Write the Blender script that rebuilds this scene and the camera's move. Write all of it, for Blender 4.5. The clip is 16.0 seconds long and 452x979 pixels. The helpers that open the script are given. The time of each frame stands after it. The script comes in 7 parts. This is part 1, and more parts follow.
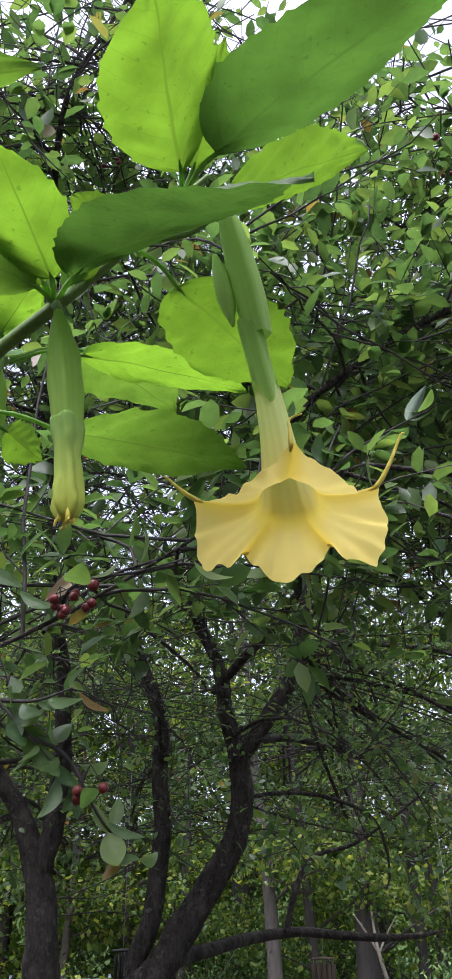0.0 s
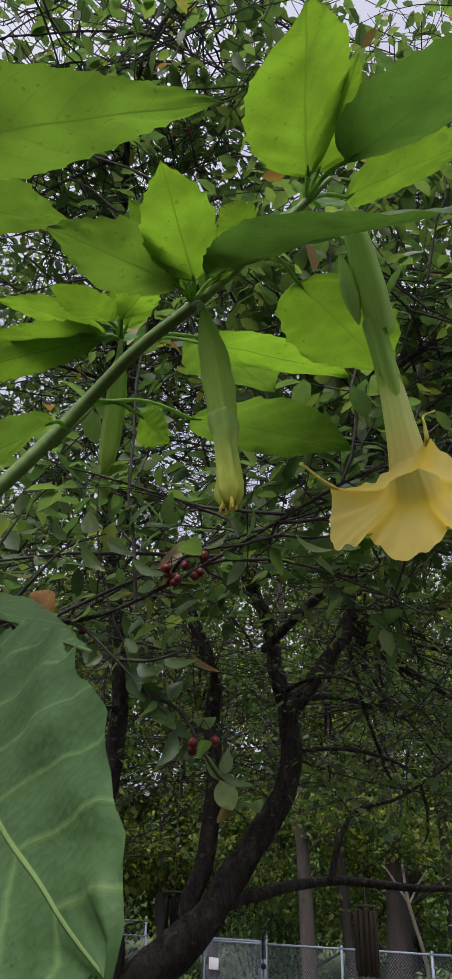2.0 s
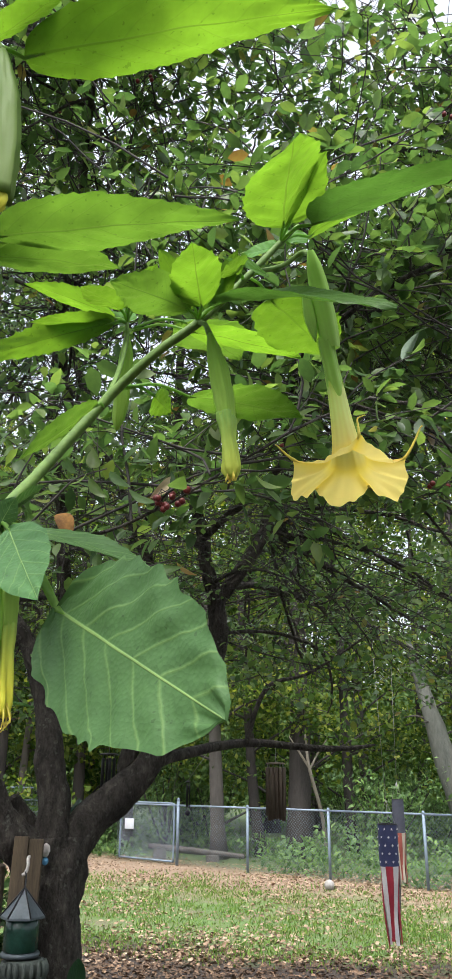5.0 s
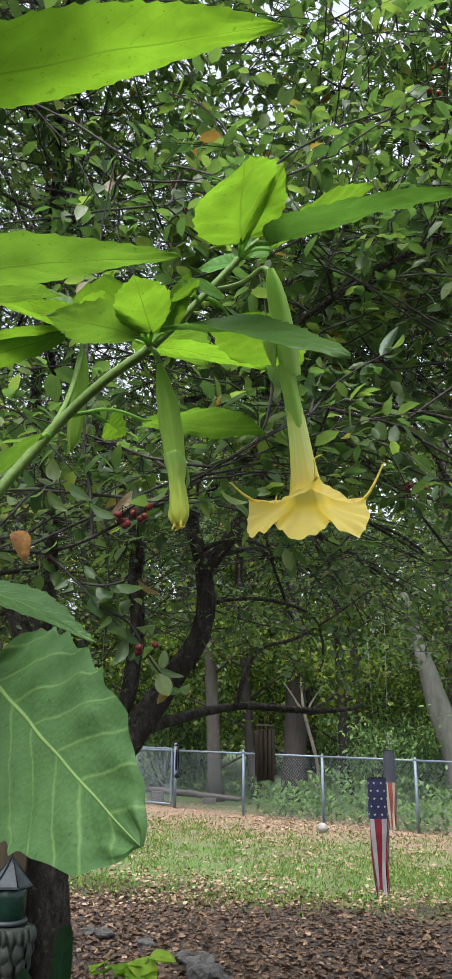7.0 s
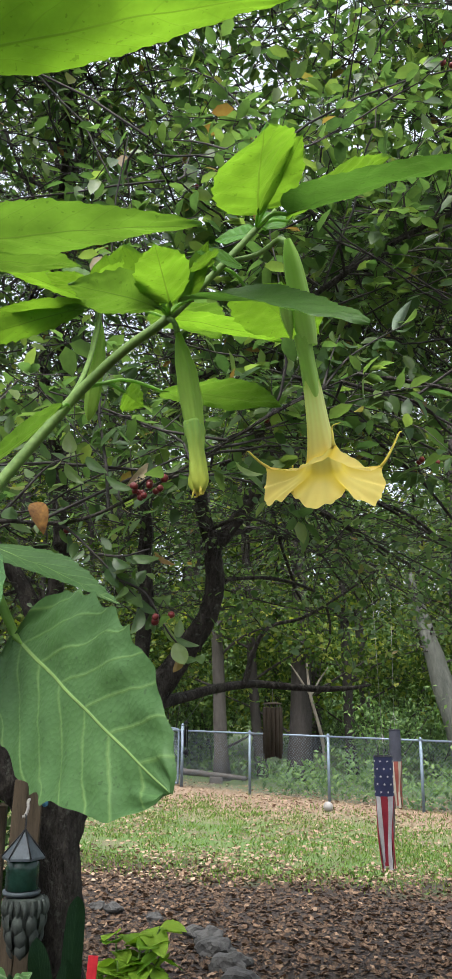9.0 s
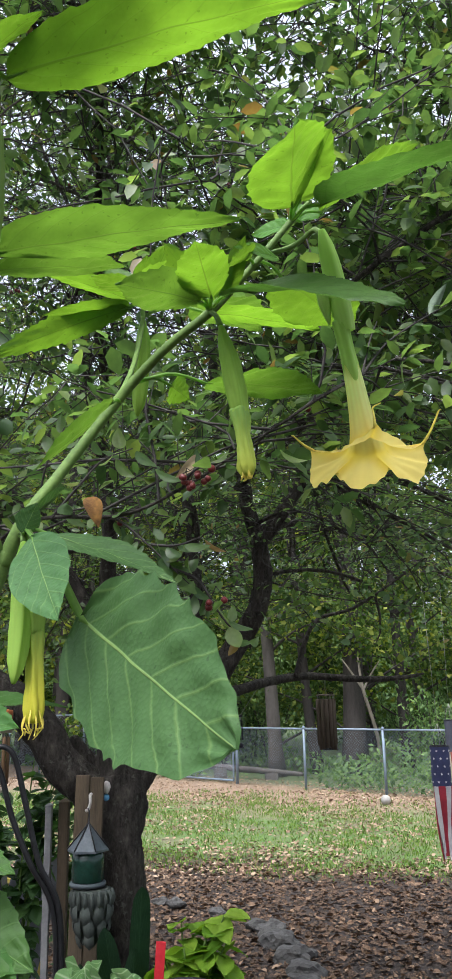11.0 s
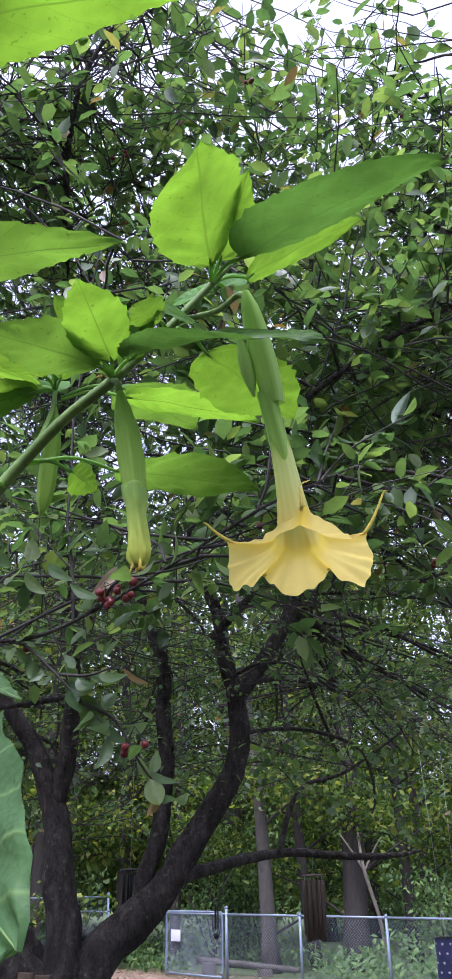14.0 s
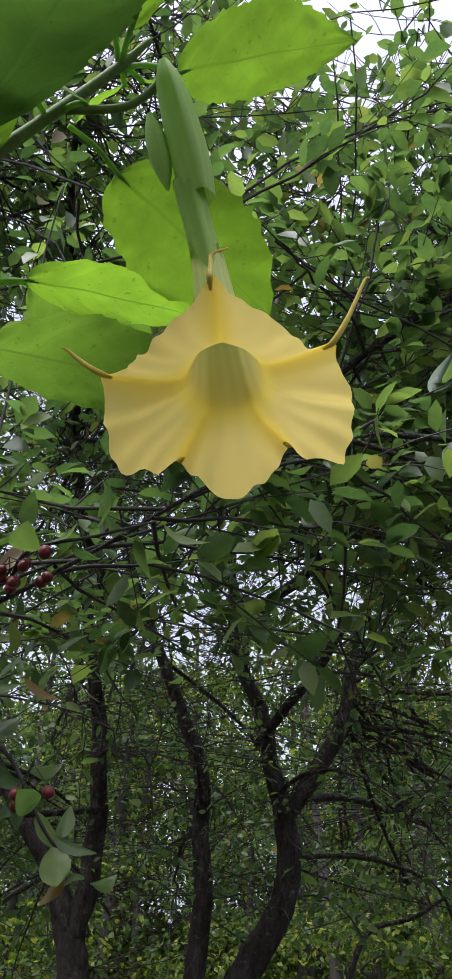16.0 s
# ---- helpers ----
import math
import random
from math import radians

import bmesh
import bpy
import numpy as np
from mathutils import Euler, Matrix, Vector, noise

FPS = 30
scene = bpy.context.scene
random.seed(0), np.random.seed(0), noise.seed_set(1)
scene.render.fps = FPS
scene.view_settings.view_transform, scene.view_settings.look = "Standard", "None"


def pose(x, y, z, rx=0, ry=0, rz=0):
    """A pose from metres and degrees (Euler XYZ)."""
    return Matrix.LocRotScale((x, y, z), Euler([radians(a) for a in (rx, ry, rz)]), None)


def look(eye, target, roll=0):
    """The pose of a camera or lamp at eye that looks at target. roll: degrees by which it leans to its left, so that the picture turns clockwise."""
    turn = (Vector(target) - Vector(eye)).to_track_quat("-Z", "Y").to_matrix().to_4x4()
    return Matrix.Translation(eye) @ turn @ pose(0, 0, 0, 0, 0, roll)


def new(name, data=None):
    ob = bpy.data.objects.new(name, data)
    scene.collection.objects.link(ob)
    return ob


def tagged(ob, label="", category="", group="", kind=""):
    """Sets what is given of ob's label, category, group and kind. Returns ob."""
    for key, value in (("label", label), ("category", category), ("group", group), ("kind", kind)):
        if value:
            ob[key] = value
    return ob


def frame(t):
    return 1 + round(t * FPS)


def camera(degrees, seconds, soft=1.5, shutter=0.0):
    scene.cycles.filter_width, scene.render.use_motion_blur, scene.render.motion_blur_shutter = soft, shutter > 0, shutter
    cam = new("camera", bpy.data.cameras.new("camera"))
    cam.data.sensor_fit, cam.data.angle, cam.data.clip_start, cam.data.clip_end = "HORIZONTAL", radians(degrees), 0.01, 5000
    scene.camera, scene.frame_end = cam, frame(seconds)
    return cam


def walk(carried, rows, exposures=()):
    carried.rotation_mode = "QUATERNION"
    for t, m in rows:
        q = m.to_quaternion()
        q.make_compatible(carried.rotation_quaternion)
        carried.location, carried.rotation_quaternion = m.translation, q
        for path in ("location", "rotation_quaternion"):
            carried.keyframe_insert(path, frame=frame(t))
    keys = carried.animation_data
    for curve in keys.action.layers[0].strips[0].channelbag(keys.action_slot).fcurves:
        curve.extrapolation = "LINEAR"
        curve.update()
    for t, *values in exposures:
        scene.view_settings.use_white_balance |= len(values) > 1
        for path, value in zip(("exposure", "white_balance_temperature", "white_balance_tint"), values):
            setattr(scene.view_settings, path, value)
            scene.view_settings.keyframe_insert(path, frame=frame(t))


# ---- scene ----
cam = camera(31.3, 16.0, soft=1.6)
PATH = [
    (0, (0.305, 0.195, 1.814), (0.28, 1.919, 2.827), -0.4),
    (0.5, (0.292, 0.168, 1.819), (0.255, 1.884, 2.846), 0.3),
    (1, (0.286, 0.143, 1.814), (0.235, 1.858, 2.842), 0.9),
    (1.5, (0.267, 0.141, 1.813), (0.205, 1.871, 2.815), 1.0),
    (2, (0.228, 0.128, 1.802), (0.117, 1.899, 2.725), 1.5),
    (2.5, (0.215, 0.046, 1.786), (-0.01, 1.872, 2.57), 3.6),
    (3, (0.248, -0.064, 1.764), (0.002, 1.804, 2.436), 2.7),
    (3.5, (0.226, -0.101, 1.75), (0.029, 1.785, 2.385), 1.2),
    (4, (0.155, -0.15, 1.736), (0.098, 1.74, 2.387), 0.5),
    (4.5, (0.143, -0.187, 1.745), (0.189, 1.694, 2.423), 0.6),
    (5, (0.152, -0.181, 1.746), (0.246, 1.699, 2.422), 0.4),
    (5.2, (0.153, -0.18, 1.744), (0.261, 1.702, 2.411), 0.5),
    (7.3, (0.208, -0.169, 1.869), (0.302, 1.753, 2.414), 0.3),
    (7.5, (0.207, -0.172, 1.863), (0.297, 1.75, 2.409), 0.2),
    (8, (0.209, -0.175, 1.858), (0.293, 1.75, 2.394), 0.2),
    (8.5, (0.208, -0.177, 1.853), (0.292, 1.751, 2.377), 0.2),
    (9, (0.191, -0.177, 1.843), (0.277, 1.756, 2.351), 0.5),
    (9.5, (0.183, -0.195, 1.839), (0.26, 1.744, 2.324), 0.8),
    (10, (0.193, -0.2, 1.83), (0.24, 1.742, 2.303), 0.1),
    (10.2, (0.192, -0.203, 1.825), (0.22, 1.739, 2.3), -0.2),
    (12.3, (0.175, -0.238, 1.811), (0.133, 1.674, 2.397), -1.8),
    (12.5, (0.177, -0.245, 1.808), (0.158, 1.663, 2.408), -1.6),
    (13, (0.184, -0.228, 1.808), (0.201, 1.659, 2.469), -0.9),
    (13.5, (0.243, -0.163, 1.791), (0.254, 1.694, 2.532), -0.5),
    (14, (0.276, -0.012, 1.81), (0.272, 1.787, 2.684), -0.9),
    (14.5, (0.31, 0.136, 1.82), (0.279, 1.867, 2.822), -0.9),
    (15, (0.37, 0.251, 1.824), (0.282, 1.91, 2.937), 0.1),
    (15.5, (0.381, 0.334, 1.807), (0.248, 1.968, 2.952), 0.8),
    (16, (0.38, 0.372, 1.792), (0.211, 2.002, 2.938), 1.4),
]
EXPOSURES = [(0, 0.6, 5800, 19.0), (0.5, 0.53, 5950, 16.0), (1, 0.1, 6200, 12.0), (1.5, -0.2, 6150, 15.0), (2, -0.25, 6250, 19.0), (2.5, -0.05, 6250, 15.0), (3, 0.43, 6200, 9.0), (3.5, 0.55, 6200, 9.0), (4, 0.68, 6200, 9.0), (5, 0.76, 6200, 9.0), (7.5, 0.55, 6200, 9.0), (10, 0.7, 6200, 9.0), (12.5, 0.57, 5600, 17.0), (13, 0.62, 5600, 19.0), (13.5, 0.72, 5450, 25.0), (14, 0.7, 5450, 27.0), (14.5, 0.57, 5700, 19.0), (15, 0.28, 5900, 16.0), (16, 0.2, 5950, 18.5)]
walk(cam, [(t, look(eye, target, roll)) for t, eye, target, roll in PATH], EXPOSURES)

# ---- world, sun, exposure ----
world = bpy.data.worlds.new("overcast_sky")
scene.world = world
world.use_nodes = True
wn = world.node_tree
sky = wn.nodes.new("ShaderNodeTexSky")
sky.sky_type, sky.sun_disc = "NISHITA", False
sky.sun_elevation, sky.sun_rotation = radians(66), radians(205)
sky.air_density, sky.dust_density, sky.ozone_density = 1.0, 8.0, 0.4
veil = wn.nodes.new("ShaderNodeHueSaturation")
veil.inputs["Saturation"].default_value, veil.inputs["Value"].default_value = 0.38, 2.0
wn.links.new(sky.outputs["Color"], veil.inputs["Color"])
wn.links.new(veil.outputs["Color"], wn.nodes["Background"].inputs["Color"])
wn.nodes["Background"].inputs["Strength"].default_value = 0.15

sun_data = bpy.data.lights.new("sun", "SUN")
sun_data.energy, sun_data.angle, sun_data.color = 0.4, radians(60), (1.0, 0.96, 0.9)
sun = new("sun", sun_data)
sun.rotation_euler = (radians(24), 0, radians(-25))

# ---- materials ----


def make_material(name):
    m = bpy.data.materials.new(name)
    m.use_nodes = True
    return m, m.node_tree, m.node_tree.nodes["Principled BSDF"]


def ramp(nt, fac, stops):
    r = nt.nodes.new("ShaderNodeValToRGB")
    el = r.color_ramp.elements
    while len(el) < len(stops):
        el.new(0.5)
    for e, (pos, col) in zip(el, stops):
        e.position, e.color = pos, (*col, 1)
    nt.links.new(fac, r.inputs["Fac"])
    return r.outputs["Color"]


def noise_at(nt, scale, detail=4.0, rough=0.55, stretch=None, space="Object"):
    co = nt.nodes.new("ShaderNodeTexCoord").outputs[space]
    if stretch:
        mp = nt.nodes.new("ShaderNodeMapping")
        mp.inputs["Scale"].default_value = stretch
        nt.links.new(co, mp.inputs["Vector"])
        co = mp.outputs["Vector"]
    n = nt.nodes.new("ShaderNodeTexNoise")
    n.inputs["Scale"].default_value, n.inputs["Detail"].default_value, n.inputs["Roughness"].default_value = scale, detail, rough
    nt.links.new(co, n.inputs["Vector"])
    return n.outputs["Fac"]


def mixed(nt, fac, a, b, blend="MIX"):
    mx = nt.nodes.new("ShaderNodeMix")
    mx.data_type, mx.blend_type = "RGBA", blend
    for sock, v in ((mx.inputs["Factor"], fac), (mx.inputs["A"], a), (mx.inputs["B"], b)):
        if isinstance(v, (int, float)):
            sock.default_value = v
        elif isinstance(v, tuple):
            sock.default_value = (*v, 1)
        else:
            nt.links.new(v, sock)
    return mx.outputs["Result"]


def calc(nt, op, a, b=0.0, c=0.0):
    n = nt.nodes.new("ShaderNodeMath")
    n.operation = op
    for sock, v in zip(n.inputs, (a, b, c)):
        if isinstance(v, (int, float)):
            sock.default_value = v
        else:
            nt.links.new(v, sock)
    return n.outputs["Value"]


def add_bump(nt, bsdf, height, strength, distance):
    b = nt.nodes.new("ShaderNodeBump")
    b.inputs["Strength"].default_value, b.inputs["Distance"].default_value = strength, distance
    nt.links.new(height, b.inputs["Height"])
    nt.links.new(b.outputs["Normal"], bsdf.inputs["Normal"])


def solid(name, dark, light, scale=8.0, fine=60.0, rough=0.6, metal=0.0, bump=0.25, depth=0.002, stretch=None):
    """An opaque surface: broad stains between two colours, fine grain on top."""
    m, nt, b = make_material(name)
    broad = ramp(nt, noise_at(nt, scale, 5, 0.6, stretch), [(0.3, dark), (0.7, light)])
    grain = noise_at(nt, fine, 6, 0.65, stretch)
    col = mixed(nt, 0.35, broad, ramp(nt, grain, [(0.3, tuple(c * 0.55 for c in dark)), (0.7, light)]))
    nt.links.new(col, b.inputs["Base Color"])
    b.inputs["Roughness"].default_value, b.inputs["Metallic"].default_value = rough, metal
    b.inputs["Specular IOR Level"].default_value = 0.3
    add_bump(nt, b, grain, bump, depth)
    return m


def foliage(name, stops, glow, share=0.4, rough=0.45, spots=None, sheen=0.22):
    """Small leaves: hue varies leaf by leaf, light comes through them."""
    m, nt, b = make_material(name)
    rnd = calc(nt, "FRACT", calc(nt, "ADD", nt.nodes.new("ShaderNodeNewGeometry").outputs["Random Per Island"], nt.nodes.new("ShaderNodeObjectInfo").outputs["Random"]))
    col = ramp(nt, rnd, stops)
    blot = noise_at(nt, 90.0, 3)
    col = mixed(nt, 0.35, col, ramp(nt, blot, [(0.35, tuple(c * 0.5 for c in stops[0][1])), (0.7, stops[-1][1] if not spots else spots)]))
    nt.links.new(col, b.inputs["Base Color"])
    b.inputs["Roughness"].default_value, b.inputs["Specular IOR Level"].default_value = rough, sheen
    tr = nt.nodes.new("ShaderNodeBsdfTranslucent")
    nt.links.new(mixed(nt, 1.0, col, glow, "MULTIPLY"), tr.inputs["Color"])
    ms = nt.nodes.new("ShaderNodeMixShader")
    ms.inputs["Fac"].default_value = share
    nt.links.new(b.outputs[0], ms.inputs[1])
    nt.links.new(tr.outputs[0], ms.inputs[2])
    nt.links.new(ms.outputs[0], nt.nodes["Material Output"].inputs["Surface"])
    return m


def broad_leaf(name, base, dark, vein, glow, share=0.5, veins=9.0, rough=0.42, vein_gain=0.8, rib_width=0.022, vein_width=0.06, slant=0.3, relief_gain=0.5):
    """A large leaf with a midrib and curved side veins, by its own length and width coordinates."""
    m, nt, b = make_material(name)
    uv = nt.nodes.new("ShaderNodeSeparateXYZ")
    nt.links.new(nt.nodes.new("ShaderNodeTexCoord").outputs["UV"], uv.inputs[0])
    along, across = uv.outputs["X"], calc(nt, "ABSOLUTE", calc(nt, "SUBTRACT", uv.outputs["Y"], 0.5))
    wob = calc(nt, "MULTIPLY", noise_at(nt, 25.0, 2), 0.06)
    phase = calc(nt, "ADD", calc(nt, "MULTIPLY", calc(nt, "SUBTRACT", along, calc(nt, "MULTIPLY", across, calc(nt, "MULTIPLY_ADD", across, 0.5, slant))), veins), calc(nt, "MULTIPLY", wob, 4.0))
    saw = calc(nt, "ABSOLUTE", calc(nt, "SUBTRACT", calc(nt, "FRACT", phase), 0.5))
    soft = nt.nodes.new("ShaderNodeMapRange")
    soft.inputs["From Min"].default_value, soft.inputs["From Max"].default_value = vein_width, 0.0
    nt.links.new(saw, soft.inputs["Value"])
    rib = nt.nodes.new("ShaderNodeMapRange")
    rib.inputs["From Min"].default_value, rib.inputs["From Max"].default_value = rib_width, rib_width * 0.4
    nt.links.new(calc(nt, "DIVIDE", across, calc(nt, "MULTIPLY_ADD", along, -0.75, 1.15)), rib.inputs["Value"])
    vfac = calc(nt, "MAXIMUM", calc(nt, "MULTIPLY", soft.outputs["Result"], vein_gain), rib.outputs["Result"])
    cells = nt.nodes.new("ShaderNodeTexVoronoi")
    cells.inputs["Scale"].default_value = 210.0
    nt.links.new(nt.nodes.new("ShaderNodeTexCoord").outputs["Object"], cells.inputs["Vector"])
    tone = mixed(nt, calc(nt, "MULTIPLY", noise_at(nt, 14.0, 4), 1.0), dark, base)
    tone = mixed(nt, calc(nt, "MULTIPLY", cells.outputs["Distance"], 0.35), tone, tuple(c * 0.6 for c in dark))
    tint = nt.nodes.new("ShaderNodeHueSaturation")
    rnd = nt.nodes.new("ShaderNodeObjectInfo").outputs["Random"]
    nt.links.new(calc(nt, "ADD", 0.85, calc(nt, "MULTIPLY", rnd, 0.3)), tint.inputs["Value"])
    nt.links.new(calc(nt, "ADD", 0.49, calc(nt, "MULTIPLY", rnd, 0.02)), tint.inputs["Hue"])
    nt.links.new(tone, tint.inputs["Color"])
    bites = ramp(nt, noise_at(nt, 150.0, 2), [(0.66, (0, 0, 0)), (0.7, (1, 1, 1))])
    col = mixed(nt, vfac, mixed(nt, calc(nt, "MULTIPLY", bites, 0.5), tint.outputs["Color"], tuple(c * 0.4 for c in dark)), vein)
    nt.links.new(col, b.inputs["Base Color"])
    b.inputs["Roughness"].default_value, b.inputs["Specular IOR Level"].default_value = rough, 0.2
    relief = calc(nt, "SUBTRACT", calc(nt, "MULTIPLY", noise_at(nt, 60.0, 4), 0.5), calc(nt, "MULTIPLY", vfac, 0.5))
    add_bump(nt, b, calc(nt, "ADD", relief, calc(nt, "MULTIPLY", cells.outputs["Distance"], 0.3)), relief_gain, 0.002)
    tr = nt.nodes.new("ShaderNodeBsdfTranslucent")
    light = nt.nodes.new("ShaderNodeHueSaturation")
    nt.links.new(calc(nt, "ADD", 0.66, calc(nt, "MULTIPLY", rnd, 0.5)), light.inputs["Value"])
    nt.links.new(mixed(nt, ramp(nt, noise_at(nt, 22.0, 5), [(0.35, (0, 0, 0)), (0.7, (1, 1, 1))]), glow, tuple(c * 0.52 for c in glow)), light.inputs["Color"])
    cell = calc(nt, "MULTIPLY", calc(nt, "SUBTRACT", 1.0, cells.outputs["Distance"]), 0.12)
    nt.links.new(mixed(nt, calc(nt, "MAXIMUM", calc(nt, "MULTIPLY", vfac, 0.85), cell), mixed(nt, calc(nt, "MULTIPLY", bites, 0.45), light.outputs["Color"], tuple(c * 0.35 for c in glow)), tuple(c * 0.5 for c in glow)), tr.inputs["Color"])
    ms = nt.nodes.new("ShaderNodeMixShader")
    ms.inputs["Fac"].default_value = share
    nt.links.new(b.outputs[0], ms.inputs[1])
    nt.links.new(tr.outputs[0], ms.inputs[2])
    nt.links.new(ms.outputs[0], nt.nodes["Material Output"].inputs["Surface"])
    return m


def petal(name, low, high, axis_low, axis_high, glow, share=0.35, seam=None):
    """Flower skin: colour runs along the flower by its own length coordinate, with faint ribs."""
    m, nt, b = make_material(name)
    uv = nt.nodes.new("ShaderNodeSeparateXYZ")
    nt.links.new(nt.nodes.new("ShaderNodeTexCoord").outputs["UV"], uv.inputs[0])
    mr = nt.nodes.new("ShaderNodeMapRange")
    mr.inputs["From Min"].default_value, mr.inputs["From Max"].default_value = axis_low, axis_high
    nt.links.new(uv.outputs["X"], mr.inputs["Value"])
    ribs = calc(nt, "MULTIPLY_ADD", calc(nt, "SINE", calc(nt, "MULTIPLY", uv.outputs["Y"], 6.2832 * 15)), 0.5, 0.5)
    col = mixed(nt, mr.outputs["Result"], low, high)
    col = mixed(nt, calc(nt, "MULTIPLY", ribs, 0.18), col, tuple(c * 0.72 for c in high))
    col = mixed(nt, calc(nt, "MULTIPLY", noise_at(nt, 40, 5), 0.25), col, tuple(c * 0.8 for c in low))
    if seam:
        ridge = 0.0
        for at in (51 / 360, 123 / 360, 194 / 360, 270 / 360, 332 / 360):
            off = calc(nt, "ABSOLUTE", calc(nt, "SUBTRACT", uv.outputs["Y"], at))
            ridge = calc(nt, "MAXIMUM", calc(nt, "SUBTRACT", 1.0, calc(nt, "DIVIDE", off, calc(nt, "MULTIPLY_ADD", calc(nt, "SUBTRACT", 1.0, uv.outputs["X"]), 0.17, 0.022))), ridge)
        col = mixed(nt, calc(nt, "MULTIPLY", calc(nt, "POWER", ridge, 1.5), calc(nt, "MULTIPLY", calc(nt, "POWER", mr.outputs["Result"], 3.0), 0.85)), col, seam)
    if seam:
        throat = calc(nt, "SUBTRACT", 1.0, calc(nt, "DIVIDE", calc(nt, "ABSOLUTE", calc(nt, "SUBTRACT", uv.outputs["X"], 0.54)), 0.13))
        col = mixed(nt, calc(nt, "MULTIPLY", calc(nt, "MAXIMUM", throat, 0.0), 0.7), col, (0.97, 0.77, 0.12))
    nt.links.new(col, b.inputs["Base Color"])
    b.inputs["Roughness"].default_value, b.inputs["Specular IOR Level"].default_value = 0.55, 0.15
    add_bump(nt, b, calc(nt, "ADD", calc(nt, "MULTIPLY", ribs, 0.5), noise_at(nt, 120, 4)), 0.25, 0.001)
    tr = nt.nodes.new("ShaderNodeBsdfTranslucent")
    nt.links.new(mixed(nt, 1.0, col, glow, "MULTIPLY"), tr.inputs["Color"])
    ms = nt.nodes.new("ShaderNodeMixShader")
    ms.inputs["Fac"].default_value = share
    nt.links.new(b.outputs[0], ms.inputs[1])
    nt.links.new(tr.outputs[0], ms.inputs[2])
    nt.links.new(ms.outputs[0], nt.nodes["Material Output"].inputs["Surface"])
    return m




def old_bark():
    """Furrowed dark bark with pale lichen flecks."""
    m, nt, b = make_material("apple_bark")
    plates = noise_at(nt, 26, 6, 0.7, (1, 1, 0.4))
    grain = noise_at(nt, 110, 5, 0.7, (1, 1, 0.5))
    col = ramp(nt, plates, [(0.36, (0.008, 0.007, 0.006)), (0.52, (0.046, 0.04, 0.034)), (0.68, (0.12, 0.105, 0.09))])
    col = mixed(nt, 0.4, col, ramp(nt, grain, [(0.35, (0.01, 0.008, 0.007)), (0.65, (0.07, 0.061, 0.052))]))
    fleck = ramp(nt, noise_at(nt, 34, 4, 0.6), [(0.6, (0, 0, 0)), (0.68, (1, 1, 1))])
    col = mixed(nt, calc(nt, "MULTIPLY", fleck, 0.6), col, (0.125, 0.125, 0.105))
    nt.links.new(col, b.inputs["Base Color"])
    b.inputs["Roughness"].default_value, b.inputs["Specular IOR Level"].default_value = 0.95, 0.2
    add_bump(nt, b, calc(nt, "ADD", plates, calc(nt, "MULTIPLY", grain, 0.4)), 1.0, 0.035)
    return m


BARK = old_bark()
FAR_BARK = solid("woods_bark", (0.035, 0.032, 0.028), (0.11, 0.098, 0.088), 2, 14, 0.95, 0, 0.8, 0.03, (1, 1, 0.3))
DARK_BARK = solid("dark_woods_bark", (0.018, 0.016, 0.015), (0.06, 0.052, 0.047), 2, 14, 0.95, 0, 0.8, 0.03, (1, 1, 0.3))
DEAD_WOOD = solid("bleached_wood", (0.13, 0.11, 0.088), (0.3, 0.26, 0.215), 3, 30, 0.9, 0, 0.4, 0.006, (1, 1, 0.3))
LICHEN_BARK = solid("lichened_bark", (0.05, 0.054, 0.046), (0.135, 0.138, 0.118), 2, 14, 0.95, 0, 0.8, 0.03, (1, 1, 0.3))
TWIG = solid("apple_twig", (0.02, 0.018, 0.017), (0.07, 0.062, 0.058), 30, 150, 0.9)
APPLE_LEAF = foliage("apple_leaf", [(0.0, (0.034, 0.072, 0.026)), (0.4, (0.066, 0.124, 0.038)), (0.75, (0.103, 0.168, 0.045)), (0.975, (0.16, 0.225, 0.05)), (0.996, (0.2, 0.10, 0.03))], (1.9, 1.95, 1.25), 0.5, 0.42, (0.06, 0.11, 0.03), 0.5)
WOODS_LEAF = foliage("woods_leaf", [(0.0, (0.012, 0.03, 0.007)), (0.4, (0.042, 0.084, 0.017)), (0.75, (0.125, 0.175, 0.034)), (1.0, (0.3, 0.31, 0.06))], (1.5, 1.6, 0.6), 0.48, 0.6, (0.08, 0.14, 0.028))
SHRUB_LEAF = foliage("shrub_leaf", [(0.0, (0.02, 0.05, 0.018)), (0.5, (0.065, 0.13, 0.045)), (1.0, (0.2, 0.3, 0.1))], (1.4, 1.6, 0.8), 0.4, 0.5)
DARK_SHRUB = foliage("dark_shrub_leaf", [(0.0, (0.016, 0.042, 0.015)), (0.6, (0.034, 0.08, 0.024)), (1.0, (0.07, 0.14, 0.035))], (1.3, 1.5, 0.8), 0.35, 0.5)
COLEUS_LEAF = foliage("coleus_leaf", [(0.0, (0.10, 0.23, 0.016)), (0.5, (0.18, 0.33, 0.025)), (1.0, (0.27, 0.41, 0.045))], (1.2, 1.3, 0.6), 0.4, 0.5)
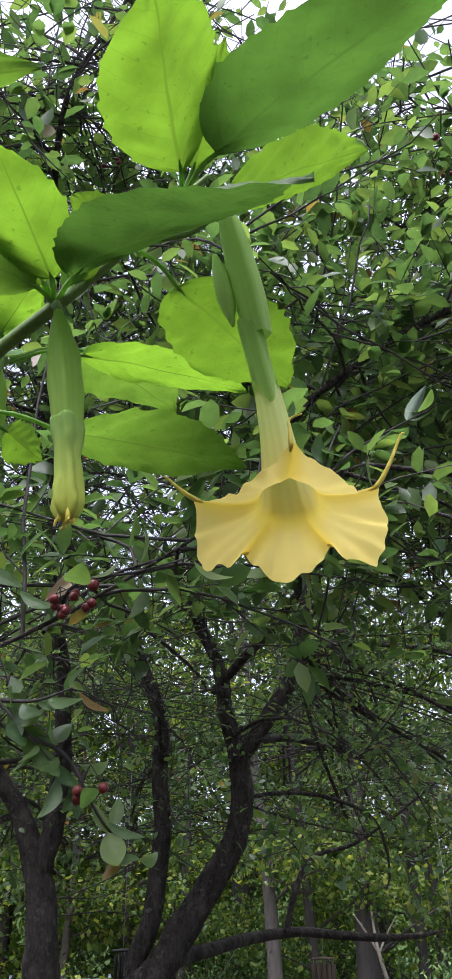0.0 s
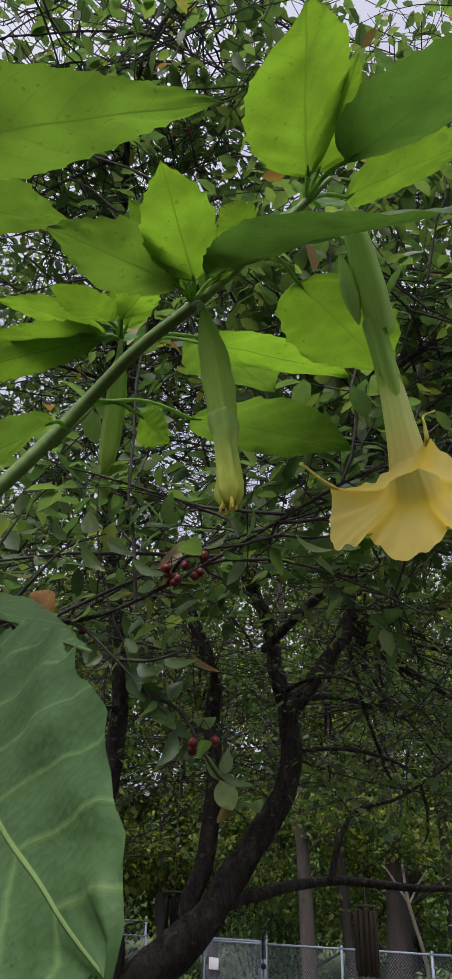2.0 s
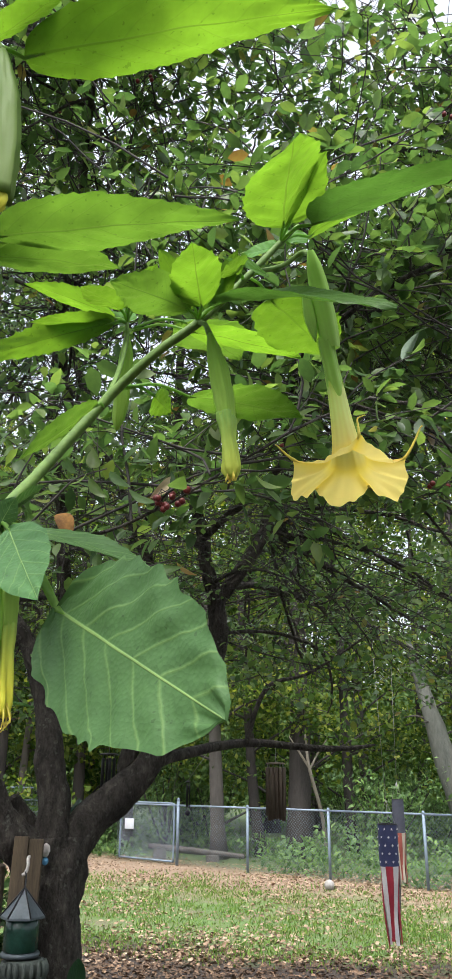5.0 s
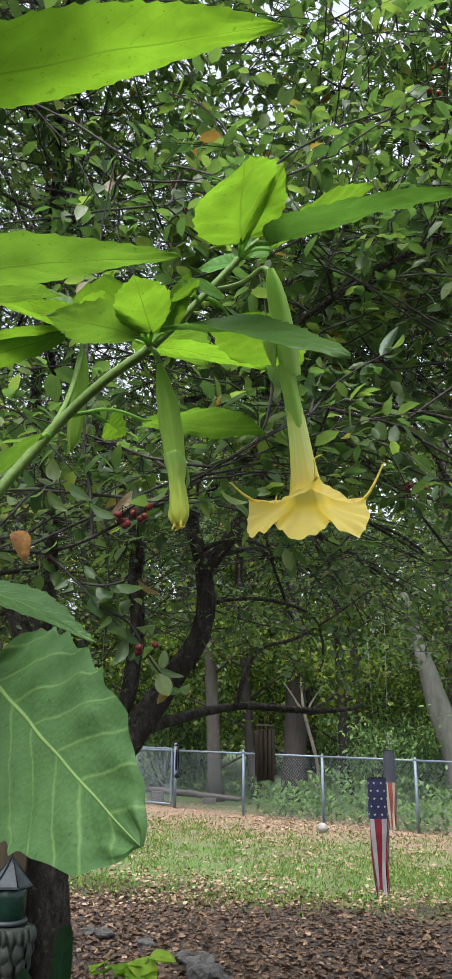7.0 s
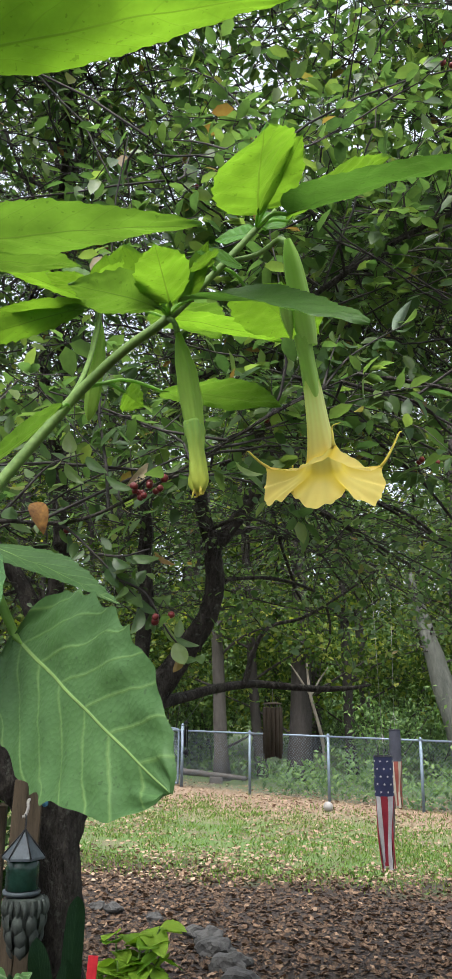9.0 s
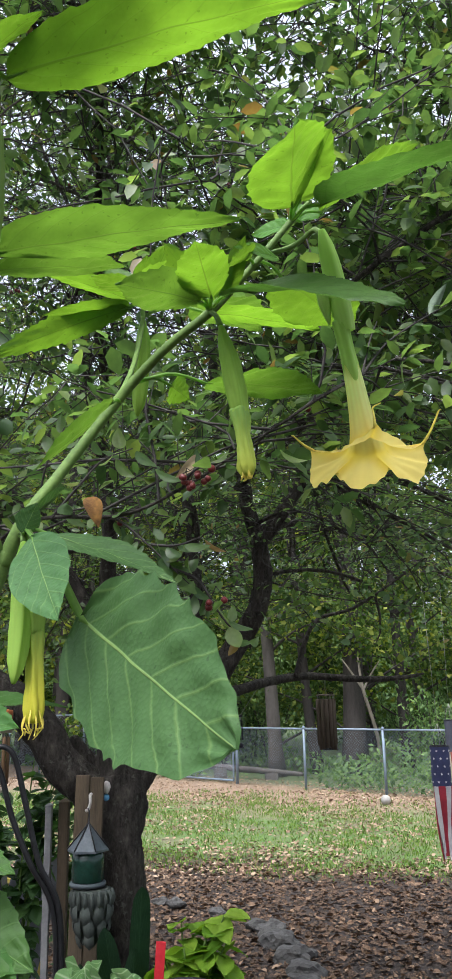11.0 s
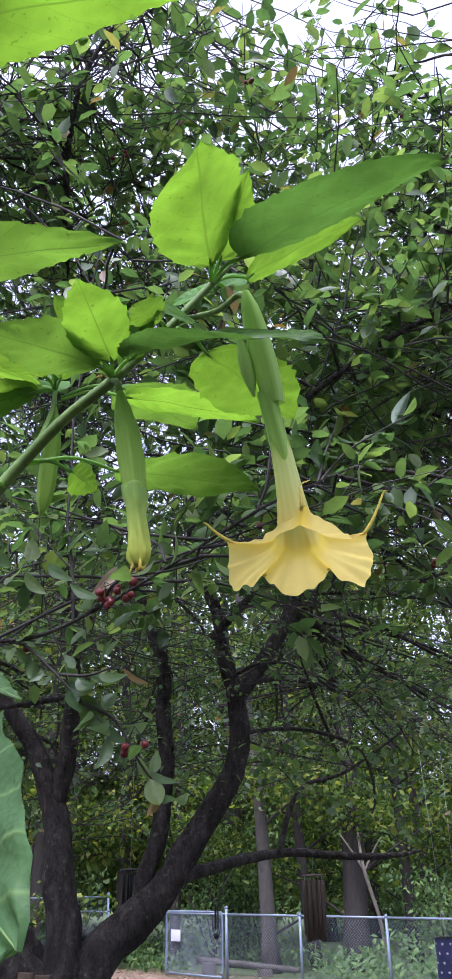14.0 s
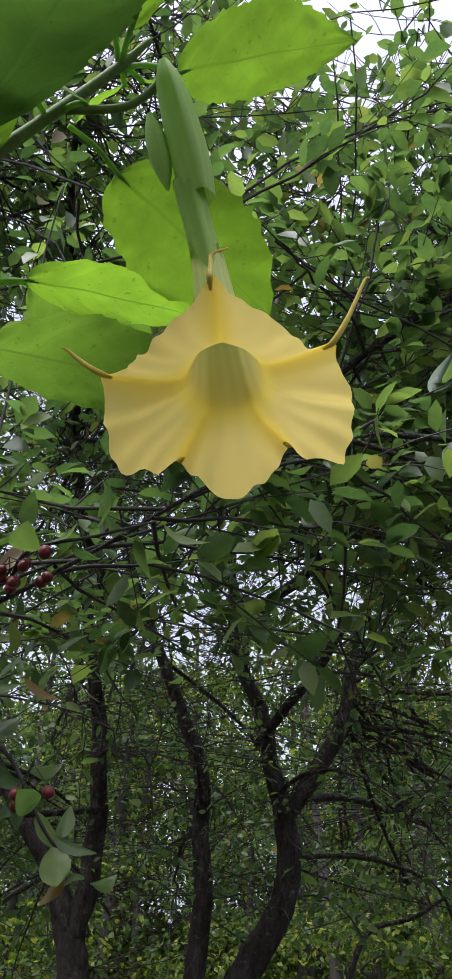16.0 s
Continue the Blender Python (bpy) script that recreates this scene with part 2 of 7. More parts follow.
HOSTA_LEAF = broad_leaf("dark_strap_leaf", (0.014, 0.036, 0.018), (0.008, 0.022, 0.011), (0.03, 0.07, 0.03), (0.06, 0.14, 0.03), 0.2, 14)
CALADIUM_LEAF = broad_leaf("caladium_leaf", (0.12, 0.22, 0.07), (0.045, 0.11, 0.03), (0.26, 0.35, 0.18), (0.14, 0.3, 0.06), 0.25, 6, 0.5, 0.9, 0.03, 0.14)
DRY_LEAF = foliage("dry_leaf", [(0.0, (0.012, 0.008, 0.006)), (0.5, (0.034, 0.019, 0.011)), (0.8, (0.088, 0.05, 0.027)), (0.94, (0.17, 0.108, 0.066)), (1.0, (0.34, 0.235, 0.155))], (1, 0.8, 0.6), 0.12, 0.75)
PALE_DRY_LEAF = foliage("pale_dry_leaf", [(0.0, (0.13, 0.08, 0.05)), (0.5, (0.28, 0.19, 0.12)), (1.0, (0.42, 0.33, 0.24))], (1, 0.8, 0.6), 0.12, 0.75)
GRASS = foliage("grass_blade", [(0.0, (0.035, 0.09, 0.010)), (0.5, (0.085, 0.2, 0.022)), (0.88, (0.17, 0.29, 0.045)), (1.0, (0.22, 0.2, 0.08))], (1.2, 1.3, 0.7), 0.3, 0.6)
PLANT_LEAF = broad_leaf("trumpet_leaf", (0.095, 0.22, 0.03), (0.055, 0.155, 0.022), (0.06, 0.13, 0.028), (0.2, 0.385, 0.02), 0.5, 8, 0.5, 0.4)
# Two darker copies of the leaf above: overhead leaves' shade is put into their colour.
DEEP_LEAF = broad_leaf("shaded_mature_underside", (0.075, 0.175, 0.032), (0.045, 0.12, 0.022), (0.05, 0.11, 0.03), (0.092, 0.21, 0.024), 0.5, 8, 0.5, 0.4)
MID_LEAF = broad_leaf("half_shaded_leaf", (0.085, 0.2, 0.03), (0.05, 0.14, 0.02), (0.055, 0.12, 0.03), (0.15, 0.29, 0.024), 0.5, 8, 0.5, 0.4)
BIG_LEAF = broad_leaf("mature_trumpet_leaf", (0.07, 0.158, 0.045), (0.042, 0.108, 0.032), (0.19, 0.3, 0.09), (0.11, 0.25, 0.04), 0.2, 6.2, 0.55, 0.38, 0.014, 0.075, 0.55, 0.65)
LOW_LEAF = broad_leaf("shaded_mature_leaf", (0.062, 0.15, 0.032), (0.036, 0.1, 0.022), (0.09, 0.18, 0.04), (0.12, 0.27, 0.035), 0.35, 7.5, 0.5, 0.35, 0.014, 0.08)
PLANT_STEM = solid("trumpet_stem", (0.062, 0.118, 0.022), (0.13, 0.215, 0.042), 20, 160, 0.68, 0, 0.3, 0.001)
RIB = foliage("leaf_rib", [(0.0, (0.13, 0.26, 0.055)), (1.0, (0.22, 0.36, 0.09))], (1.5, 1.6, 0.8), 0.5, 0.5)
CALYX = petal("green_calyx", (0.3, 0.49, 0.1), (0.42, 0.6, 0.17), 0.0, 1.0, (1.1, 1.2, 0.7), 0.42)
BUD = petal("green_bud", (0.23, 0.4, 0.06), (0.32, 0.48, 0.085), 0.0, 1.0, (1.1, 1.15, 0.6), 0.45)
DULL_BUD = petal("dull_green_bud", (0.13, 0.2, 0.055), (0.16, 0.23, 0.06), 0.0, 1.0, (1.2, 1.3, 0.7), 0.5)
TWIST = petal("folded_corolla", (0.24, 0.40, 0.08), (0.60, 0.56, 0.05), 0.05, 0.75, (1.1, 1.1, 0.5), 0.3)
COROLLA = petal("yellow_corolla", (0.76, 0.84, 0.38), (0.88, 0.69, 0.22), 0.2, 0.52, (1.0, 1.0, 0.85), 0.58, (0.8, 0.58, 0.05))
GREEN_TWIST = petal("greenish_folded_corolla", (0.22, 0.38, 0.08), (0.48, 0.52, 0.075), 0.1, 0.9, (1.1, 1.1, 0.5), 0.3)
TENDRIL = solid("yellow_tendril", (0.55, 0.46, 0.06), (0.75, 0.6, 0.1), 60, 200, 0.5, 0, 0.05, 0.0005)
APPLE_RED = solid("crabapple_skin", (0.05, 0.008, 0.01), (0.16, 0.022, 0.02), 60, 300, 0.35, 0, 0.05, 0.0005)
GALV = solid("galvanised_steel", (0.11, 0.145, 0.18), (0.19, 0.235, 0.285), 5, 60, 0.55, 0.25, 0.1, 0.001)
WIRE = solid("fence_wire", (0.13, 0.16, 0.19), (0.21, 0.245, 0.29), 5, 60, 0.5, 0.5, 0.0, 0.001)
PLANK = solid("weathered_plank", (0.04, 0.03, 0.019), (0.115, 0.086, 0.054), 4, 40, 0.85, 0, 0.5, 0.004, (6, 6, 0.6))
WHITE_PAINT = solid("white_post_paint", (0.12, 0.122, 0.125), (0.24, 0.24, 0.24), 6, 60, 0.6)
BLACK_IRON = solid("black_iron", (0.008, 0.008, 0.009), (0.025, 0.025, 0.027), 20, 120, 0.45, 0.3)
GREEN_ROOF = solid("painted_roof_metal", (0.045, 0.058, 0.066), (0.085, 0.10, 0.112), 12, 90, 0.5, 0.3)
DARK_GLASS = solid("dark_green_tube", (0.006, 0.02, 0.014), (0.014, 0.045, 0.032), 15, 60, 0.18, 0.0, 0.02)
STONEWARE = solid("grey_green_stoneware", (0.02, 0.026, 0.022), (0.07, 0.082, 0.072), 14, 70, 0.75, 0, 0.4, 0.003)
STONE = solid("edging_stone", (0.028, 0.027, 0.026), (0.09, 0.088, 0.082), 5, 35, 0.9, 0, 0.8, 0.012)
NAVY = solid("navy_nylon", (0.012, 0.016, 0.05), (0.03, 0.035, 0.09), 12, 300, 0.7)
FADED_NAVY = solid("faded_navy_nylon", (0.025, 0.028, 0.04), (0.055, 0.058, 0.075), 12, 300, 0.75)
RED_CLOTH = solid("red_nylon", (0.15, 0.009, 0.018), (0.27, 0.02, 0.035), 10, 300, 0.7)
FADED_RED = solid("faded_red_nylon", (0.15, 0.035, 0.025), (0.25, 0.07, 0.05), 10, 300, 0.75)
WHITE_CLOTH = solid("white_nylon", (0.3, 0.285, 0.29), (0.48, 0.46, 0.46), 10, 300, 0.7)
CREAM_CLOTH = solid("weathered_white_nylon", (0.25, 0.21, 0.16), (0.38, 0.33, 0.26), 10, 300, 0.75)
TAN_WOOD = solid("tan_chime_wood", (0.13, 0.075, 0.04), (0.26, 0.155, 0.085), 14, 90, 0.6, 0, 0.2, 0.002, (6, 6, 0.6))
COPPER = solid("copper_tube", (0.28, 0.10, 0.05), (0.5, 0.2, 0.1), 14, 80, 0.4, 0.7, 0.05)
BAMBOO = solid("weathered_bamboo", (0.055, 0.042, 0.03), (0.13, 0.1, 0.072), 10, 60, 0.8, 0, 0.3, 0.003, (6, 6, 0.6))
ORANGE_CAP = solid("orange_glaze", (0.26, 0.07, 0.02), (0.42, 0.15, 0.05), 12, 60, 0.4)
CREAM_CAP = solid("cream_glaze", (0.24, 0.21, 0.15), (0.36, 0.32, 0.24), 12, 60, 0.4)
RED_PLASTIC = solid("red_stake", (0.40, 0.012, 0.02), (0.55, 0.03, 0.04), 10, 80, 0.45, 0, 0.05)
BLACK_PLASTIC = solid("black_pot", (0.012, 0.012, 0.015), (0.035, 0.036, 0.042), 10, 80, 0.5, 0, 0.1)
PALE_BAG = solid("pale_plastic_bag", (0.05, 0.048, 0.045), (0.16, 0.155, 0.145), 9, 50, 0.55, 0, 0.3, 0.004)
GREY_SHEET = solid("grey_panel", (0.10, 0.105, 0.12), (0.18, 0.185, 0.2), 6, 40, 0.7)
YELLOW_PAINT = solid("yellow_plastic", (0.40, 0.30, 0.05), (0.55, 0.43, 0.1), 8, 60, 0.6)
SIGN_WHITE = solid("white_sign", (0.38, 0.4, 0.43), (0.52, 0.54, 0.57), 8, 60, 0.5, 0, 0.02)
BALL_WHITE = solid("scuffed_white_ball", (0.17, 0.165, 0.15), (0.32, 0.31, 0.29), 9, 60, 0.6)
GREEN_TWINE = solid("green_twine", (0.01, 0.16, 0.05), (0.03, 0.34, 0.12), 60, 200, 0.5)
BLUE_GLASS = solid("blue_bead", (0.05, 0.2, 0.4), (0.2, 0.42, 0.6), 30, 90, 0.15)
PINK_SHELL = solid("pale_ornament", (0.35, 0.32, 0.3), (0.6, 0.56, 0.52), 40, 120, 0.4)
STRING = solid("grey_string", (0.2, 0.19, 0.18), (0.35, 0.34, 0.32), 60, 200, 0.8)


def ground_material():
    """Leaf litter under the tree, lawn beyond it, dry leaves along the fence, forest floor behind."""
    m, nt, b = make_material("yard_ground")
    pos = nt.nodes.new("ShaderNodeSeparateXYZ")
    nt.links.new(nt.nodes.new("ShaderNodeTexCoord").outputs["Object"], pos.inputs[0])
    wob = calc(nt, "MULTIPLY", calc(nt, "SUBTRACT", noise_at(nt, 0.55, 5, 0.65), 0.5), 5.0)
    fine = noise_at(nt, 35, 6, 0.7)
    mid = noise_at(nt, 6, 6, 0.65)
    litter = ramp(nt, fine, [(0.3, (0.008, 0.0055, 0.004)), (0.55, (0.026, 0.017, 0.011)), (0.8, (0.085, 0.056, 0.036))])
    lawn = mixed(nt, ramp(nt, noise_at(nt, 1.6, 6, 0.7), [(0.47, (0, 0, 0)), (0.68, (1, 1, 1))]), ramp(nt, fine, [(0.3, (0.045, 0.085, 0.018)), (0.7, (0.10, 0.175, 0.038))]), ramp(nt, fine, [(0.3, (0.07, 0.055, 0.035)), (0.7, (0.17, 0.14, 0.085))]))
    dry = ramp(nt, fine, [(0.25, (0.10, 0.065, 0.042)), (0.55, (0.21, 0.15, 0.10)), (0.8, (0.33, 0.25, 0.18))])

    def step(value, lo, hi):
        r = nt.nodes.new("ShaderNodeMapRange")
        r.inputs["From Min"].default_value, r.inputs["From Max"].default_value = lo, hi
        nt.links.new(value, r.inputs["Value"])
        return r.outputs["Result"]
    depth = calc(nt, "ADD", calc(nt, "ADD", pos.outputs["Y"], calc(nt, "MULTIPLY", pos.outputs["X"], 0.35)), wob)
    near = step(depth, 9.1, 10.3)
    far = step(calc(nt, "ADD", calc(nt, "ADD", pos.outputs["Y"], calc(nt, "MULTIPLY", pos.outputs["X"], 0.6)), wob), 13.6, 16.2)
    col = mixed(nt, near, litter, lawn)
    col = mixed(nt, far, col, dry)
    moss = ramp(nt, fine, [(0.3, (0.03, 0.05, 0.015)), (0.7, (0.10, 0.14, 0.04))])
    behind = step(calc(nt, "ADD", calc(nt, "ADD", pos.outputs["Y"], pos.outputs["X"]), calc(nt, "MULTIPLY", wob, 0.3)), 18.9, 20.2)
    col = mixed(nt, behind, col, moss)
    nt.links.new(col, b.inputs["Base Color"])
    b.inputs["Roughness"].default_value = 0.95
    add_bump(nt, b, calc(nt, "ADD", fine, mid), 0.8, 0.03)
    return m


GROUND = ground_material()
UNSEEN_WALL = solid("pale_unseen_wall", (0.5, 0.48, 0.45), (0.62, 0.6, 0.56), 1.5, 30, 0.8, 0, 0.2, 0.003, (1, 1, 8))
FAR_GREEN = solid("distant_woods", (0.03, 0.06, 0.02), (0.10, 0.16, 0.045), 0.35, 2.5, 1.0, 0, 0.0)

# ---- geometry helpers ----
RNG = np.random.default_rng(7)


def mesh_of(name, verts, faces, mats, smooth=True, uvs=None, slots=None):
    me = bpy.data.meshes.new(name)
    me.from_pydata([tuple(v) for v in verts], [], faces)
    for m in mats:
        me.materials.append(m)
    if uvs is not None:
        lay = me.uv_layers.new(name="UVMap")
        flat = np.array(uvs, dtype=np.float32)[[i for f in faces for i in f]].ravel()
        lay.data.foreach_set("uv", flat)
    if slots is not None:
        me.polygons.foreach_set("material_index", slots)
    me.polygons.foreach_set("use_smooth", [smooth] * len(me.polygons))
    me.update()
    return me


def fast_mesh(name, verts, tris, mats, smooth=False):
    """Many triangles at once, from arrays."""
    me = bpy.data.meshes.new(name)
    verts, tris = np.asarray(verts, np.float32), np.asarray(tris, np.int32)
    me.vertices.add(len(verts))
    me.vertices.foreach_set("co", verts.ravel())
    me.loops.add(tris.size)
    me.loops.foreach_set("vertex_index", tris.ravel())
    me.polygons.add(len(tris))
    me.polygons.foreach_set("loop_start", np.arange(0, tris.size, 3, dtype=np.int32))
    me.polygons.foreach_set("use_smooth", np.full(len(tris), smooth))
    for m in mats:
        me.materials.append(m)
    me.update(calc_edges=True)
    return me


def part(name, me, parent, label="", kind=""):
    ob = new(name, me)
    ob.parent = parent
    if parent is not None and parent.type == "EMPTY":
        ob.matrix_parent_inverse = Matrix.Translation(parent.location).inverted()
    if label or kind:
        tagged(ob, label, kind=kind)
    return ob


def thing(name, at, label, category, group="", kind=""):
    e = new(name)
    e.location = at
    e.empty_display_size = 0.1
    return tagged(e, label, category, group, kind)


def smooth_line(points, n):
    """Points along a rounded line through the given ones."""
    p = [Vector(q) for q in points]
    p = [2 * p[0] - p[1]] + p + [2 * p[-1] - p[-2]]
    out = []
    segs = len(p) - 3
    for i in range(n):
        s = i / (n - 1) * segs
        k = min(int(s), segs - 1)
        t = s - k
        a, b, c, d = p[k:k + 4]
        out.append(0.5 * ((2 * b) + (c - a) * t + (2 * a - 5 * b + 4 * c - d) * t * t + (3 * b - a - 3 * c + d) * t ** 3))
    return out


def lerp_list(vals, n):
    return [float(q) for q in np.interp(np.linspace(0, 1, n), np.linspace(0, 1, len(vals)), vals)]


def tube_data(line, radii, sides=8, ring=None, cap=True):
    """Verts and faces of a round bar along a line; ring(i, angle) may scale the radius."""
    verts, faces = [], []
    n = len(line)
    up = Vector((0.13, 0.31, 0.94))
    for i, p in enumerate(line):
        d = (line[min(i + 1, n - 1)] - line[max(i - 1, 0)]).normalized()
        x = up.cross(d)
        if x.length < 0.05:
            x = Vector((1, 0.1, 0)).cross(d)
        x.normalize()
        y = d.cross(x)
        up = y
        for k in range(sides):
            a = 2 * math.pi * k / sides
            r = float(radii[i]) * (ring(i / (n - 1), a) if ring else 1)
            verts.append(p + r * (math.cos(a) * x + math.sin(a) * y))
    for i in range(n - 1):
        for k in range(sides):
            a, b = i * sides + k, i * sides + (k + 1) % sides
            faces.append((a, b, b + sides, a + sides))
    if cap:
        faces.append(tuple(range(sides - 1, -1, -1)))
        faces.append(tuple(range((n - 1) * sides, n * sides)))
    return verts, faces


def joined(*chunks):
    verts, faces = [], []
    for v, f in chunks:
        o = len(verts)
        verts += list(v)
        faces += [tuple(i + o for i in q) for q in f]
    return verts, faces


def rod(a, b, r, sides=8, n=2):
    a, b = Vector(a), Vector(b)
    return tube_data([a.lerp(b, i / (n - 1)) for i in range(n)], [r] * n, sides)


def box_data(cx, cy, cz, sx, sy, sz, bev=0.004, turn=None):
    """A box with bevelled edges."""
    bm = bmesh.new()
    bmesh.ops.create_cube(bm, size=1, matrix=Matrix.Diagonal((sx, sy, sz, 1)))
    bmesh.ops.bevel(bm, geom=bm.edges[:], offset=min(bev, 0.45 * min(sx, sy, sz)), segments=2, affect="EDGES", profile=0.6)
    m = Matrix.Translation((cx, cy, cz)) @ (turn or Matrix())
    verts = [m @ v.co for v in bm.verts]
    faces = [tuple(v.index for v in f.verts) for f in bm.faces]
    bm.free()
    return verts, faces


def lathe(cx, cy, profile, sides=20, wob=None):
    """A turned body about an upright axis: profile rows of (radius, height)."""
    verts, faces = [], []
    for i, (r, z) in enumerate(profile):
        for k in range(sides):
            a = 2 * math.pi * k / sides
            q = r * (wob(i, a) if wob else 1)
            verts.append(Vector((cx + q * math.cos(a), cy + q * math.sin(a), z)))
    for i in range(len(profile) - 1):
        for k in range(sides):
            a, b = i * sides + k, i * sides + (k + 1) % sides
            faces.append((a, b, b + sides, a + sides))
    faces.append(tuple(range(sides - 1, -1, -1)))
    faces.append(tuple(range((len(profile) - 1) * sides, len(profile) * sides)))
    return verts, faces


LEAF_SHAPE = np.array([(0, 0, 0), (0.3, 0, 0), (0.68, 0, 0), (1, 0, 0), (0.3, 0.47, 1), (0.3, -0.47, 1), (0.7, 0.42, 1), (0.7, -0.42, 1)])
LEAF_TRIS = np.array([(0, 1, 4), (0, 5, 1), (4, 1, 2), (4, 2, 6), (1, 5, 7), (1, 7, 2), (6, 2, 3), (2, 7, 3)])
CARD_SHAPE = np.array([(0, 0, 0), (0.45, 0.42, 1), (0.45, -0.42, 1), (1, 0, 0)])
CARD_TRIS = np.array([(0, 2, 1), (1, 2, 3)])


def unit(a):
    return a / np.maximum(np.linalg.norm(a, axis=-1, keepdims=True), 1e-9)


def leaf_cloud(base, way, face, length, width, fold=0.25, droop=0.15, shape=LEAF_SHAPE, tris=LEAF_TRIS):
    """Verts and triangles of many leaves: base points, directions, facing normals, sizes."""
    way = unit(way)
    side = unit(np.cross(face, way))
    nrm = np.cross(way, side)
    u, v, e = shape[:, 0], shape[:, 1], shape[:, 2]
    L, W = length[:, None, None], width[:, None, None]
    verts = (base[:, None, :] + way[:, None, :] * (u[None, :, None] * L) + side[:, None, :] * (v[None, :, None] * W)
             + nrm[:, None, :] * (fold * np.abs(v)[None, :, None] * W - droop * (u ** 2)[None, :, None] * L))
    n, k = len(base), len(shape)
    t = (tris[None] + (np.arange(n) * k)[:, None, None]).reshape(-1, 3)
    return verts.reshape(-1, 3), t


def tube_cloud(lines, radii, sides=3):
    """Many thin twigs at once: lines (n, k, 3), radii (n, k)."""
    n, k, _ = lines.shape
    d = unit(np.gradient(lines, axis=1))
    ref = np.where(np.abs(d[..., 2:3]) > 0.9, np.array([1.0, 0, 0]), np.array([0, 0, 1.0]))
    x = unit(np.cross(ref, d))
    y = np.cross(d, x)
    a = np.arange(sides) * 2 * np.pi / sides
    verts = lines[:, :, None, :] + radii[:, :, None, None] * (np.cos(a)[None, None, :, None] * x[:, :, None, :] + np.sin(a)[None, None, :, None] * y[:, :, None, :])
    idx = np.arange(k * sides).reshape(k, sides)
    q = []
    for i in range(k - 1):
        for s in range(sides):
            p0, p1, p2, p3 = idx[i, s], idx[i, (s + 1) % sides], idx[i + 1, (s + 1) % sides], idx[i + 1, s]
            q += [(p0, p1, p2), (p0, p2, p3)]
    q = np.array(q)
    t = (q[None] + (np.arange(n) * k * sides)[:, None, None]).reshape(-1, 3)
    return verts.reshape(-1, 3), t


# ---- ground ----


def ground_height(x, y):
    return 0.05 * noise.noise((x * 0.3, y * 0.3, 3.1)) + 0.015 * noise.noise((x * 1.7, y * 1.7, 7.7))


def build_ground():
    xs = np.concatenate([[-1500, -300, -80, -30], np.linspace(-12, 16, 113), [35, 80, 300, 1500]])
    ys = np.concatenate([[-1500, -200, -40, -10], np.linspace(-3, 24, 109), [30, 60, 200, 2500]])
    verts = [(x, y, ground_height(x, y) if abs(x) < 40 and -12 < y < 40 else 0.0) for y in ys for x in xs]
    nx = len(xs)
    faces = [(j * nx + i, j * nx + i + 1, (j + 1) * nx + i + 1, (j + 1) * nx + i) for j in range(len(ys) - 1) for i in range(nx - 1)]
    tagged(new("ground", mesh_of("ground", verts, faces, [GROUND])), "yard ground of leaf litter, lawn and forest floor", "ground", kind="structure")


build_ground()


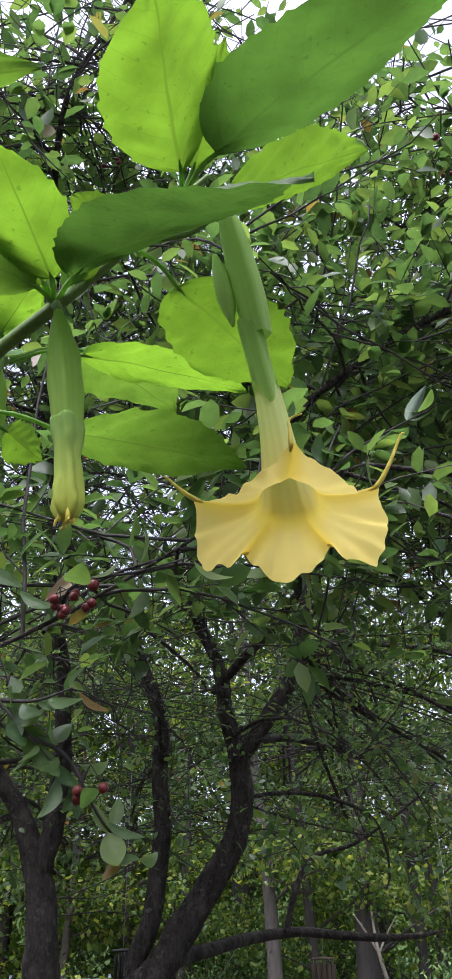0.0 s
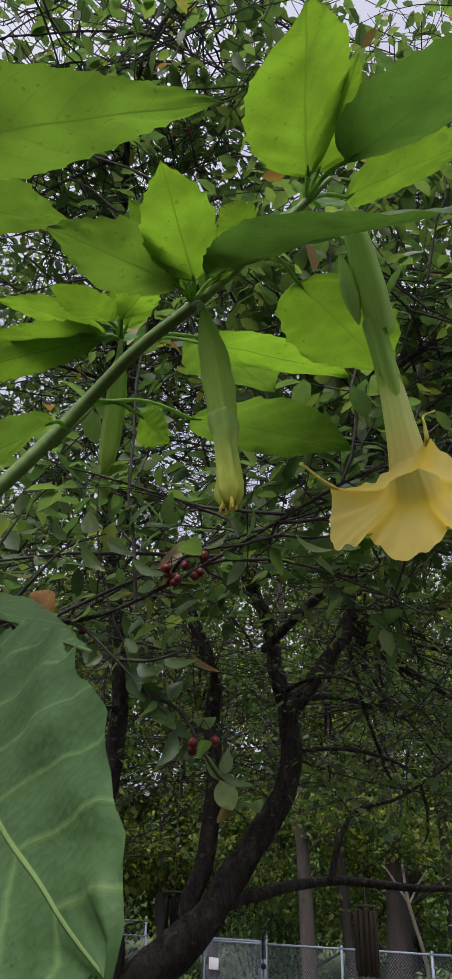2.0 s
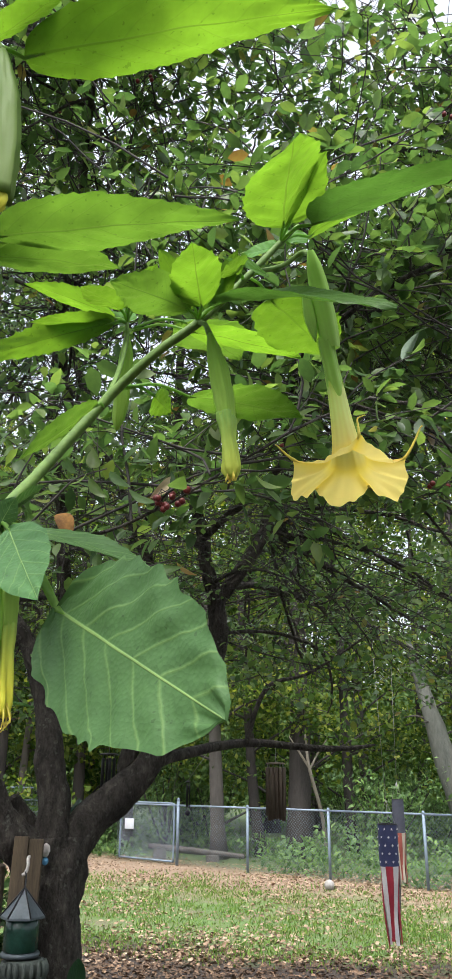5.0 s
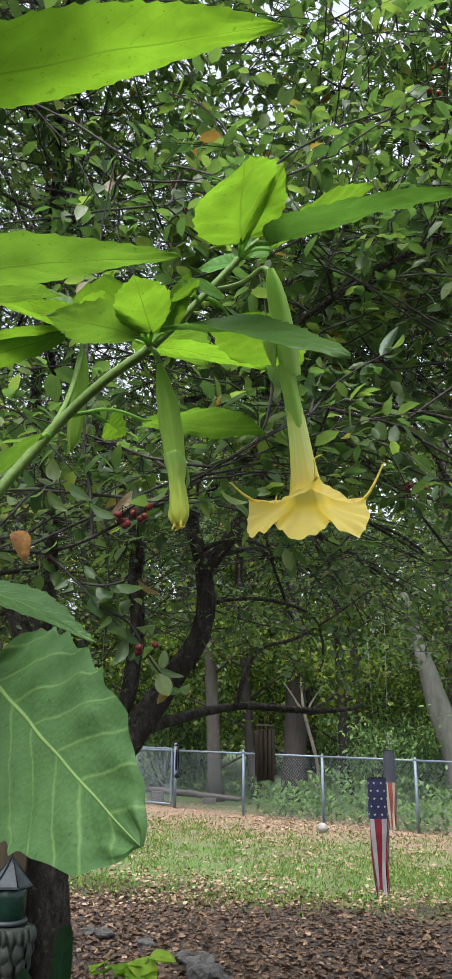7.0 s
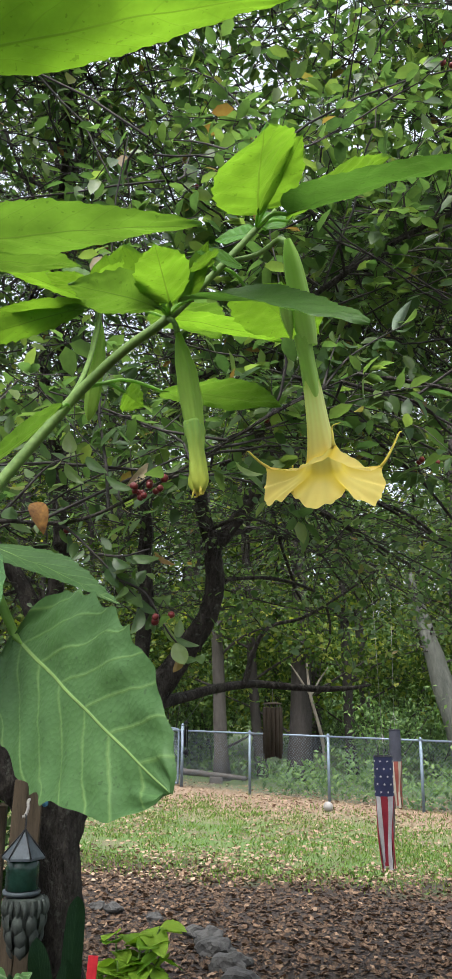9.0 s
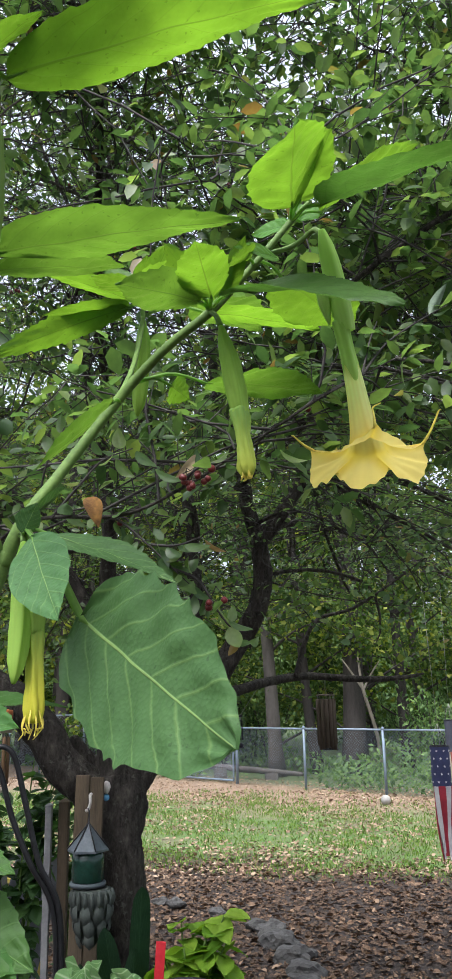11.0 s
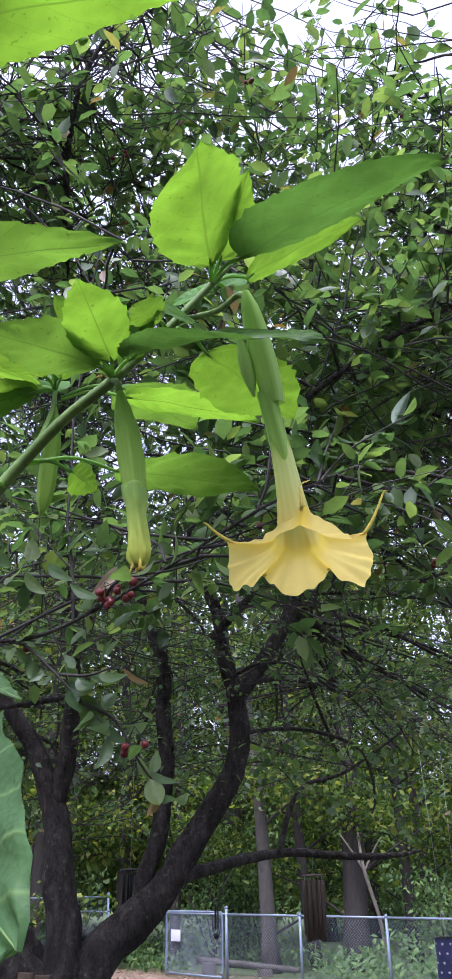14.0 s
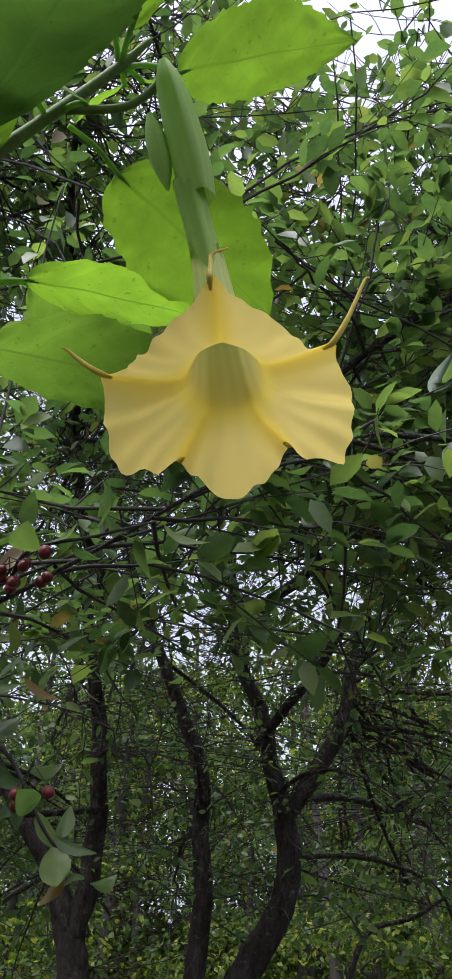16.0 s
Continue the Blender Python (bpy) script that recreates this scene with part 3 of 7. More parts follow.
def scatter_ground():
    """Fallen leaves and grass over the part of the yard that lies open."""
    def spots(n, x0, x1, y0, y1):
        p = np.column_stack([RNG.uniform(x0, x1, n), RNG.uniform(y0, y1, n)])
        z = np.array([ground_height(x, y) for x, y in p])
        return np.column_stack([p, z])

    def litter(name, pts, size, mat, label):
        n = len(pts)
        ang = RNG.uniform(0, 2 * np.pi, n)
        way = np.column_stack([np.cos(ang), np.sin(ang), RNG.normal(0, 0.25, n)])
        face = np.column_stack([RNG.normal(0, 0.4, n), RNG.normal(0, 0.4, n), np.ones(n)])
        L = RNG.uniform(0.6, 1.4, n) * size
        v, t = leaf_cloud(pts + [0, 0, 0.012], way, face, L, L * RNG.uniform(0.5, 0.9, n), RNG.uniform(-0.3, 0.5), 0.2)
        tagged(new(name, fast_mesh(name, v, t, [mat])), label, "leaves", kind="stuff")

    p = spots(30000, -2.5, 5.5, 4.6, 11.5)
    keep = (p[:, 1] + 0.35 * p[:, 0] + RNG.normal(0, 0.7, len(p))) < 10.0
    litter("fallen_leaves", p[keep], 0.052, DRY_LEAF, "brown fallen leaves lying thick under the tree")
    litter("path_leaves", spots(5000, -4, 4, -3.5, 4.6), 0.045, DRY_LEAF, "brown fallen leaves scattered over the near ground")
    p = spots(26000, -4, 9, 9, 17)
    p = p[np.array([noise.noise((x * 0.8, y * 0.8, 5.0)) for x, y, _ in p]) + RNG.normal(0, 0.25, len(p)) > -0.02]
    litter("lawn_leaves", p, 0.058, PALE_DRY_LEAF, "pale dry leaves strewn over the lawn")
    p = spots(15000, -7, 9, 11.5, 22)
    d = p[:, 1] + 0.8 * p[:, 0]
    keep = (d + RNG.normal(0, 0.7, len(p)) > 15.4) & (d < 20.5)
    litter("fence_line_leaves", p[keep], 0.055, PALE_DRY_LEAF, "tan dry leaves drifted along the fence")
    p = spots(120000, -5, 9, 8.4, 17.5)
    dens = np.array([0.6 * noise.noise((x * 0.8, y * 0.8, 0.0)) + 0.5 * noise.noise((x * 2.7, y * 2.7, 1.0)) for x, y, _ in p])
    d = p[:, 1] + 0.35 * p[:, 0]
    keep = (d + RNG.normal(0, 0.45, len(p)) > 9.6) & (dens + RNG.normal(0, 0.3, len(p)) > 0.08) & (p[:, 1] + 0.8 * p[:, 0] + RNG.normal(0, 1.1, len(p)) < 16.6)
    p = p[keep]
    n = len(p)
    way = np.column_stack([RNG.normal(0, 0.45, n), RNG.normal(0, 0.45, n), np.ones(n)])
    face = np.column_stack([RNG.normal(0, 1, n), RNG.normal(0, 1, n), np.zeros(n)])
    v, t = leaf_cloud(p, way, face, RNG.uniform(0.03, 0.085, n), RNG.uniform(0.008, 0.022, n), 0.1, 0.3, CARD_SHAPE, CARD_TRIS)
    tagged(new("lawn_grass", fast_mesh("lawn_grass", v, t, [GRASS])), "short patchy green lawn grass", "grass", kind="stuff")


scatter_ground()

# ---- unseen wall added behind the walk, to block and bounce sky light ----


def build_unseen_wall():
    tagged(new("wall_unseen", mesh_of("wall_unseen", *box_data(0, -5.0, 1.95, 26, 0.25, 4.0, 0.02), [UNSEEN_WALL], False)), "plain pale unseen wall added behind the walk to block and bounce light", "wall", kind="structure")


build_unseen_wall()

# ---- fence ----
POST_A, POST_STEP = Vector((0.105, 18.8, 0)), Vector((1.41, -1.40, 0))


def wire_net(a, b, z0, z1, pitch=0.065):
    """Crossed slanting wires of a chain-link panel between two uprights."""
    length = (b - a).length
    u = (b - a) / length
    h = z1 - z0
    out = []
    k = -h
    while k < length:
        for sgn in (0, 1):
            s0, s1 = max(k, 0), min(k + h, length)
            if s1 - s0 > 0.01:
                za, zb = s0 - k, s1 - k
                if sgn:
                    za, zb = h - za, h - zb
                out.append([a + u * s0 + Vector((0, 0, z0 + za)), a + u * s1 + Vector((0, 0, z0 + zb))])
        k += pitch
    lines = np.array([[tuple(p), tuple(q)] for p, q in out])
    return tube_cloud(lines, np.full(lines.shape[:2], 0.0019), 3)


def build_fence():
    fence = thing("chain_link_fence", POST_A, "galvanised chain-link fence with steel posts at the lawn's edge", "fence")
    post_me = None
    for k in range(-5, 7):
        if k in (-1,):
            continue
        p = POST_A + POST_STEP * k
        v, f = rod((0, 0, -0.05), (0, 0, 1.22), 0.027, 10)
        v2, f2 = lathe(0, 0, [(0.03, 1.2), (0.033, 1.225), (0.022, 1.25), (0.004, 1.26)], 10)
        post_me = post_me or mesh_of("post", *joined((v, f), (v2, f2)), [GALV])
        ob = part("post", post_me, fence)
        ob.matrix_basis = Matrix.Translation(p)
        ob.matrix_parent_inverse = Matrix.Translation(POST_A).inverted()
    for k in range(-5, 6):
        if k == -2:
            continue
        a, b = POST_A + POST_STEP * k, POST_A + POST_STEP * (k + 1)
        part("top_rail", mesh_of("top_rail", *rod(a + Vector((0, 0, 1.2)), b + Vector((0, 0, 1.2)), 0.02, 8), [GALV]), fence)
        v, t = wire_net(a, b, 0.04, 1.19)
        part("wire_mesh", fast_mesh("wire_mesh", v, t, [WIRE]), fence, "woven steel wire mesh", kind="stuff")
    latch = POST_A + Vector((0, 0, 0))
    part("post", mesh_of("gate_post", *joined(rod(latch, latch + Vector((0, 0, 1.32)), 0.034, 10), lathe(latch.x, latch.y, [(0.036, 1.3), (0.04, 1.33), (0.01, 1.36)], 10)), [GALV]), fence)
    # the gate in the next bay
    a, b = POST_A - POST_STEP * 0.06, POST_A - POST_STEP * 0.94
    gate = thing("fence_gate", a, "closed chain-link gate with a small white sign", "gate")
    z = Vector((0, 0, 1))
    corner = 0.1
    u = (b - a).normalized()
    line = smooth_line([a + z * 0.06, a + z * 0.7, a + z * 1.12, a + u * 0.03 + z * 1.2, a + u * corner + z * 1.235, (a + b) / 2 + z * 1.24,
                        b - u * corner + z * 1.235, b - u * 0.03 + z * 1.2, b + z * 1.12, b + z * 0.7, b + z * 0.06], 60)
    part("gate_frame", mesh_of("gate_frame", *joined(tube_data(line, [0.021] * 60, 8), rod(a + z * 0.07, b + z * 0.07, 0.02)), [GALV]), gate)
    v, t = wire_net(a, b, 0.07, 1.2)
    part("wire_mesh", fast_mesh("gate_mesh", v, t, [WIRE]), gate, kind="stuff")
    c = a.lerp(b, 0.8) + Vector((-0.03, -0.05, 0.78))
    turn = Matrix.Rotation(math.atan2(u.y, u.x), 4, "Z")
    part("sign", mesh_of("sign", *box_data(c.x, c.y, c.z, 0.3, 0.008, 0.22, 0.003, turn), [SIGN_WHITE]), gate, "blank white rectangular sign")
    # the older fence run to the left, a little higher
    back = thing("rear_fence", (-3.4, 22.2, 0), "older bluish chain-link fence run behind the tree", "fence")
    run = [Vector((-2.75, 21.7, 0)), Vector((-4.9, 21.2, 0)), Vector((-7.1, 20.6, 0)), Vector((-9.3, 20.0, 0))]
    for i, p in enumerate(run):
        part("post", mesh_of("post", *rod(p, p + Vector((0, 0, 1.62)), 0.03, 8), [GALV]), back)
        if i:
            part("top_rail", mesh_of("top_rail", *rod(run[i - 1] + Vector((0, 0, 1.52)), p + Vector((0, 0, 1.52)), 0.02, 8), [GALV]), back)
            v, t = wire_net(run[i - 1], p, 0.04, 1.5, 0.075)
            part("wire_mesh", fast_mesh("wire_mesh", v, t, [WIRE]), back, kind="stuff")


build_fence()

# ---- the crabapple tree ----
TREE_AT = Vector((-0.34, 3.5, 0))
BOUGHS = {
    "trunk": ([(-0.33, 3.5, -0.05), (-0.33, 3.5, 0.35), (-0.335, 3.5, 0.9), (-0.345, 3.5, 1.25), (-0.355, 3.52, 1.5)], [0.19, 0.135, 0.115, 0.115, 0.125]),
    "limb_left": ([(-0.39, 3.5, 1.34), (-0.57, 3.45, 1.55), (-0.75, 3.42, 1.8), (-0.95, 3.4, 1.93), (-1.3, 3.3, 2.08), (-1.9, 3.1, 2.5), (-2.4, 2.8, 3.1)], [0.09, 0.085, 0.075, 0.07, 0.06, 0.04, 0.02]),
    "limb_upright": ([(-0.37, 3.5, 1.42), (-0.385, 3.52, 1.68), (-0.43, 3.56, 1.9), (-0.47, 3.6, 2.1), (-0.62, 3.6, 2.4), (-0.95, 3.5, 2.9), (-1.2, 3.3, 3.6)], [0.08, 0.068, 0.06, 0.052, 0.036, 0.024, 0.01]),
    "limb_fork": ([(-0.46, 3.6, 2.12), (-0.43, 3.6, 2.4), (-0.42, 3.5, 2.8), (-0.5, 3.3, 3.4), (-0.4, 3.0, 4.2)], [0.042, 0.038, 0.03, 0.02, 0.01]),
    "limb_middle": ([(-0.06, 3.62, 1.7), (-0.1, 3.64, 1.8), (-0.045, 3.65, 1.98), (-0.012, 3.65, 2.25), (-0.02, 3.65, 2.5), (-0.035, 3.65, 2.73), (-0.15, 3.65, 3.03), (-0.3, 3.6, 3.4), (-0.45, 3.5, 3.9), (-0.4, 3.3, 4.7)], [0.036, 0.038, 0.038, 0.036, 0.034, 0.032, 0.027, 0.022, 0.016, 0.008]),
    "limb_right": ([(-0.34, 3.52, 1.42), (-0.21, 3.58, 1.6), (-0.03, 3.63, 1.77), (0.13, 3.65, 2.0), (0.265, 3.65, 2.2), (0.31, 3.65, 2.36), (0.3, 3.65, 2.55), (0.25, 3.65, 2.74), (0.21, 3.65, 2.97), (0.1, 3.6, 3.25), (0.12, 3.4, 3.9), (0.3, 3.0, 4.6)], [0.095, 0.078, 0.064, 0.055, 0.049, 0.045, 0.041, 0.034, 0.028, 0.023, 0.016, 0.008]),
    "limb_outer": ([(0.3, 3.65, 2.54), (0.44, 3.66, 2.73), (0.55, 3.66, 2.92), (0.59, 3.66, 3.13), (0.66, 3.7, 3.4), (0.9, 3.8, 3.8), (1.4, 3.8, 4.3)], [0.036, 0.036, 0.033, 0.029, 0.024, 0.016, 0.008]),
    "limb_low": ([(0.05, 3.61, 1.82), (0.16, 3.85, 1.86), (0.36, 4.2, 1.91), (0.6, 4.6, 1.94), (0.95, 4.75, 1.92), (1.2, 4.85, 1.93), (1.33, 4.92, 1.95)], [0.03, 0.027, 0.024, 0.022, 0.019, 0.013, 0.006]),
    "limb_low_rise": ([(0.5, 4.42, 1.93), (0.56, 4.45, 2.12), (0.66, 4.5, 2.26), (0.9, 4.55, 2.34), (1.3, 4.5, 2.6)], [0.016, 0.014, 0.012, 0.009, 0.005]),
    "limb_far": ([(0.27, 3.68, 2.6), (0.6, 4.6, 2.85), (1.1, 5.8, 3.0), (1.8, 6.9, 3.05), (2.3, 8.2, 3.05), (2.6, 9.4, 3.0)], [0.022, 0.019, 0.016, 0.013, 0.009, 0.005]),
    "limb_near_right": ([(0.2, 3.7, 2.85), (0.5, 2.8, 2.9), (0.42, 1.9, 2.66), (0.4, 1.4, 2.64), (0.56, 1.28, 2.73), (0.72, 1.27, 2.83), (0.95, 1.25, 2.98), (1.2, 1.3, 3.2)], [0.022, 0.015, 0.009, 0.0062, 0.0062, 0.006, 0.005, 0.0025]),
    "limb_near_left": ([(-0.42, 3.57, 2.55), (-0.6, 2.6, 2.3), (-0.45, 1.7, 2.12), (-0.18, 1.15, 2.12), (0.0, 1.06, 2.11), (0.1, 1.05, 2.15), (0.18, 1.05, 2.2), (0.33, 1.06, 2.3), (0.5, 1.15, 2.42)], [0.012, 0.008, 0.0055, 0.0035, 0.003, 0.0026, 0.0024, 0.002, 0.0014]),
    "limb_high_right": ([(0.2, 3.6, 3.4), (0.6, 2.8, 3.3), (0.75, 2.2, 3.2), (0.9, 1.8, 3.4), (0.95, 1.45, 3.75), (0.9, 1.3, 4.1)], [0.025, 0.02, 0.014, 0.01, 0.007, 0.004]),
    "limb_high_left": ([(-0.4, 3.4, 3.3), (-0.35, 2.6, 3.35), (-0.2, 1.9, 3.4), (-0.1, 1.4, 3.55), (0.06, 1.3, 3.9)], [0.025, 0.018, 0.011, 0.007, 0.004]),
}


def crown_room(p):
    """Where the crown has leaves: below the open sky, above the clear trunk space, clear of the trumpet plant."""
    x, y, z = p[..., 0], p[..., 1], p[..., 2]
    wave = 0.22 * np.sin(2.3 * x + 1.1 * y) + 0.18 * np.sin(3.9 * y - 1.7 * x + 2.0) + 0.1 * np.sin(7.1 * x + 5.3 * z)
    top = np.minimum(1.68 + 1.75 * y + 0.7 * wave, np.where(x < 0.3, 4.5, 4.4) + np.clip(1.1 * (y - 2.8), 0, 1.6) + 0.5 * wave)
    low = np.where(y < 1.7, 1.98 + 0.35 * np.maximum(x - 0.25, 0), 1.86 + 0.07 * y) + 0.5 * wave
    front = 0.98 + 0.1 * np.abs(wave)
    r = np.hypot(x + 0.1, y - 4.2)
    return (z < top) & (z > low) & (y > front) & (r < 3.9 + wave)


def curved_paths(start, end, k, sag, rough):
    """Bent lines from start to end, k points each."""
    n = len(start)
    t = np.linspace(0, 1, k)[None, :, None]
    mid = (start + end) / 2 + RNG.normal(0, 1, (n, 3)) * rough * np.linalg.norm(end - start, axis=1, keepdims=True) + np.array([0, 0, sag])
    return (1 - t) ** 2 * start[:, None] + 2 * t * (1 - t) * mid[:, None] + t ** 2 * end[:, None]


def build_tree():
    tree = thing("crabapple_tree", TREE_AT, "old crabapple tree with rough dark bark, spreading limbs and red fruit", "tree")
    starts = []
    for name, (pts, rad) in BOUGHS.items():
        n = 14 * len(pts)
        line = smooth_line(pts, n)
        r = lerp_list(rad, n)
        thick = rad[0] > 0.04
        seed = len(name) * 3.7
        for i, p in enumerate(line):
            w = 0.25 * r[i] + 0.004
            line[i] = p + Vector((noise.noise(p * 5 + Vector((seed, 0, 0))), noise.noise(p * 5 + Vector((0, seed, 9))), 0.3 * noise.noise(p * 6))) * w
        knots = (lambda s, a, q=seed, m=n: 1 + 0.16 * noise.noise((math.cos(a) * 1.6 + q, math.sin(a) * 1.6, s * m * 0.14)) + 0.09 * noise.noise((math.cos(a) * 5 + q, math.sin(a) * 5, s * m * 0.4)))
        me = mesh_of(name, *tube_data(line, r, 28 if thick else 8, knots if thick else None), [BARK])
        part("trunk" if name == "trunk" else "limb", me, tree, "thick furrowed trunk" if name == "trunk" else "")
        if name not in ("trunk", "limb_low", "limb_low_rise", "limb_far"):
            starts += [tuple(p) for p in line[int(n * 0.3):]]
    starts = np.array(starts)
    # secondary branches reach into the crown
    goal = RNG.uniform((-4.5, 1.0, 2.0), (4.8, 9.0, 6.0), (2600, 3))
    goal = goal[crown_room(goal)]
    close = RNG.uniform((-1.6, 1.0, 2.0), (2.0, 3.0, 4.8), (500, 3))
    close = close[crown_room(close)]
    high = RNG.uniform((-1.3, 1.05, 2.9), (1.7, 2.4, 4.8), (400, 3))
    high = high[crown_room(high)]
    drape = RNG.uniform((-3.2, 3.4, 1.95), (3.8, 7.6, 2.9), (300, 3))
    drape = drape[crown_room(drape)]
    fill = np.random.default_rng(11).uniform((-0.6, 1.4, 2.9), (1.3, 3.6, 5.2), (500, 3))
    fill = fill[crown_room(fill)]
    goal = np.concatenate([fill[:70], goal[:110], close[:56], high[:24], drape[:24]])
    near = np.array([starts[np.argmin(np.linalg.norm(starts - g, axis=1) + RNG.uniform(0, 0.5, len(starts)))] for g in goal])
    sec = curved_paths(near, goal, 14, 0.12, 0.10)
    sec += np.cumsum(RNG.normal(0, 0.012, sec.shape), axis=1) * np.linspace(0, 1, 14)[None, :, None]
    rs = np.linspace(1, 0.3, 14)[None] * (0.006 + 0.005 * np.linalg.norm(goal - near, axis=1))[:, None]
    v, t = tube_cloud(sec, np.minimum(rs, 0.01) * np.clip(0.35 + 0.25 * (sec[:, :, 1] - 1.0), 0.4, 1.0), 6)
    part("branch", fast_mesh("branch", v, t, [BARK], True), tree, kind="stuff")
    # side shoots along the branches and limbs
    m = 9
    s_idx = RNG.integers(4, 14, (len(sec), m))
    b0 = sec[np.arange(len(sec))[:, None], s_idx].reshape(-1, 3)
    extra = starts[RNG.integers(0, len(starts), 420)]
    b0 = np.concatenate([b0, extra])
    step = unit(RNG.normal(0, 1, (len(b0), 3)) * [1, 1, 0.55] + [0, 0, 0.12]) * RNG.uniform(0.25, 0.75, (len(b0), 1))
    ter = curved_paths(b0, b0 + step, 8, 0.03, 0.12)
    ok = crown_room(ter[:, -1])
    sift = np.random.default_rng(5)
    ok &= ~((ter[:, -1, 0] < 0.1) & (ter[:, -1, 2] > 2.6) & (sift.uniform(0, 1, len(ter)) < 0.08))
    ter = ter[ok]
    ter += np.cumsum(RNG.normal(0, 0.006, ter.shape), axis=1)
    rt = np.linspace(0.0027, 0.0012, 8)[None].repeat(len(ter), 0)
    v1, t1 = tube_cloud(ter, rt, 4)
    # twigs on the shoots
    m = 7
    ti = RNG.integers(1, 8, (len(ter), m))
    w0 = ter[np.arange(len(ter))[:, None], ti].reshape(-1, 3)
    along = unit(ter[:, -1] - ter[:, 0]).repeat(m, 0)
    wd = unit(along * 0.5 + RNG.normal(0, 1, (len(w0), 3)) * [1, 1, 0.6] + [0, 0, 0.15])
    wl = RNG.uniform(0.05, 0.24, (len(w0), 1))
    tw = curved_paths(w0, w0 + wd * wl, 4, 0.0, 0.08)
    ok = crown_room(tw[:, -1])
    ok &= ~((tw[:, -1, 0] < 0.1) & (tw[:, -1, 2] > 2.6) & (sift.uniform(0, 1, len(tw)) < 0.1))
    ok &= ~((np.abs(tw[:, -1, 0]) < 1.6) & (tw[:, -1, 1] > 2.2) & (tw[:, -1, 2] < 2.6) & (sift.uniform(0, 1, len(tw)) < 0.4))
    tw, wd, wl = tw[ok], wd[ok], wl[ok]
    v2, t2 = tube_cloud(tw, np.linspace(0.0014, 0.0007, 4)[None].repeat(len(tw), 0), 3)
    part("twig", fast_mesh("twig", np.concatenate([v1, v2]), np.concatenate([t1, t2 + len(v1)]), [TWIG], True), tree, kind="stuff")
    # leaves: some along each twig, a tuft at its end
    k = 10
    f = np.clip(RNG.uniform(0.1, 1.3, (len(tw), k)), 0, 1)
    base = (tw[:, 0][:, None] * (1 - f[..., None]) + tw[:, -1][:, None] * f[..., None]).reshape(-1, 3)
    way = (wd[:, None] * 0.55 + RNG.normal(0, 0.75, (len(tw), k, 3)) * [1, 1, 0.75]).reshape(-1, 3) + [0, 0, -0.12]
    ok = crown_room(base)
    base, way = base[ok], unit(way[ok])
    n = len(base)
    face = unit(RNG.normal(0, 0.45, (n, 3)) + [0, -0.15, 1.0])
    base = base + way * 0.008
    length = RNG.uniform(0.027, 0.052, n)
    width = length * RNG.uniform(0.42, 0.6, n)
    far = np.clip((base[:, 1] - 1.3) / 0.8, 0, 1)
    length, width = length * (1 - 0.16 * far), width * (1 - 0.16 * far)
    # thin the upper edge so that sky shows between the leaves
    edge = (base[:, 2] - (1.95 + 1.3 * (base[:, 1] - 0.2)))
    grown = np.where((edge > 0.0) & (base[:, 1] < 2.6), 1.25, 1.0)
    length, width = length * grown, width * grown
    keep = RNG.uniform(0, 1, n) < 0.8 * np.clip(0.62 - 1.6 * edge, 0.3, 0.95) * np.clip(1.2 - 0.13 * base[:, 1], 0.45, 1.0) * np.where((base[:, 0] < 0.1) & (base[:, 2] > 2.6), 0.92, 1.0) * np.where((np.abs(base[:, 0] - 0.05) < 0.9) & (base[:, 1] > 2.4) & (base[:, 2] < 2.5), 0.85, 1.0) * np.clip(0.55 + 1.0 * (base[:, 2] - 1.80 - 0.13 * base[:, 1]), 0.5, 1.0)
    # the far upper crown is loose, with sky between the leaves
    keep &= ~((base[:, 1] > 2.1) & (base[:, 2] > 2.65) & (np.random.default_rng(9).uniform(0, 1, n) < np.where(base[:, 0] > -0.15, 0.38, np.where(base[:, 0] > -0.7, 0.42, 0.05))))
    keep &= ~((base[:, 1] > 1.3) & (base[:, 2] > 2.7) & (base[:, 0] > -0.45) & (base[:, 0] < 0.12) & (np.random.default_rng(10).uniform(0, 1, n) < 0.32))
    # the space in front of the main limbs stays open
    span = base[:, 1] / 3.6
    open_room = (base[:, 1] > 1.4) & (base[:, 0] > -0.7 * span) & (base[:, 0] < 0.65 * span) & (base[:, 2] < 1.8 + 0.37 * base[:, 1])
    keep &= ~(open_room & (np.random.default_rng(8).uniform(0, 1, n) < 0.6))
    base, way, face, length, width = (a[keep] for a in (base, way, face, length, width))
    n = len(base)
    # the nearest few hundred are picked out singly, in a stretch beside the trumpet plant
    box = (base[:, 1] < 1.42) & (base[:, 0] > -0.25) & (base[:, 0] < 0.75) & (base[:, 2] < 2.75)
    single = np.flatnonzero(box)[:280]
    rest = np.setdiff1d(np.arange(n), single)
    deep = base[rest, 1] > 4.2
    a, b = rest[~deep], rest[deep]
    v, t = leaf_cloud(base[a], way[a], face[a], length[a], width[a], 0.28, 0.18)
    vb, tb = leaf_cloud(base[b], way[b], face[b], length[b] * 1.15, width[b] * 1.15, 0.25, 0.1, CARD_SHAPE, CARD_TRIS)
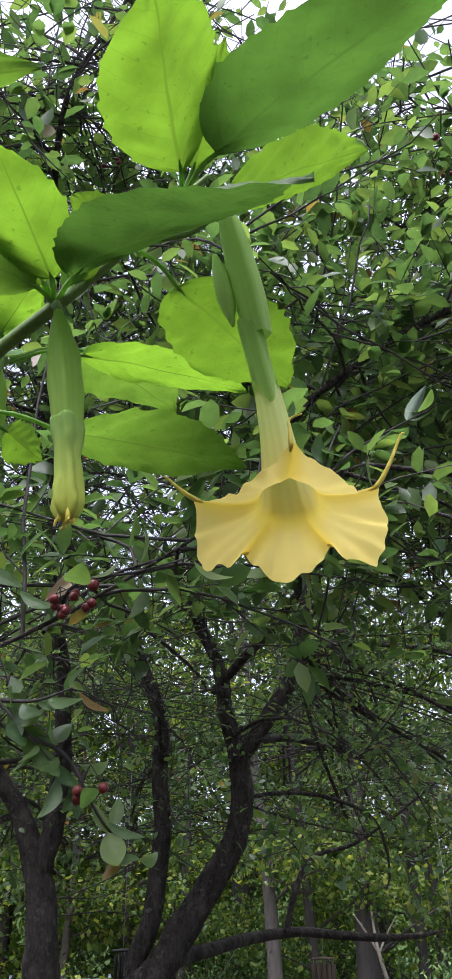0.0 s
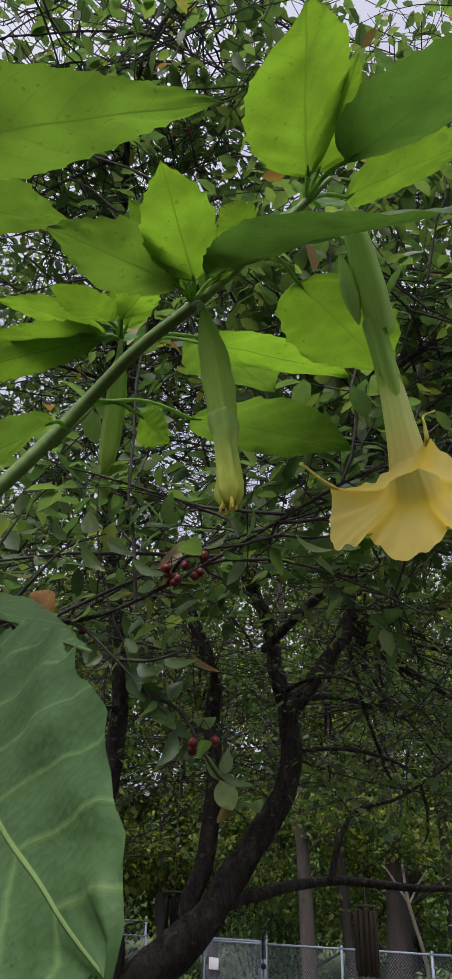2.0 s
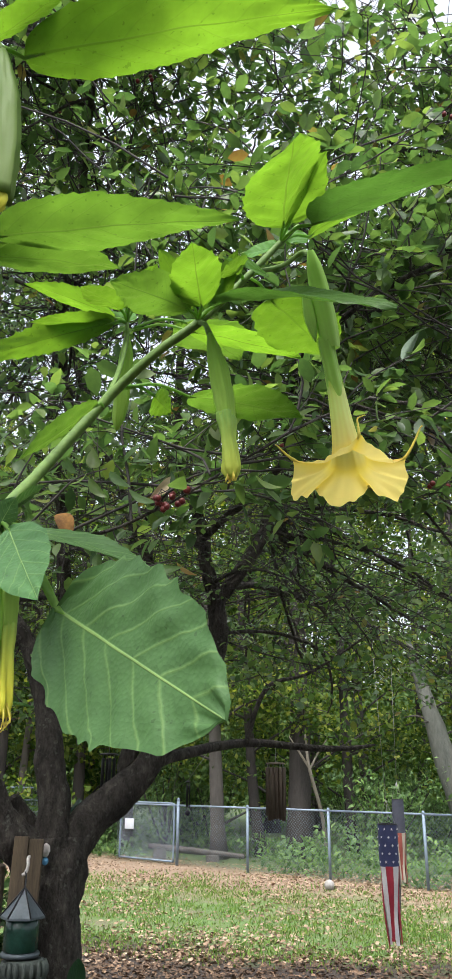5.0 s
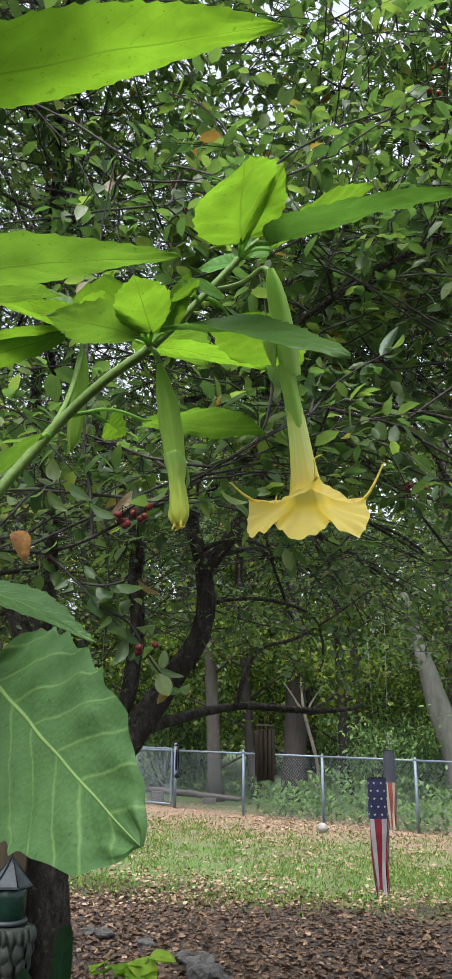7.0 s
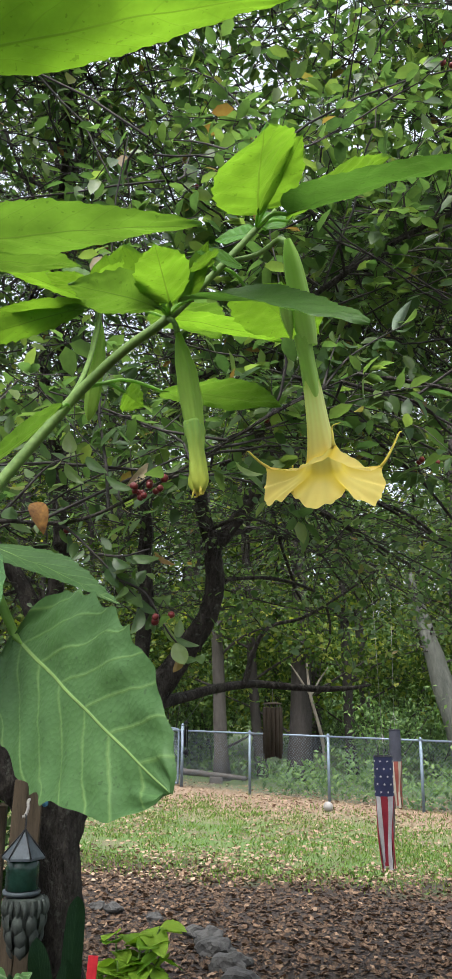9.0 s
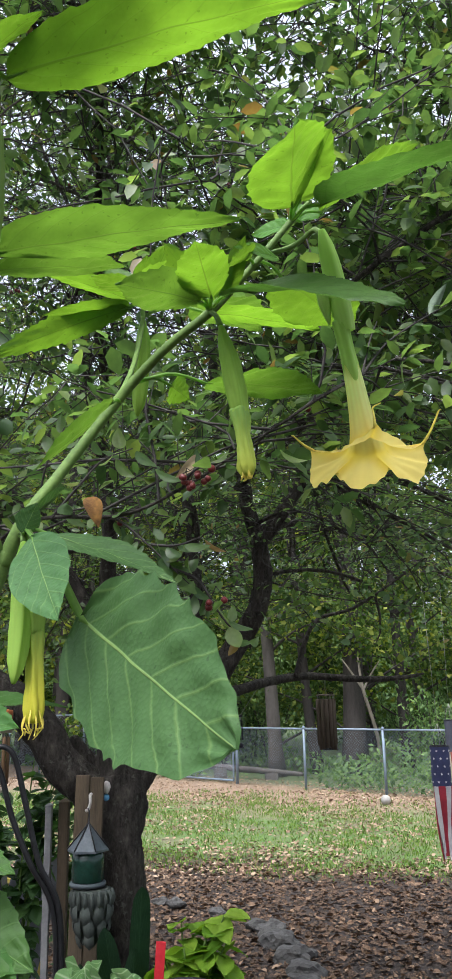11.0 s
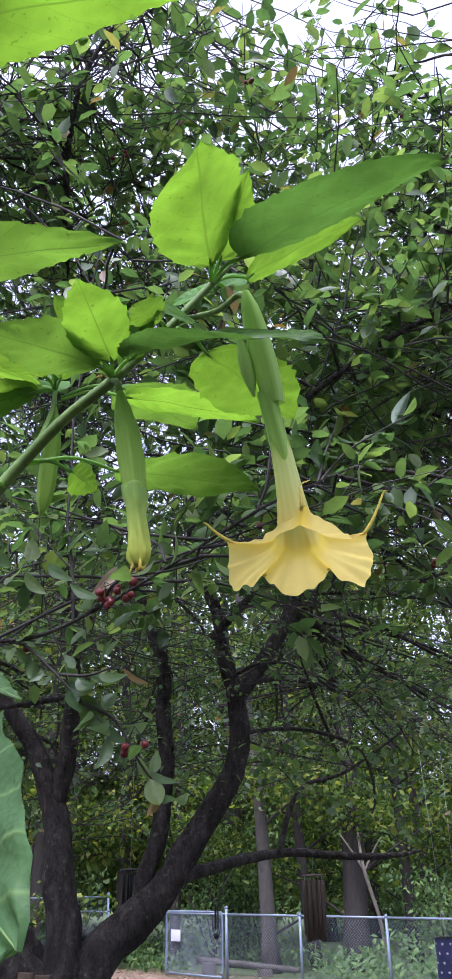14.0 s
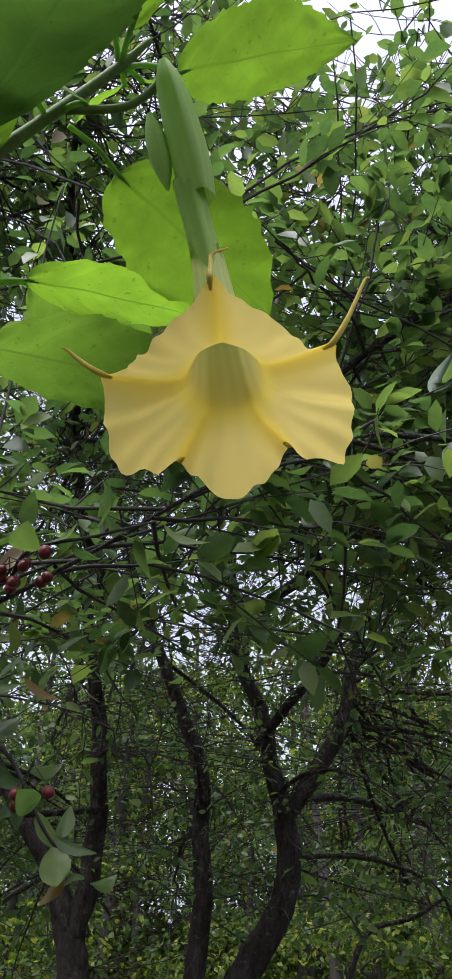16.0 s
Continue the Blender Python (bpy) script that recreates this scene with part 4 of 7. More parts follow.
    part("crown", fast_mesh("crown", np.concatenate([v, vb]), np.concatenate([t, tb + len(v)]), [APPLE_LEAF], True), tree, "dense crown of small dull green leaves", kind="stuff")
    shapes = []
    for q in range(5):
        o = np.zeros((1, 3))
        lv, lt = leaf_cloud(o, np.array([[1.0, 0, 0]]), np.array([[0, 0, 1.0]]), np.array([1.0]), np.array([0.5 + 0.04 * q]), 0.15 + 0.08 * q, 0.08 + 0.05 * q)
        shapes.append(fast_mesh("leaf", lv, lt, [APPLE_LEAF], True))
    for c, i in enumerate(single):
        w, s = Vector(way[i]), Vector(face[i]).cross(Vector(way[i])).normalized()
        mtx = Matrix((w, s, w.cross(s))).transposed().to_4x4()
        ob = part("leaf", shapes[c % 5], tree)
        ob.matrix_basis = Matrix.Translation(base[i]) @ mtx @ Matrix.Scale(float(length[i]), 4)
    # fruit in small hanging clusters
    fruit_me = mesh_of("crabapple", *lathe(0, 0, [(0.001, 0.0062), (0.0038, 0.0066), (0.0062, 0.0038), (0.007, 0), (0.0062, -0.0038), (0.0034, -0.0062), (0.001, -0.006)], 10), [APPLE_RED])
    stalk_v, stalk_t = [], []
    near_tw = np.flatnonzero((tw[:, -1, 1] < 2.4) & (np.abs(tw[:, -1, 0] - 0.2) < 0.9))
    places = [tw[i, -1] for i in RNG.choice(near_tw, 38, replace=False)]
    places += [np.array((0.11, 1.01, 2.172)), np.array((0.122, 1.01, 2.178)), np.array((0.132, 1.015, 2.18)), np.array((-0.02, 1.05, 2.12)), np.array((0.12, 1.02, 2.172)), np.array((0.152, 1.045, 1.99))]
    lines = []
    for q, p in enumerate(places):
        for _ in range((1 if q == 41 else 3) if q >= 38 else int(RNG.integers(1, 4))):
            off = np.array((RNG.normal(0, 0.016), RNG.normal(0, 0.012), -RNG.uniform(0.012, 0.032)))
            ob = part("crabapple", fruit_me, tree)
            ob.matrix_basis = Matrix.Translation(p + off) @ Matrix.Rotation(RNG.uniform(0, 6.28), 4, "Y") @ Matrix.Scale(RNG.uniform(0.65, 0.95), 4)
            lines.append([p, p + off * 0.6 + [0, 0, 0.002], p + off + [0, 0, 0.006]])
    sv, st = tube_cloud(np.array(lines), np.full((len(lines), 3), 0.0007), 3)
    part("fruit_stalk", fast_mesh("fruit_stalk", sv, st, [TWIG]), tree, kind="stuff")
    return tree


TREE = build_tree()


def odd_leaf(name, base, tip, side, w, mat, parent, label, fold=0.25, bend=0.0):
    """One leaf that stands out from its branch."""
    base, tip = Vector(base), Vector(tip)
    d = tip - base
    s = Vector(side)
    s = (s - d * (s.dot(d) / d.length_squared)).normalized()
    nrm = d.normalized().cross(s)
    verts, faces, nu, nv = [], [], 12, 7
    for i in range(nu):
        u = i / (nu - 1)
        hw = w / 2 * (math.sin(math.pi * u ** 0.8) ** 0.8 + 0.02)
        for j in range(nv):
            v = 2 * j / (nv - 1) - 1
            verts.append(base + d * u + s * (v * hw) + nrm * (fold * abs(v) * hw + bend * 4 * u * (1 - u) * d.length + 0.04 * hw * math.sin(9 * u + 3 * v)))
    for i in range(nu - 1):
        for j in range(nv - 1):
            a = i * nv + j
            faces.append((a, a + 1, a + nv + 1, a + nv))
    return part(name, mesh_of(name, verts, faces, [mat]), parent, label)


odd_leaf("leaf", (0.128, 1.03, 2.2), (0.092, 1.02, 2.16), (0.6, 0.5, -0.6), 0.018, solid("bleached_leaf", (0.42, 0.32, 0.2), (0.62, 0.5, 0.33), 60, 200, 0.8), TREE, "bleached tan dead leaf", 0.35, 0.1)
odd_leaf("leaf", (-0.045, 1.015, 2.13), (-0.025, 1.0, 2.078), (1, 0.3, 0.3), 0.028, solid("rusty_leaf", (0.05, 0.022, 0.01), (0.2, 0.105, 0.025), 60, 200, 1.0), TREE, "curled rust-orange dead leaf", 0.6, 0.15)
odd_leaf("leaf", (0.565, 1.2, 2.52), (0.60, 1.19, 2.58), (0.8, 0.2, -0.4), 0.02, solid("silver_leaf", (0.1, 0.15, 0.09), (0.18, 0.24, 0.16), 60, 200, 0.6), TREE, "pale grey-green upturned leaf", 0.5, 0.1)


def spray(points, count, size, seed):
    """A leafy twig: a thin shoot with single leaves set along it."""
    g = np.random.default_rng(seed)
    line = smooth_line(points, 24)
    part("twig", mesh_of("twig", *tube_data(line, lerp_list([0.0026, 0.001], 24), 5), [TWIG]), TREE)
    for k in range(count):
        i = int(2 + 21 * k / max(1, count - 1))
        d = (line[min(i + 1, 23)] - line[i - 1]).normalized()
        w = (d * g.uniform(0.2, 0.8) + Vector(g.normal(0, 0.6, 3).tolist()) + Vector((0, -0.15, -0.25))).normalized()
        ln = size * float(g.uniform(0.7, 1.25))
        side = w.cross(Vector((g.normal(0, 0.35), -0.55, 0.8)))
        odd_leaf("leaf", line[i] + w * 0.008, line[i] + w * (ln + 0.008), side, ln * float(g.uniform(0.45, 0.62)), APPLE_LEAF, TREE, "", float(g.uniform(0.1, 0.4)), float(g.uniform(0.02, 0.12)))


spray([(-0.03, 1.07, 2.11), (0.0, 1.06, 2.1), (0.045, 1.055, 2.06), (0.085, 1.05, 2.02), (0.12, 1.05, 1.985)], 14, 0.036, 21)
spray([(0.085, 1.05, 2.02), (0.125, 1.06, 2.0), (0.16, 1.07, 1.945), (0.2, 1.08, 1.9)], 16, 0.036, 22)
spray([(0.05, 1.055, 2.06), (0.09, 1.04, 2.055), (0.13, 1.03, 2.065)], 6, 0.042, 23)
spray([(0.42, 1.15, 2.38), (0.47, 1.18, 2.45), (0.53, 1.2, 2.5), (0.6, 1.2, 2.54)], 13, 0.042, 24)
spray([(0.42, 1.15, 2.38), (0.44, 1.17, 2.45), (0.46, 1.18, 2.5)], 8, 0.04, 25)
spray([(0.1, 1.05, 2.15), (0.13, 1.0, 2.17), (0.2, 0.99, 2.18), (0.25, 1.0, 2.2)], 9, 0.042, 26)
spray([(-0.12, 1.1, 2.12), (-0.07, 1.06, 2.16), (-0.03, 1.05, 2.2), (0.02, 1.05, 2.22)], 10, 0.04, 27)
spray([(-0.15, 1.12, 2.12), (-0.13, 1.08, 2.2), (-0.1, 1.08, 2.27)], 9, 0.042, 28)
spray([(0.6, 1.45, 2.9), (0.66, 1.4, 3.0), (0.7, 1.38, 3.08), (0.78, 1.36, 3.12)], 14, 0.05, 29)
spray([(0.62, 1.27, 2.77), (0.6, 1.22, 2.85), (0.55, 1.2, 2.92)], 9, 0.045, 30)

# ---- the woods behind the fence ----


def build_woods_tree(x, y, h, r, mat, lean=(0, 0), leaves=2400, spread=2.6, low=3.0, size=0.17, label="tall woodland tree with a straight trunk and light crown"):
    tree = thing("woodland_tree", (x, y, 0), label, "tree", "woods behind the fence")
    n = 16
    line = [Vector((x + lean[0] * s + 0.12 * noise.noise((x, s * 3, y)), y + lean[1] * s, -0.05 + h * s)) for s in np.linspace(0, 1, n).tolist()]
    rad = [float(r) * (1.35 if i == 0 else 1) * (1 - 0.8 * i / (n - 1)) + 0.01 for i in range(n)]
    part("trunk", mesh_of("trunk", *tube_data(line, rad, 10, lambda s, a: 1 + 0.08 * noise.noise((math.cos(a) * 2 + x, math.sin(a) * 2, s * 20))), [mat]), tree)
    ends = []
    lines = []
    for k in range(14):
        s = RNG.uniform(max(low / h, 0.1), 0.97) ** (1.3 if k % 2 else 1.0)
        p = np.array(line[int(s * (n - 1))])
        a = RNG.uniform(0, 2 * np.pi)
        e = p + np.array((math.cos(a), math.sin(a), RNG.uniform(0.0, 0.6))) * spread * RNG.uniform(0.5, 1.0) * (1.15 - 0.5 * s)
        q = curved_paths(p[None], e[None], 7, 0.2, 0.08)[0]
        lines.append(q)
        ends += [q[3], q[5], q[6]]
    v, t = tube_cloud(np.array(lines), np.linspace(0.04, 0.008, 7)[None].repeat(len(lines), 0), 5)
    part("limb", fast_mesh("limb", v, t, [DARK_BARK], True), tree, kind="stuff")
    if leaves:
        c = np.array(ends)[RNG.integers(0, len(ends), leaves)]
        p = c + RNG.normal(0, 1, (leaves, 3)) * [0.46, 0.46, 0.2] * (spread / 2.6)
        p[:, 2] = np.maximum(p[:, 2], low * 0.6)
        L = RNG.uniform(0.6, 1.3, leaves) * size
        v, t = leaf_cloud(p, RNG.normal(0, 1, (leaves, 3)) + [0, 0, -0.3], RNG.normal(0, 0.6, (leaves, 3)) + [0, 0, 1], L, L * 0.75, 0.2, 0.1, CARD_SHAPE, CARD_TRIS)
        part("crown", fast_mesh("crown", v, t, [WOODS_LEAF]), tree, kind="stuff")
    return tree


def build_woods():
    named = [(1.12, 20.3, 11, 0.17, FAR_BARK), (2.12, 20.8, 12, 0.13, DARK_BARK), (2.95, 20.4, 14, 0.29, DARK_BARK), (-1.2, 22.5, 12, 0.12, DARK_BARK), (-2.6, 23.5, 13, 0.16, DARK_BARK), (-4.6, 22.0, 12, 0.2, DARK_BARK),
             (4.6, 22.0, 12, 0.15, DARK_BARK), (6.9, 19.5, 12, 0.18, DARK_BARK), (8.5, 21, 13, 0.2, FAR_BARK), (0.2, 25, 14, 0.16, DARK_BARK)]
    for x, y, h, r, m in named:
        build_woods_tree(x, y, h, r, m, (RNG.normal(0, 0.4), RNG.normal(0, 0.3)), 4200, 2.9, 1.9, 0.15)
    for i in range(30):
        y = RNG.uniform(23, 44)
        x = RNG.uniform(-0.42, 0.48) * y + 1
        build_woods_tree(x, y, RNG.uniform(11, 18), RNG.uniform(0.1, 0.24), DARK_BARK if i % 3 else FAR_BARK, (RNG.normal(0, 0.6), RNG.normal(0, 0.4)), 3500, 3.7, RNG.uniform(1.4, 3.0), 0.24)
    for i in range(52):
        y = RNG.uniform(18.6, 34)
        x = RNG.uniform(-0.4, 0.5) * y + 1
        if x * 0.99 + y < 20.6:
            continue
        h = RNG.uniform(1.0, 3.4)
        bush = thing("understory_shrub", (x, y, 0), "leafy green shrub in the woods behind the fence", "shrub", "woods understory")
        stems = curved_paths(np.tile([[x, y, 0.0]], (9, 1)), np.array([x, y, 0]) + RNG.normal(0, 1, (9, 3)) * [0.6, 0.5, 0.1] + np.column_stack([np.zeros((9, 2)), RNG.uniform(0.6, 1, 9) * h]), 7, 0.1, 0.06)
        v, t = tube_cloud(stems, np.linspace(0.02, 0.006, 7)[None].repeat(9, 0), 4)
        part("stem", fast_mesh("stem", v, t, [DARK_BARK], True), bush, kind="stuff")
        n = 1700
        c = stems[RNG.integers(0, 9, n), RNG.integers(1, 7, n)]
        p = c + RNG.normal(0, 1, (n, 3)) * [0.28, 0.28, 0.16]
        p[:, 2] = np.abs(p[:, 2]) + 0.03
        L = RNG.uniform(0.07, 0.17, n)
        v, t = leaf_cloud(p, RNG.normal(0, 1, (n, 3)) + [0, 0, -0.2], RNG.normal(0, 0.5, (n, 3)) + [0, -0.2, 1], L, L * 0.55, 0.2, 0.15, CARD_SHAPE, CARD_TRIS)
        part("foliage", fast_mesh("foliage", v, t, [SHRUB_LEAF]), bush, kind="stuff")
    build_woods_tree(6.85, 19.0, 5.0, 0.4, LICHEN_BARK, (-1.25, 0.5), 0, 0.9, 2.6, label="grey leaning dead trunk beyond the fence")
    # a bleached fallen limb propped in the trees
    limb = thing("fallen_limb", (3.75, 19.6, 0), "bleached fallen forked limb leaning among the trees", "branch")
    part("bole", mesh_of("bole", *tube_data(smooth_line([(3.62, 20.4, -0.02), (3.45, 19.9, 0.95), (3.12, 19.5, 2.0), (3.04, 19.5, 2.75)], 30), lerp_list([0.045, 0.043, 0.04, 0.022], 30), 8), [DEAD_WOOD]), limb)
    part("fork", mesh_of("fork", *tube_data(smooth_line([(3.12, 19.5, 2.0), (2.86, 19.5, 2.4), (2.66, 19.5, 2.7)], 16), lerp_list([0.03, 0.024, 0.012], 16), 8), [DEAD_WOOD]), limb)
    part("fork", mesh_of("fork", *tube_data(smooth_line([(3.14, 19.5, 2.0), (3.34, 19.5, 2.35), (3.55, 19.5, 2.65)], 16), lerp_list([0.026, 0.02, 0.01], 16), 8), [DEAD_WOOD]), limb)
    log = thing("fallen_log", (0.7, 19.9, 0), "weathered grey split log lying on stones behind the fence", "log")
    part("bole", mesh_of("bole", *tube_data(smooth_line([(-0.55, 20.3, 0.30), (0.5, 19.9, 0.22), (1.6, 19.4, 0.14)], 30), lerp_list([0.075, 0.09, 0.085, 0.06], 30), 12, lambda u, a: (1 + 0.3 * noise.noise((math.cos(a) * 2, math.sin(a) * 2, u * 9))) * (0.6 if math.sin(a) > 0.3 else 1.0)), [FAR_BARK]), log)
    for q in ((-0.3, 20.2, 0.22), (0.9, 19.7, 0.12)):
        part("support", mesh_of("support", *box_data(q[0], q[1], q[2] / 2, 0.3, 0.25, q[2] + 0.04, 0.02), [FAR_BARK]), log)
    # low green growth along the far side of the fence
    n = 11000
    p = np.column_stack([RNG.uniform(-9, 11, n), RNG.uniform(-0.0, 1.0, n) ** 1.4 * 5.0 + 0.25, np.zeros(n)])
    p[:, 1] += 18.9 - p[:, 0]
    p = p[~((p[:, 0] > -0.8) & (p[:, 0] < 1.9) & (p[:, 0] + p[:, 1] < 21.3))]
    n = len(p)
    hump = np.array([0.45 + 0.9 * noise.noise((x * 0.5, y * 0.5, 2.0)) for x, y, _ in p])
    p[:, 2] = np.abs(RNG.uniform(0.02, 1, n) * np.maximum(hump, 0.08))
    L = RNG.uniform(0.07, 0.19, n)
    v, t = leaf_cloud(p, RNG.normal(0, 1, (n, 3)) + [0, 0, 0.2], RNG.normal(0, 0.5, (n, 3)) + [0, -0.3, 1], L, L * 0.6, 0.2, 0.2, CARD_SHAPE, CARD_TRIS)
    tagged(new("undergrowth", fast_mesh("undergrowth", v, t, [SHRUB_LEAF])), "low leafy undergrowth along the fence", "undergrowth", kind="stuff")
    # far hillside of trees that closes the view
    verts, faces = [], []
    nseg = 120
    for i in range(nseg + 1):
        a = math.pi * (i / nseg) * 1.3 - 0.47
        x, y = 68 * math.cos(a), 5 + 62 * math.sin(a)
        h = 10 + 4.0 * noise.noise((x * 0.08, y * 0.08, 0)) + 2.0 * noise.noise((x * 0.4, y * 0.4, 4))
        for q in range(6):
            z = -0.1 + h * q / 5
            b = 1 + 0.03 * noise.noise((x * 0.3, z * 0.6, y * 0.3))
            verts.append((x * b, y * b, z))
    for i in range(nseg):
        for q in range(5):
            a = i * 6 + q
            faces.append((a, a + 6, a + 7, a + 1))
    tagged(new("backdrop", mesh_of("backdrop", verts, faces, [FAR_GREEN])), "distant wooded slope of mixed green", "woods", kind="structure")


build_woods()
for wx, wy, wh in ((-7.6, 23.5, 14), (-6.4, 26.0, 15), (-8.8, 27.0, 16), (-7.4, 30.0, 17), (-5.2, 24.5, 13)):
    build_woods_tree(wx, wy, wh, 0.17, DARK_BARK, (0.3, 0.2), 5200, 3.4, 2.0, 0.22)

# ---- the angel's trumpet plant ----
PLANT = thing("angels_trumpet_plant", (-0.2, 0.66, 0), "tall angel's trumpet plant with broad leaves, buds and one yellow flower", "plant")


def blade(node, base, tip, side, w, mat=None, teeth=0.05, bend=0.08, fold=0.18, wide_at=0.42, wave=0.03, seed=0.0, rib=0.0022, full=1.0):
    """A broad leaf: stalk from the node, then a toothed blade from base to tip with a raised midrib."""
    node, base, tip = Vector(node), Vector(base), Vector(tip)
    d = tip - base
    ln = d.length
    s = Vector(side)
    s = (s - d * (s.dot(d) / d.length_squared)).normalized()
    nrm = d.normalized().cross(s)
    if nrm.z < 0:
        nrm = -nrm
    nu, nv = 64, 15
    count = 7.5 if teeth > 0.06 else max(5.0, ln / 0.017)
    amp = max(teeth * w, 0.0042) if teeth else 0.0
    verts, faces, uvs = [], [], []
    k = math.log(0.5) / math.log(wide_at)
    for i in range(nu):
        u = i / (nu - 1)
        core = max(math.sin(math.pi * u ** k), 0.0) ** ((0.72 if u < wide_at else 0.95) * full)
        for j in range(nv):
            v = 2 * j / (nv - 1) - 1
            tooth = 0.0
            if teeth and 0.12 < u < 0.97:
                sgn = 1 if v > 0 else -1
                ph = u * count + (0.35 if v > 0 else 0.0) + 0.9 * noise.noise((u * 4, sgn * 3.0, seed))
                ph -= math.floor(ph)
                cut = abs(2 * ph - 1) ** 1.7 - 0.3 if teeth > 0.06 else ph ** 2.0 - 0.35
                tooth = amp * cut * abs(v) ** 5 * (0.75 + 0.7 * noise.noise((u * 9, sgn * 2.0, seed + 4)))
            edge = 1 + 0.08 * noise.noise((u * 3 + seed, 5 * (1 if v > 0 else -1), 0)) + 0.025 * noise.noise((u * 11 + seed, 5 * (1 if v > 0 else -1), 3))
            hw = w / 2 * core * edge + tooth * min(1, 6 * u * (1 - u) + 0.1)
            quilt = 0.024 * w * math.cos(2 * math.pi * ((u - abs(v) * 0.24) * 6.2)) * abs(v) * (1 - abs(v) ** 4)
            lift = fold * abs(v) * hw - bend * ln * (u ** 1.6) * (1 - 0.0 * u) + bend * ln * u + wave * w * math.sin(7 * u + 4 * seed + (1.5 if v > 0 else 0)) * v * v + 0.035 * w * noise.noise((u * 5 + seed, v * 2.5, seed)) + 0.018 * w * noise.noise((u * 14 + seed, v * 6, seed)) * abs(v) + quilt - (0.0004 * (1 - u) if j == nv // 2 else 0)
            verts.append(base + d * u + s * (v * hw) + nrm * lift)
            uvs.append((u, 0.5 + 0.5 * v * max(core, 0.15)))
    for i in range(nu - 1):
        for j in range(nv - 1):
            a = i * nv + j
            faces.append((a, a + 1, a + nv + 1, a + nv))
    leaf = part("leaf", mesh_of("leaf", verts, faces, [mat or PLANT_LEAF], uvs=uvs), PLANT)
    mid = [verts[i * nv + nv // 2] - nrm * 0.0004 for i in (0, 2, 4)]
    stalk = smooth_line([node, node.lerp(base, 0.5) + Vector((0, 0, 0.12 * (base - node).length)), base], 8)[:-1]
    line = stalk + mid
    rad = [rib] * len(stalk) + [rib * 0.9, rib * 0.6, rib * 0.2]
    part("leaf_stalk", mesh_of("leaf_stalk", *tube_data(line, rad, 6), [RIB]), leaf)
    return leaf


def stem(points, radii, n=60):
    line = smooth_line(points, n)
    r = [0.87 * q for q in lerp_list(radii, n)]
    return part("stem", mesh_of("stem", *tube_data(line, r, 14, lambda s, a: 1 + 0.06 * noise.noise((math.cos(a) * 2, math.sin(a) * 2, s * 18)) + 0.05 * math.sin(3 * a)), [PLANT_STEM]), PLANT)


stem([(-0.2, 0.66, -0.02), (-0.21, 0.68, 0.6), (-0.19, 0.66, 1.3), (-0.165, 0.67, 1.72), (-0.13, 0.68, 1.86), (-0.095, 0.69, 1.93), (-0.075, 0.69, 1.985)], [0.022, 0.019, 0.017, 0.014, 0.012, 0.011, 0.0105])
stem([(-0.08, 0.69, 1.97), (-0.055, 0.69, 2.025), (-0.02, 0.72, 2.09), (0.025, 0.735, 2.16), (0.062, 0.73, 2.205), (0.11, 0.70, 2.24), (0.16, 0.68, 2.272), (0.21, 0.675, 2.325), (0.26, 0.672, 2.385), (0.285, 0.665, 2.41)], [0.0105, 0.0085, 0.0078, 0.0075, 0.0072, 0.0066, 0.0066, 0.005, 0.0046, 0.0025], 80)
stem([(-0.085, 0.69, 1.975), (-0.092, 0.66, 2.03), (-0.09, 0.60, 2.09), (-0.078, 0.52, 2.15), (-0.062, 0.46, 2.22), (-0.05, 0.40, 2.31), (-0.035, 0.345, 2.38), (-0.02, 0.33, 2.46)], [0.0095, 0.008, 0.007, 0.0065, 0.006, 0.0055, 0.005, 0.003])
stem([(0.03, 0.74, 2.165), (0.05, 0.8, 2.25), (0.058, 0.85, 2.34), (0.055, 0.87, 2.39)], [0.005, 0.004, 0.0038, 0.002])
stem([(-0.062, 0.46, 2.22), (-0.08, 0.47, 2.235), (-0.11, 0.48, 2.245)], [0.004, 0.0035, 0.002], 20)

N0, N1, NB, NL = (0.262, 0.672, 2.388), (0.16, 0.68, 2.272), (-0.06, 0.685, 2.005), (-0.095, 0.49, 2.235)
# leaves at the flowering tip
blade(N0, (0.262, 0.645, 2.392), (0.256, 0.472, 2.374), (0.086, 0.013, 0.06), 0.108, teeth=0.012, bend=0.16, wide_at=0.45, seed=1.0)
blade(N0, (0.292, 0.615, 2.372), (0.452, 0.452, 2.325), (0.74, 0.66, 0.4), 0.12, DEEP_LEAF, teeth=0.02, bend=0.12, seed=2.0)
blade(N0, (0.302, 0.694, 2.415), (0.452, 0.75, 2.555), (0.35, -0.75, 0.2), 0.085, teeth=0.03, bend=0.1, seed=3.0)
blade(N0, (0.272, 0.655, 2.405), (0.302, 0.553, 2.428), (0.6, 0.1, -0.3), 0.044, teeth=0.02, seed=4.0)
blade(N0, (0.262, 0.69, 2.395), (0.215, 0.72, 2.40), (0.1, 0.3, 0.7), 0.035, teeth=0.0, seed=4.6)
blade(N0, (0.275, 0.69, 2.40), (0.30, 0.73, 2.45), (0.6, 0.3, 0.2), 0.035, teeth=0.0, seed=4.9)
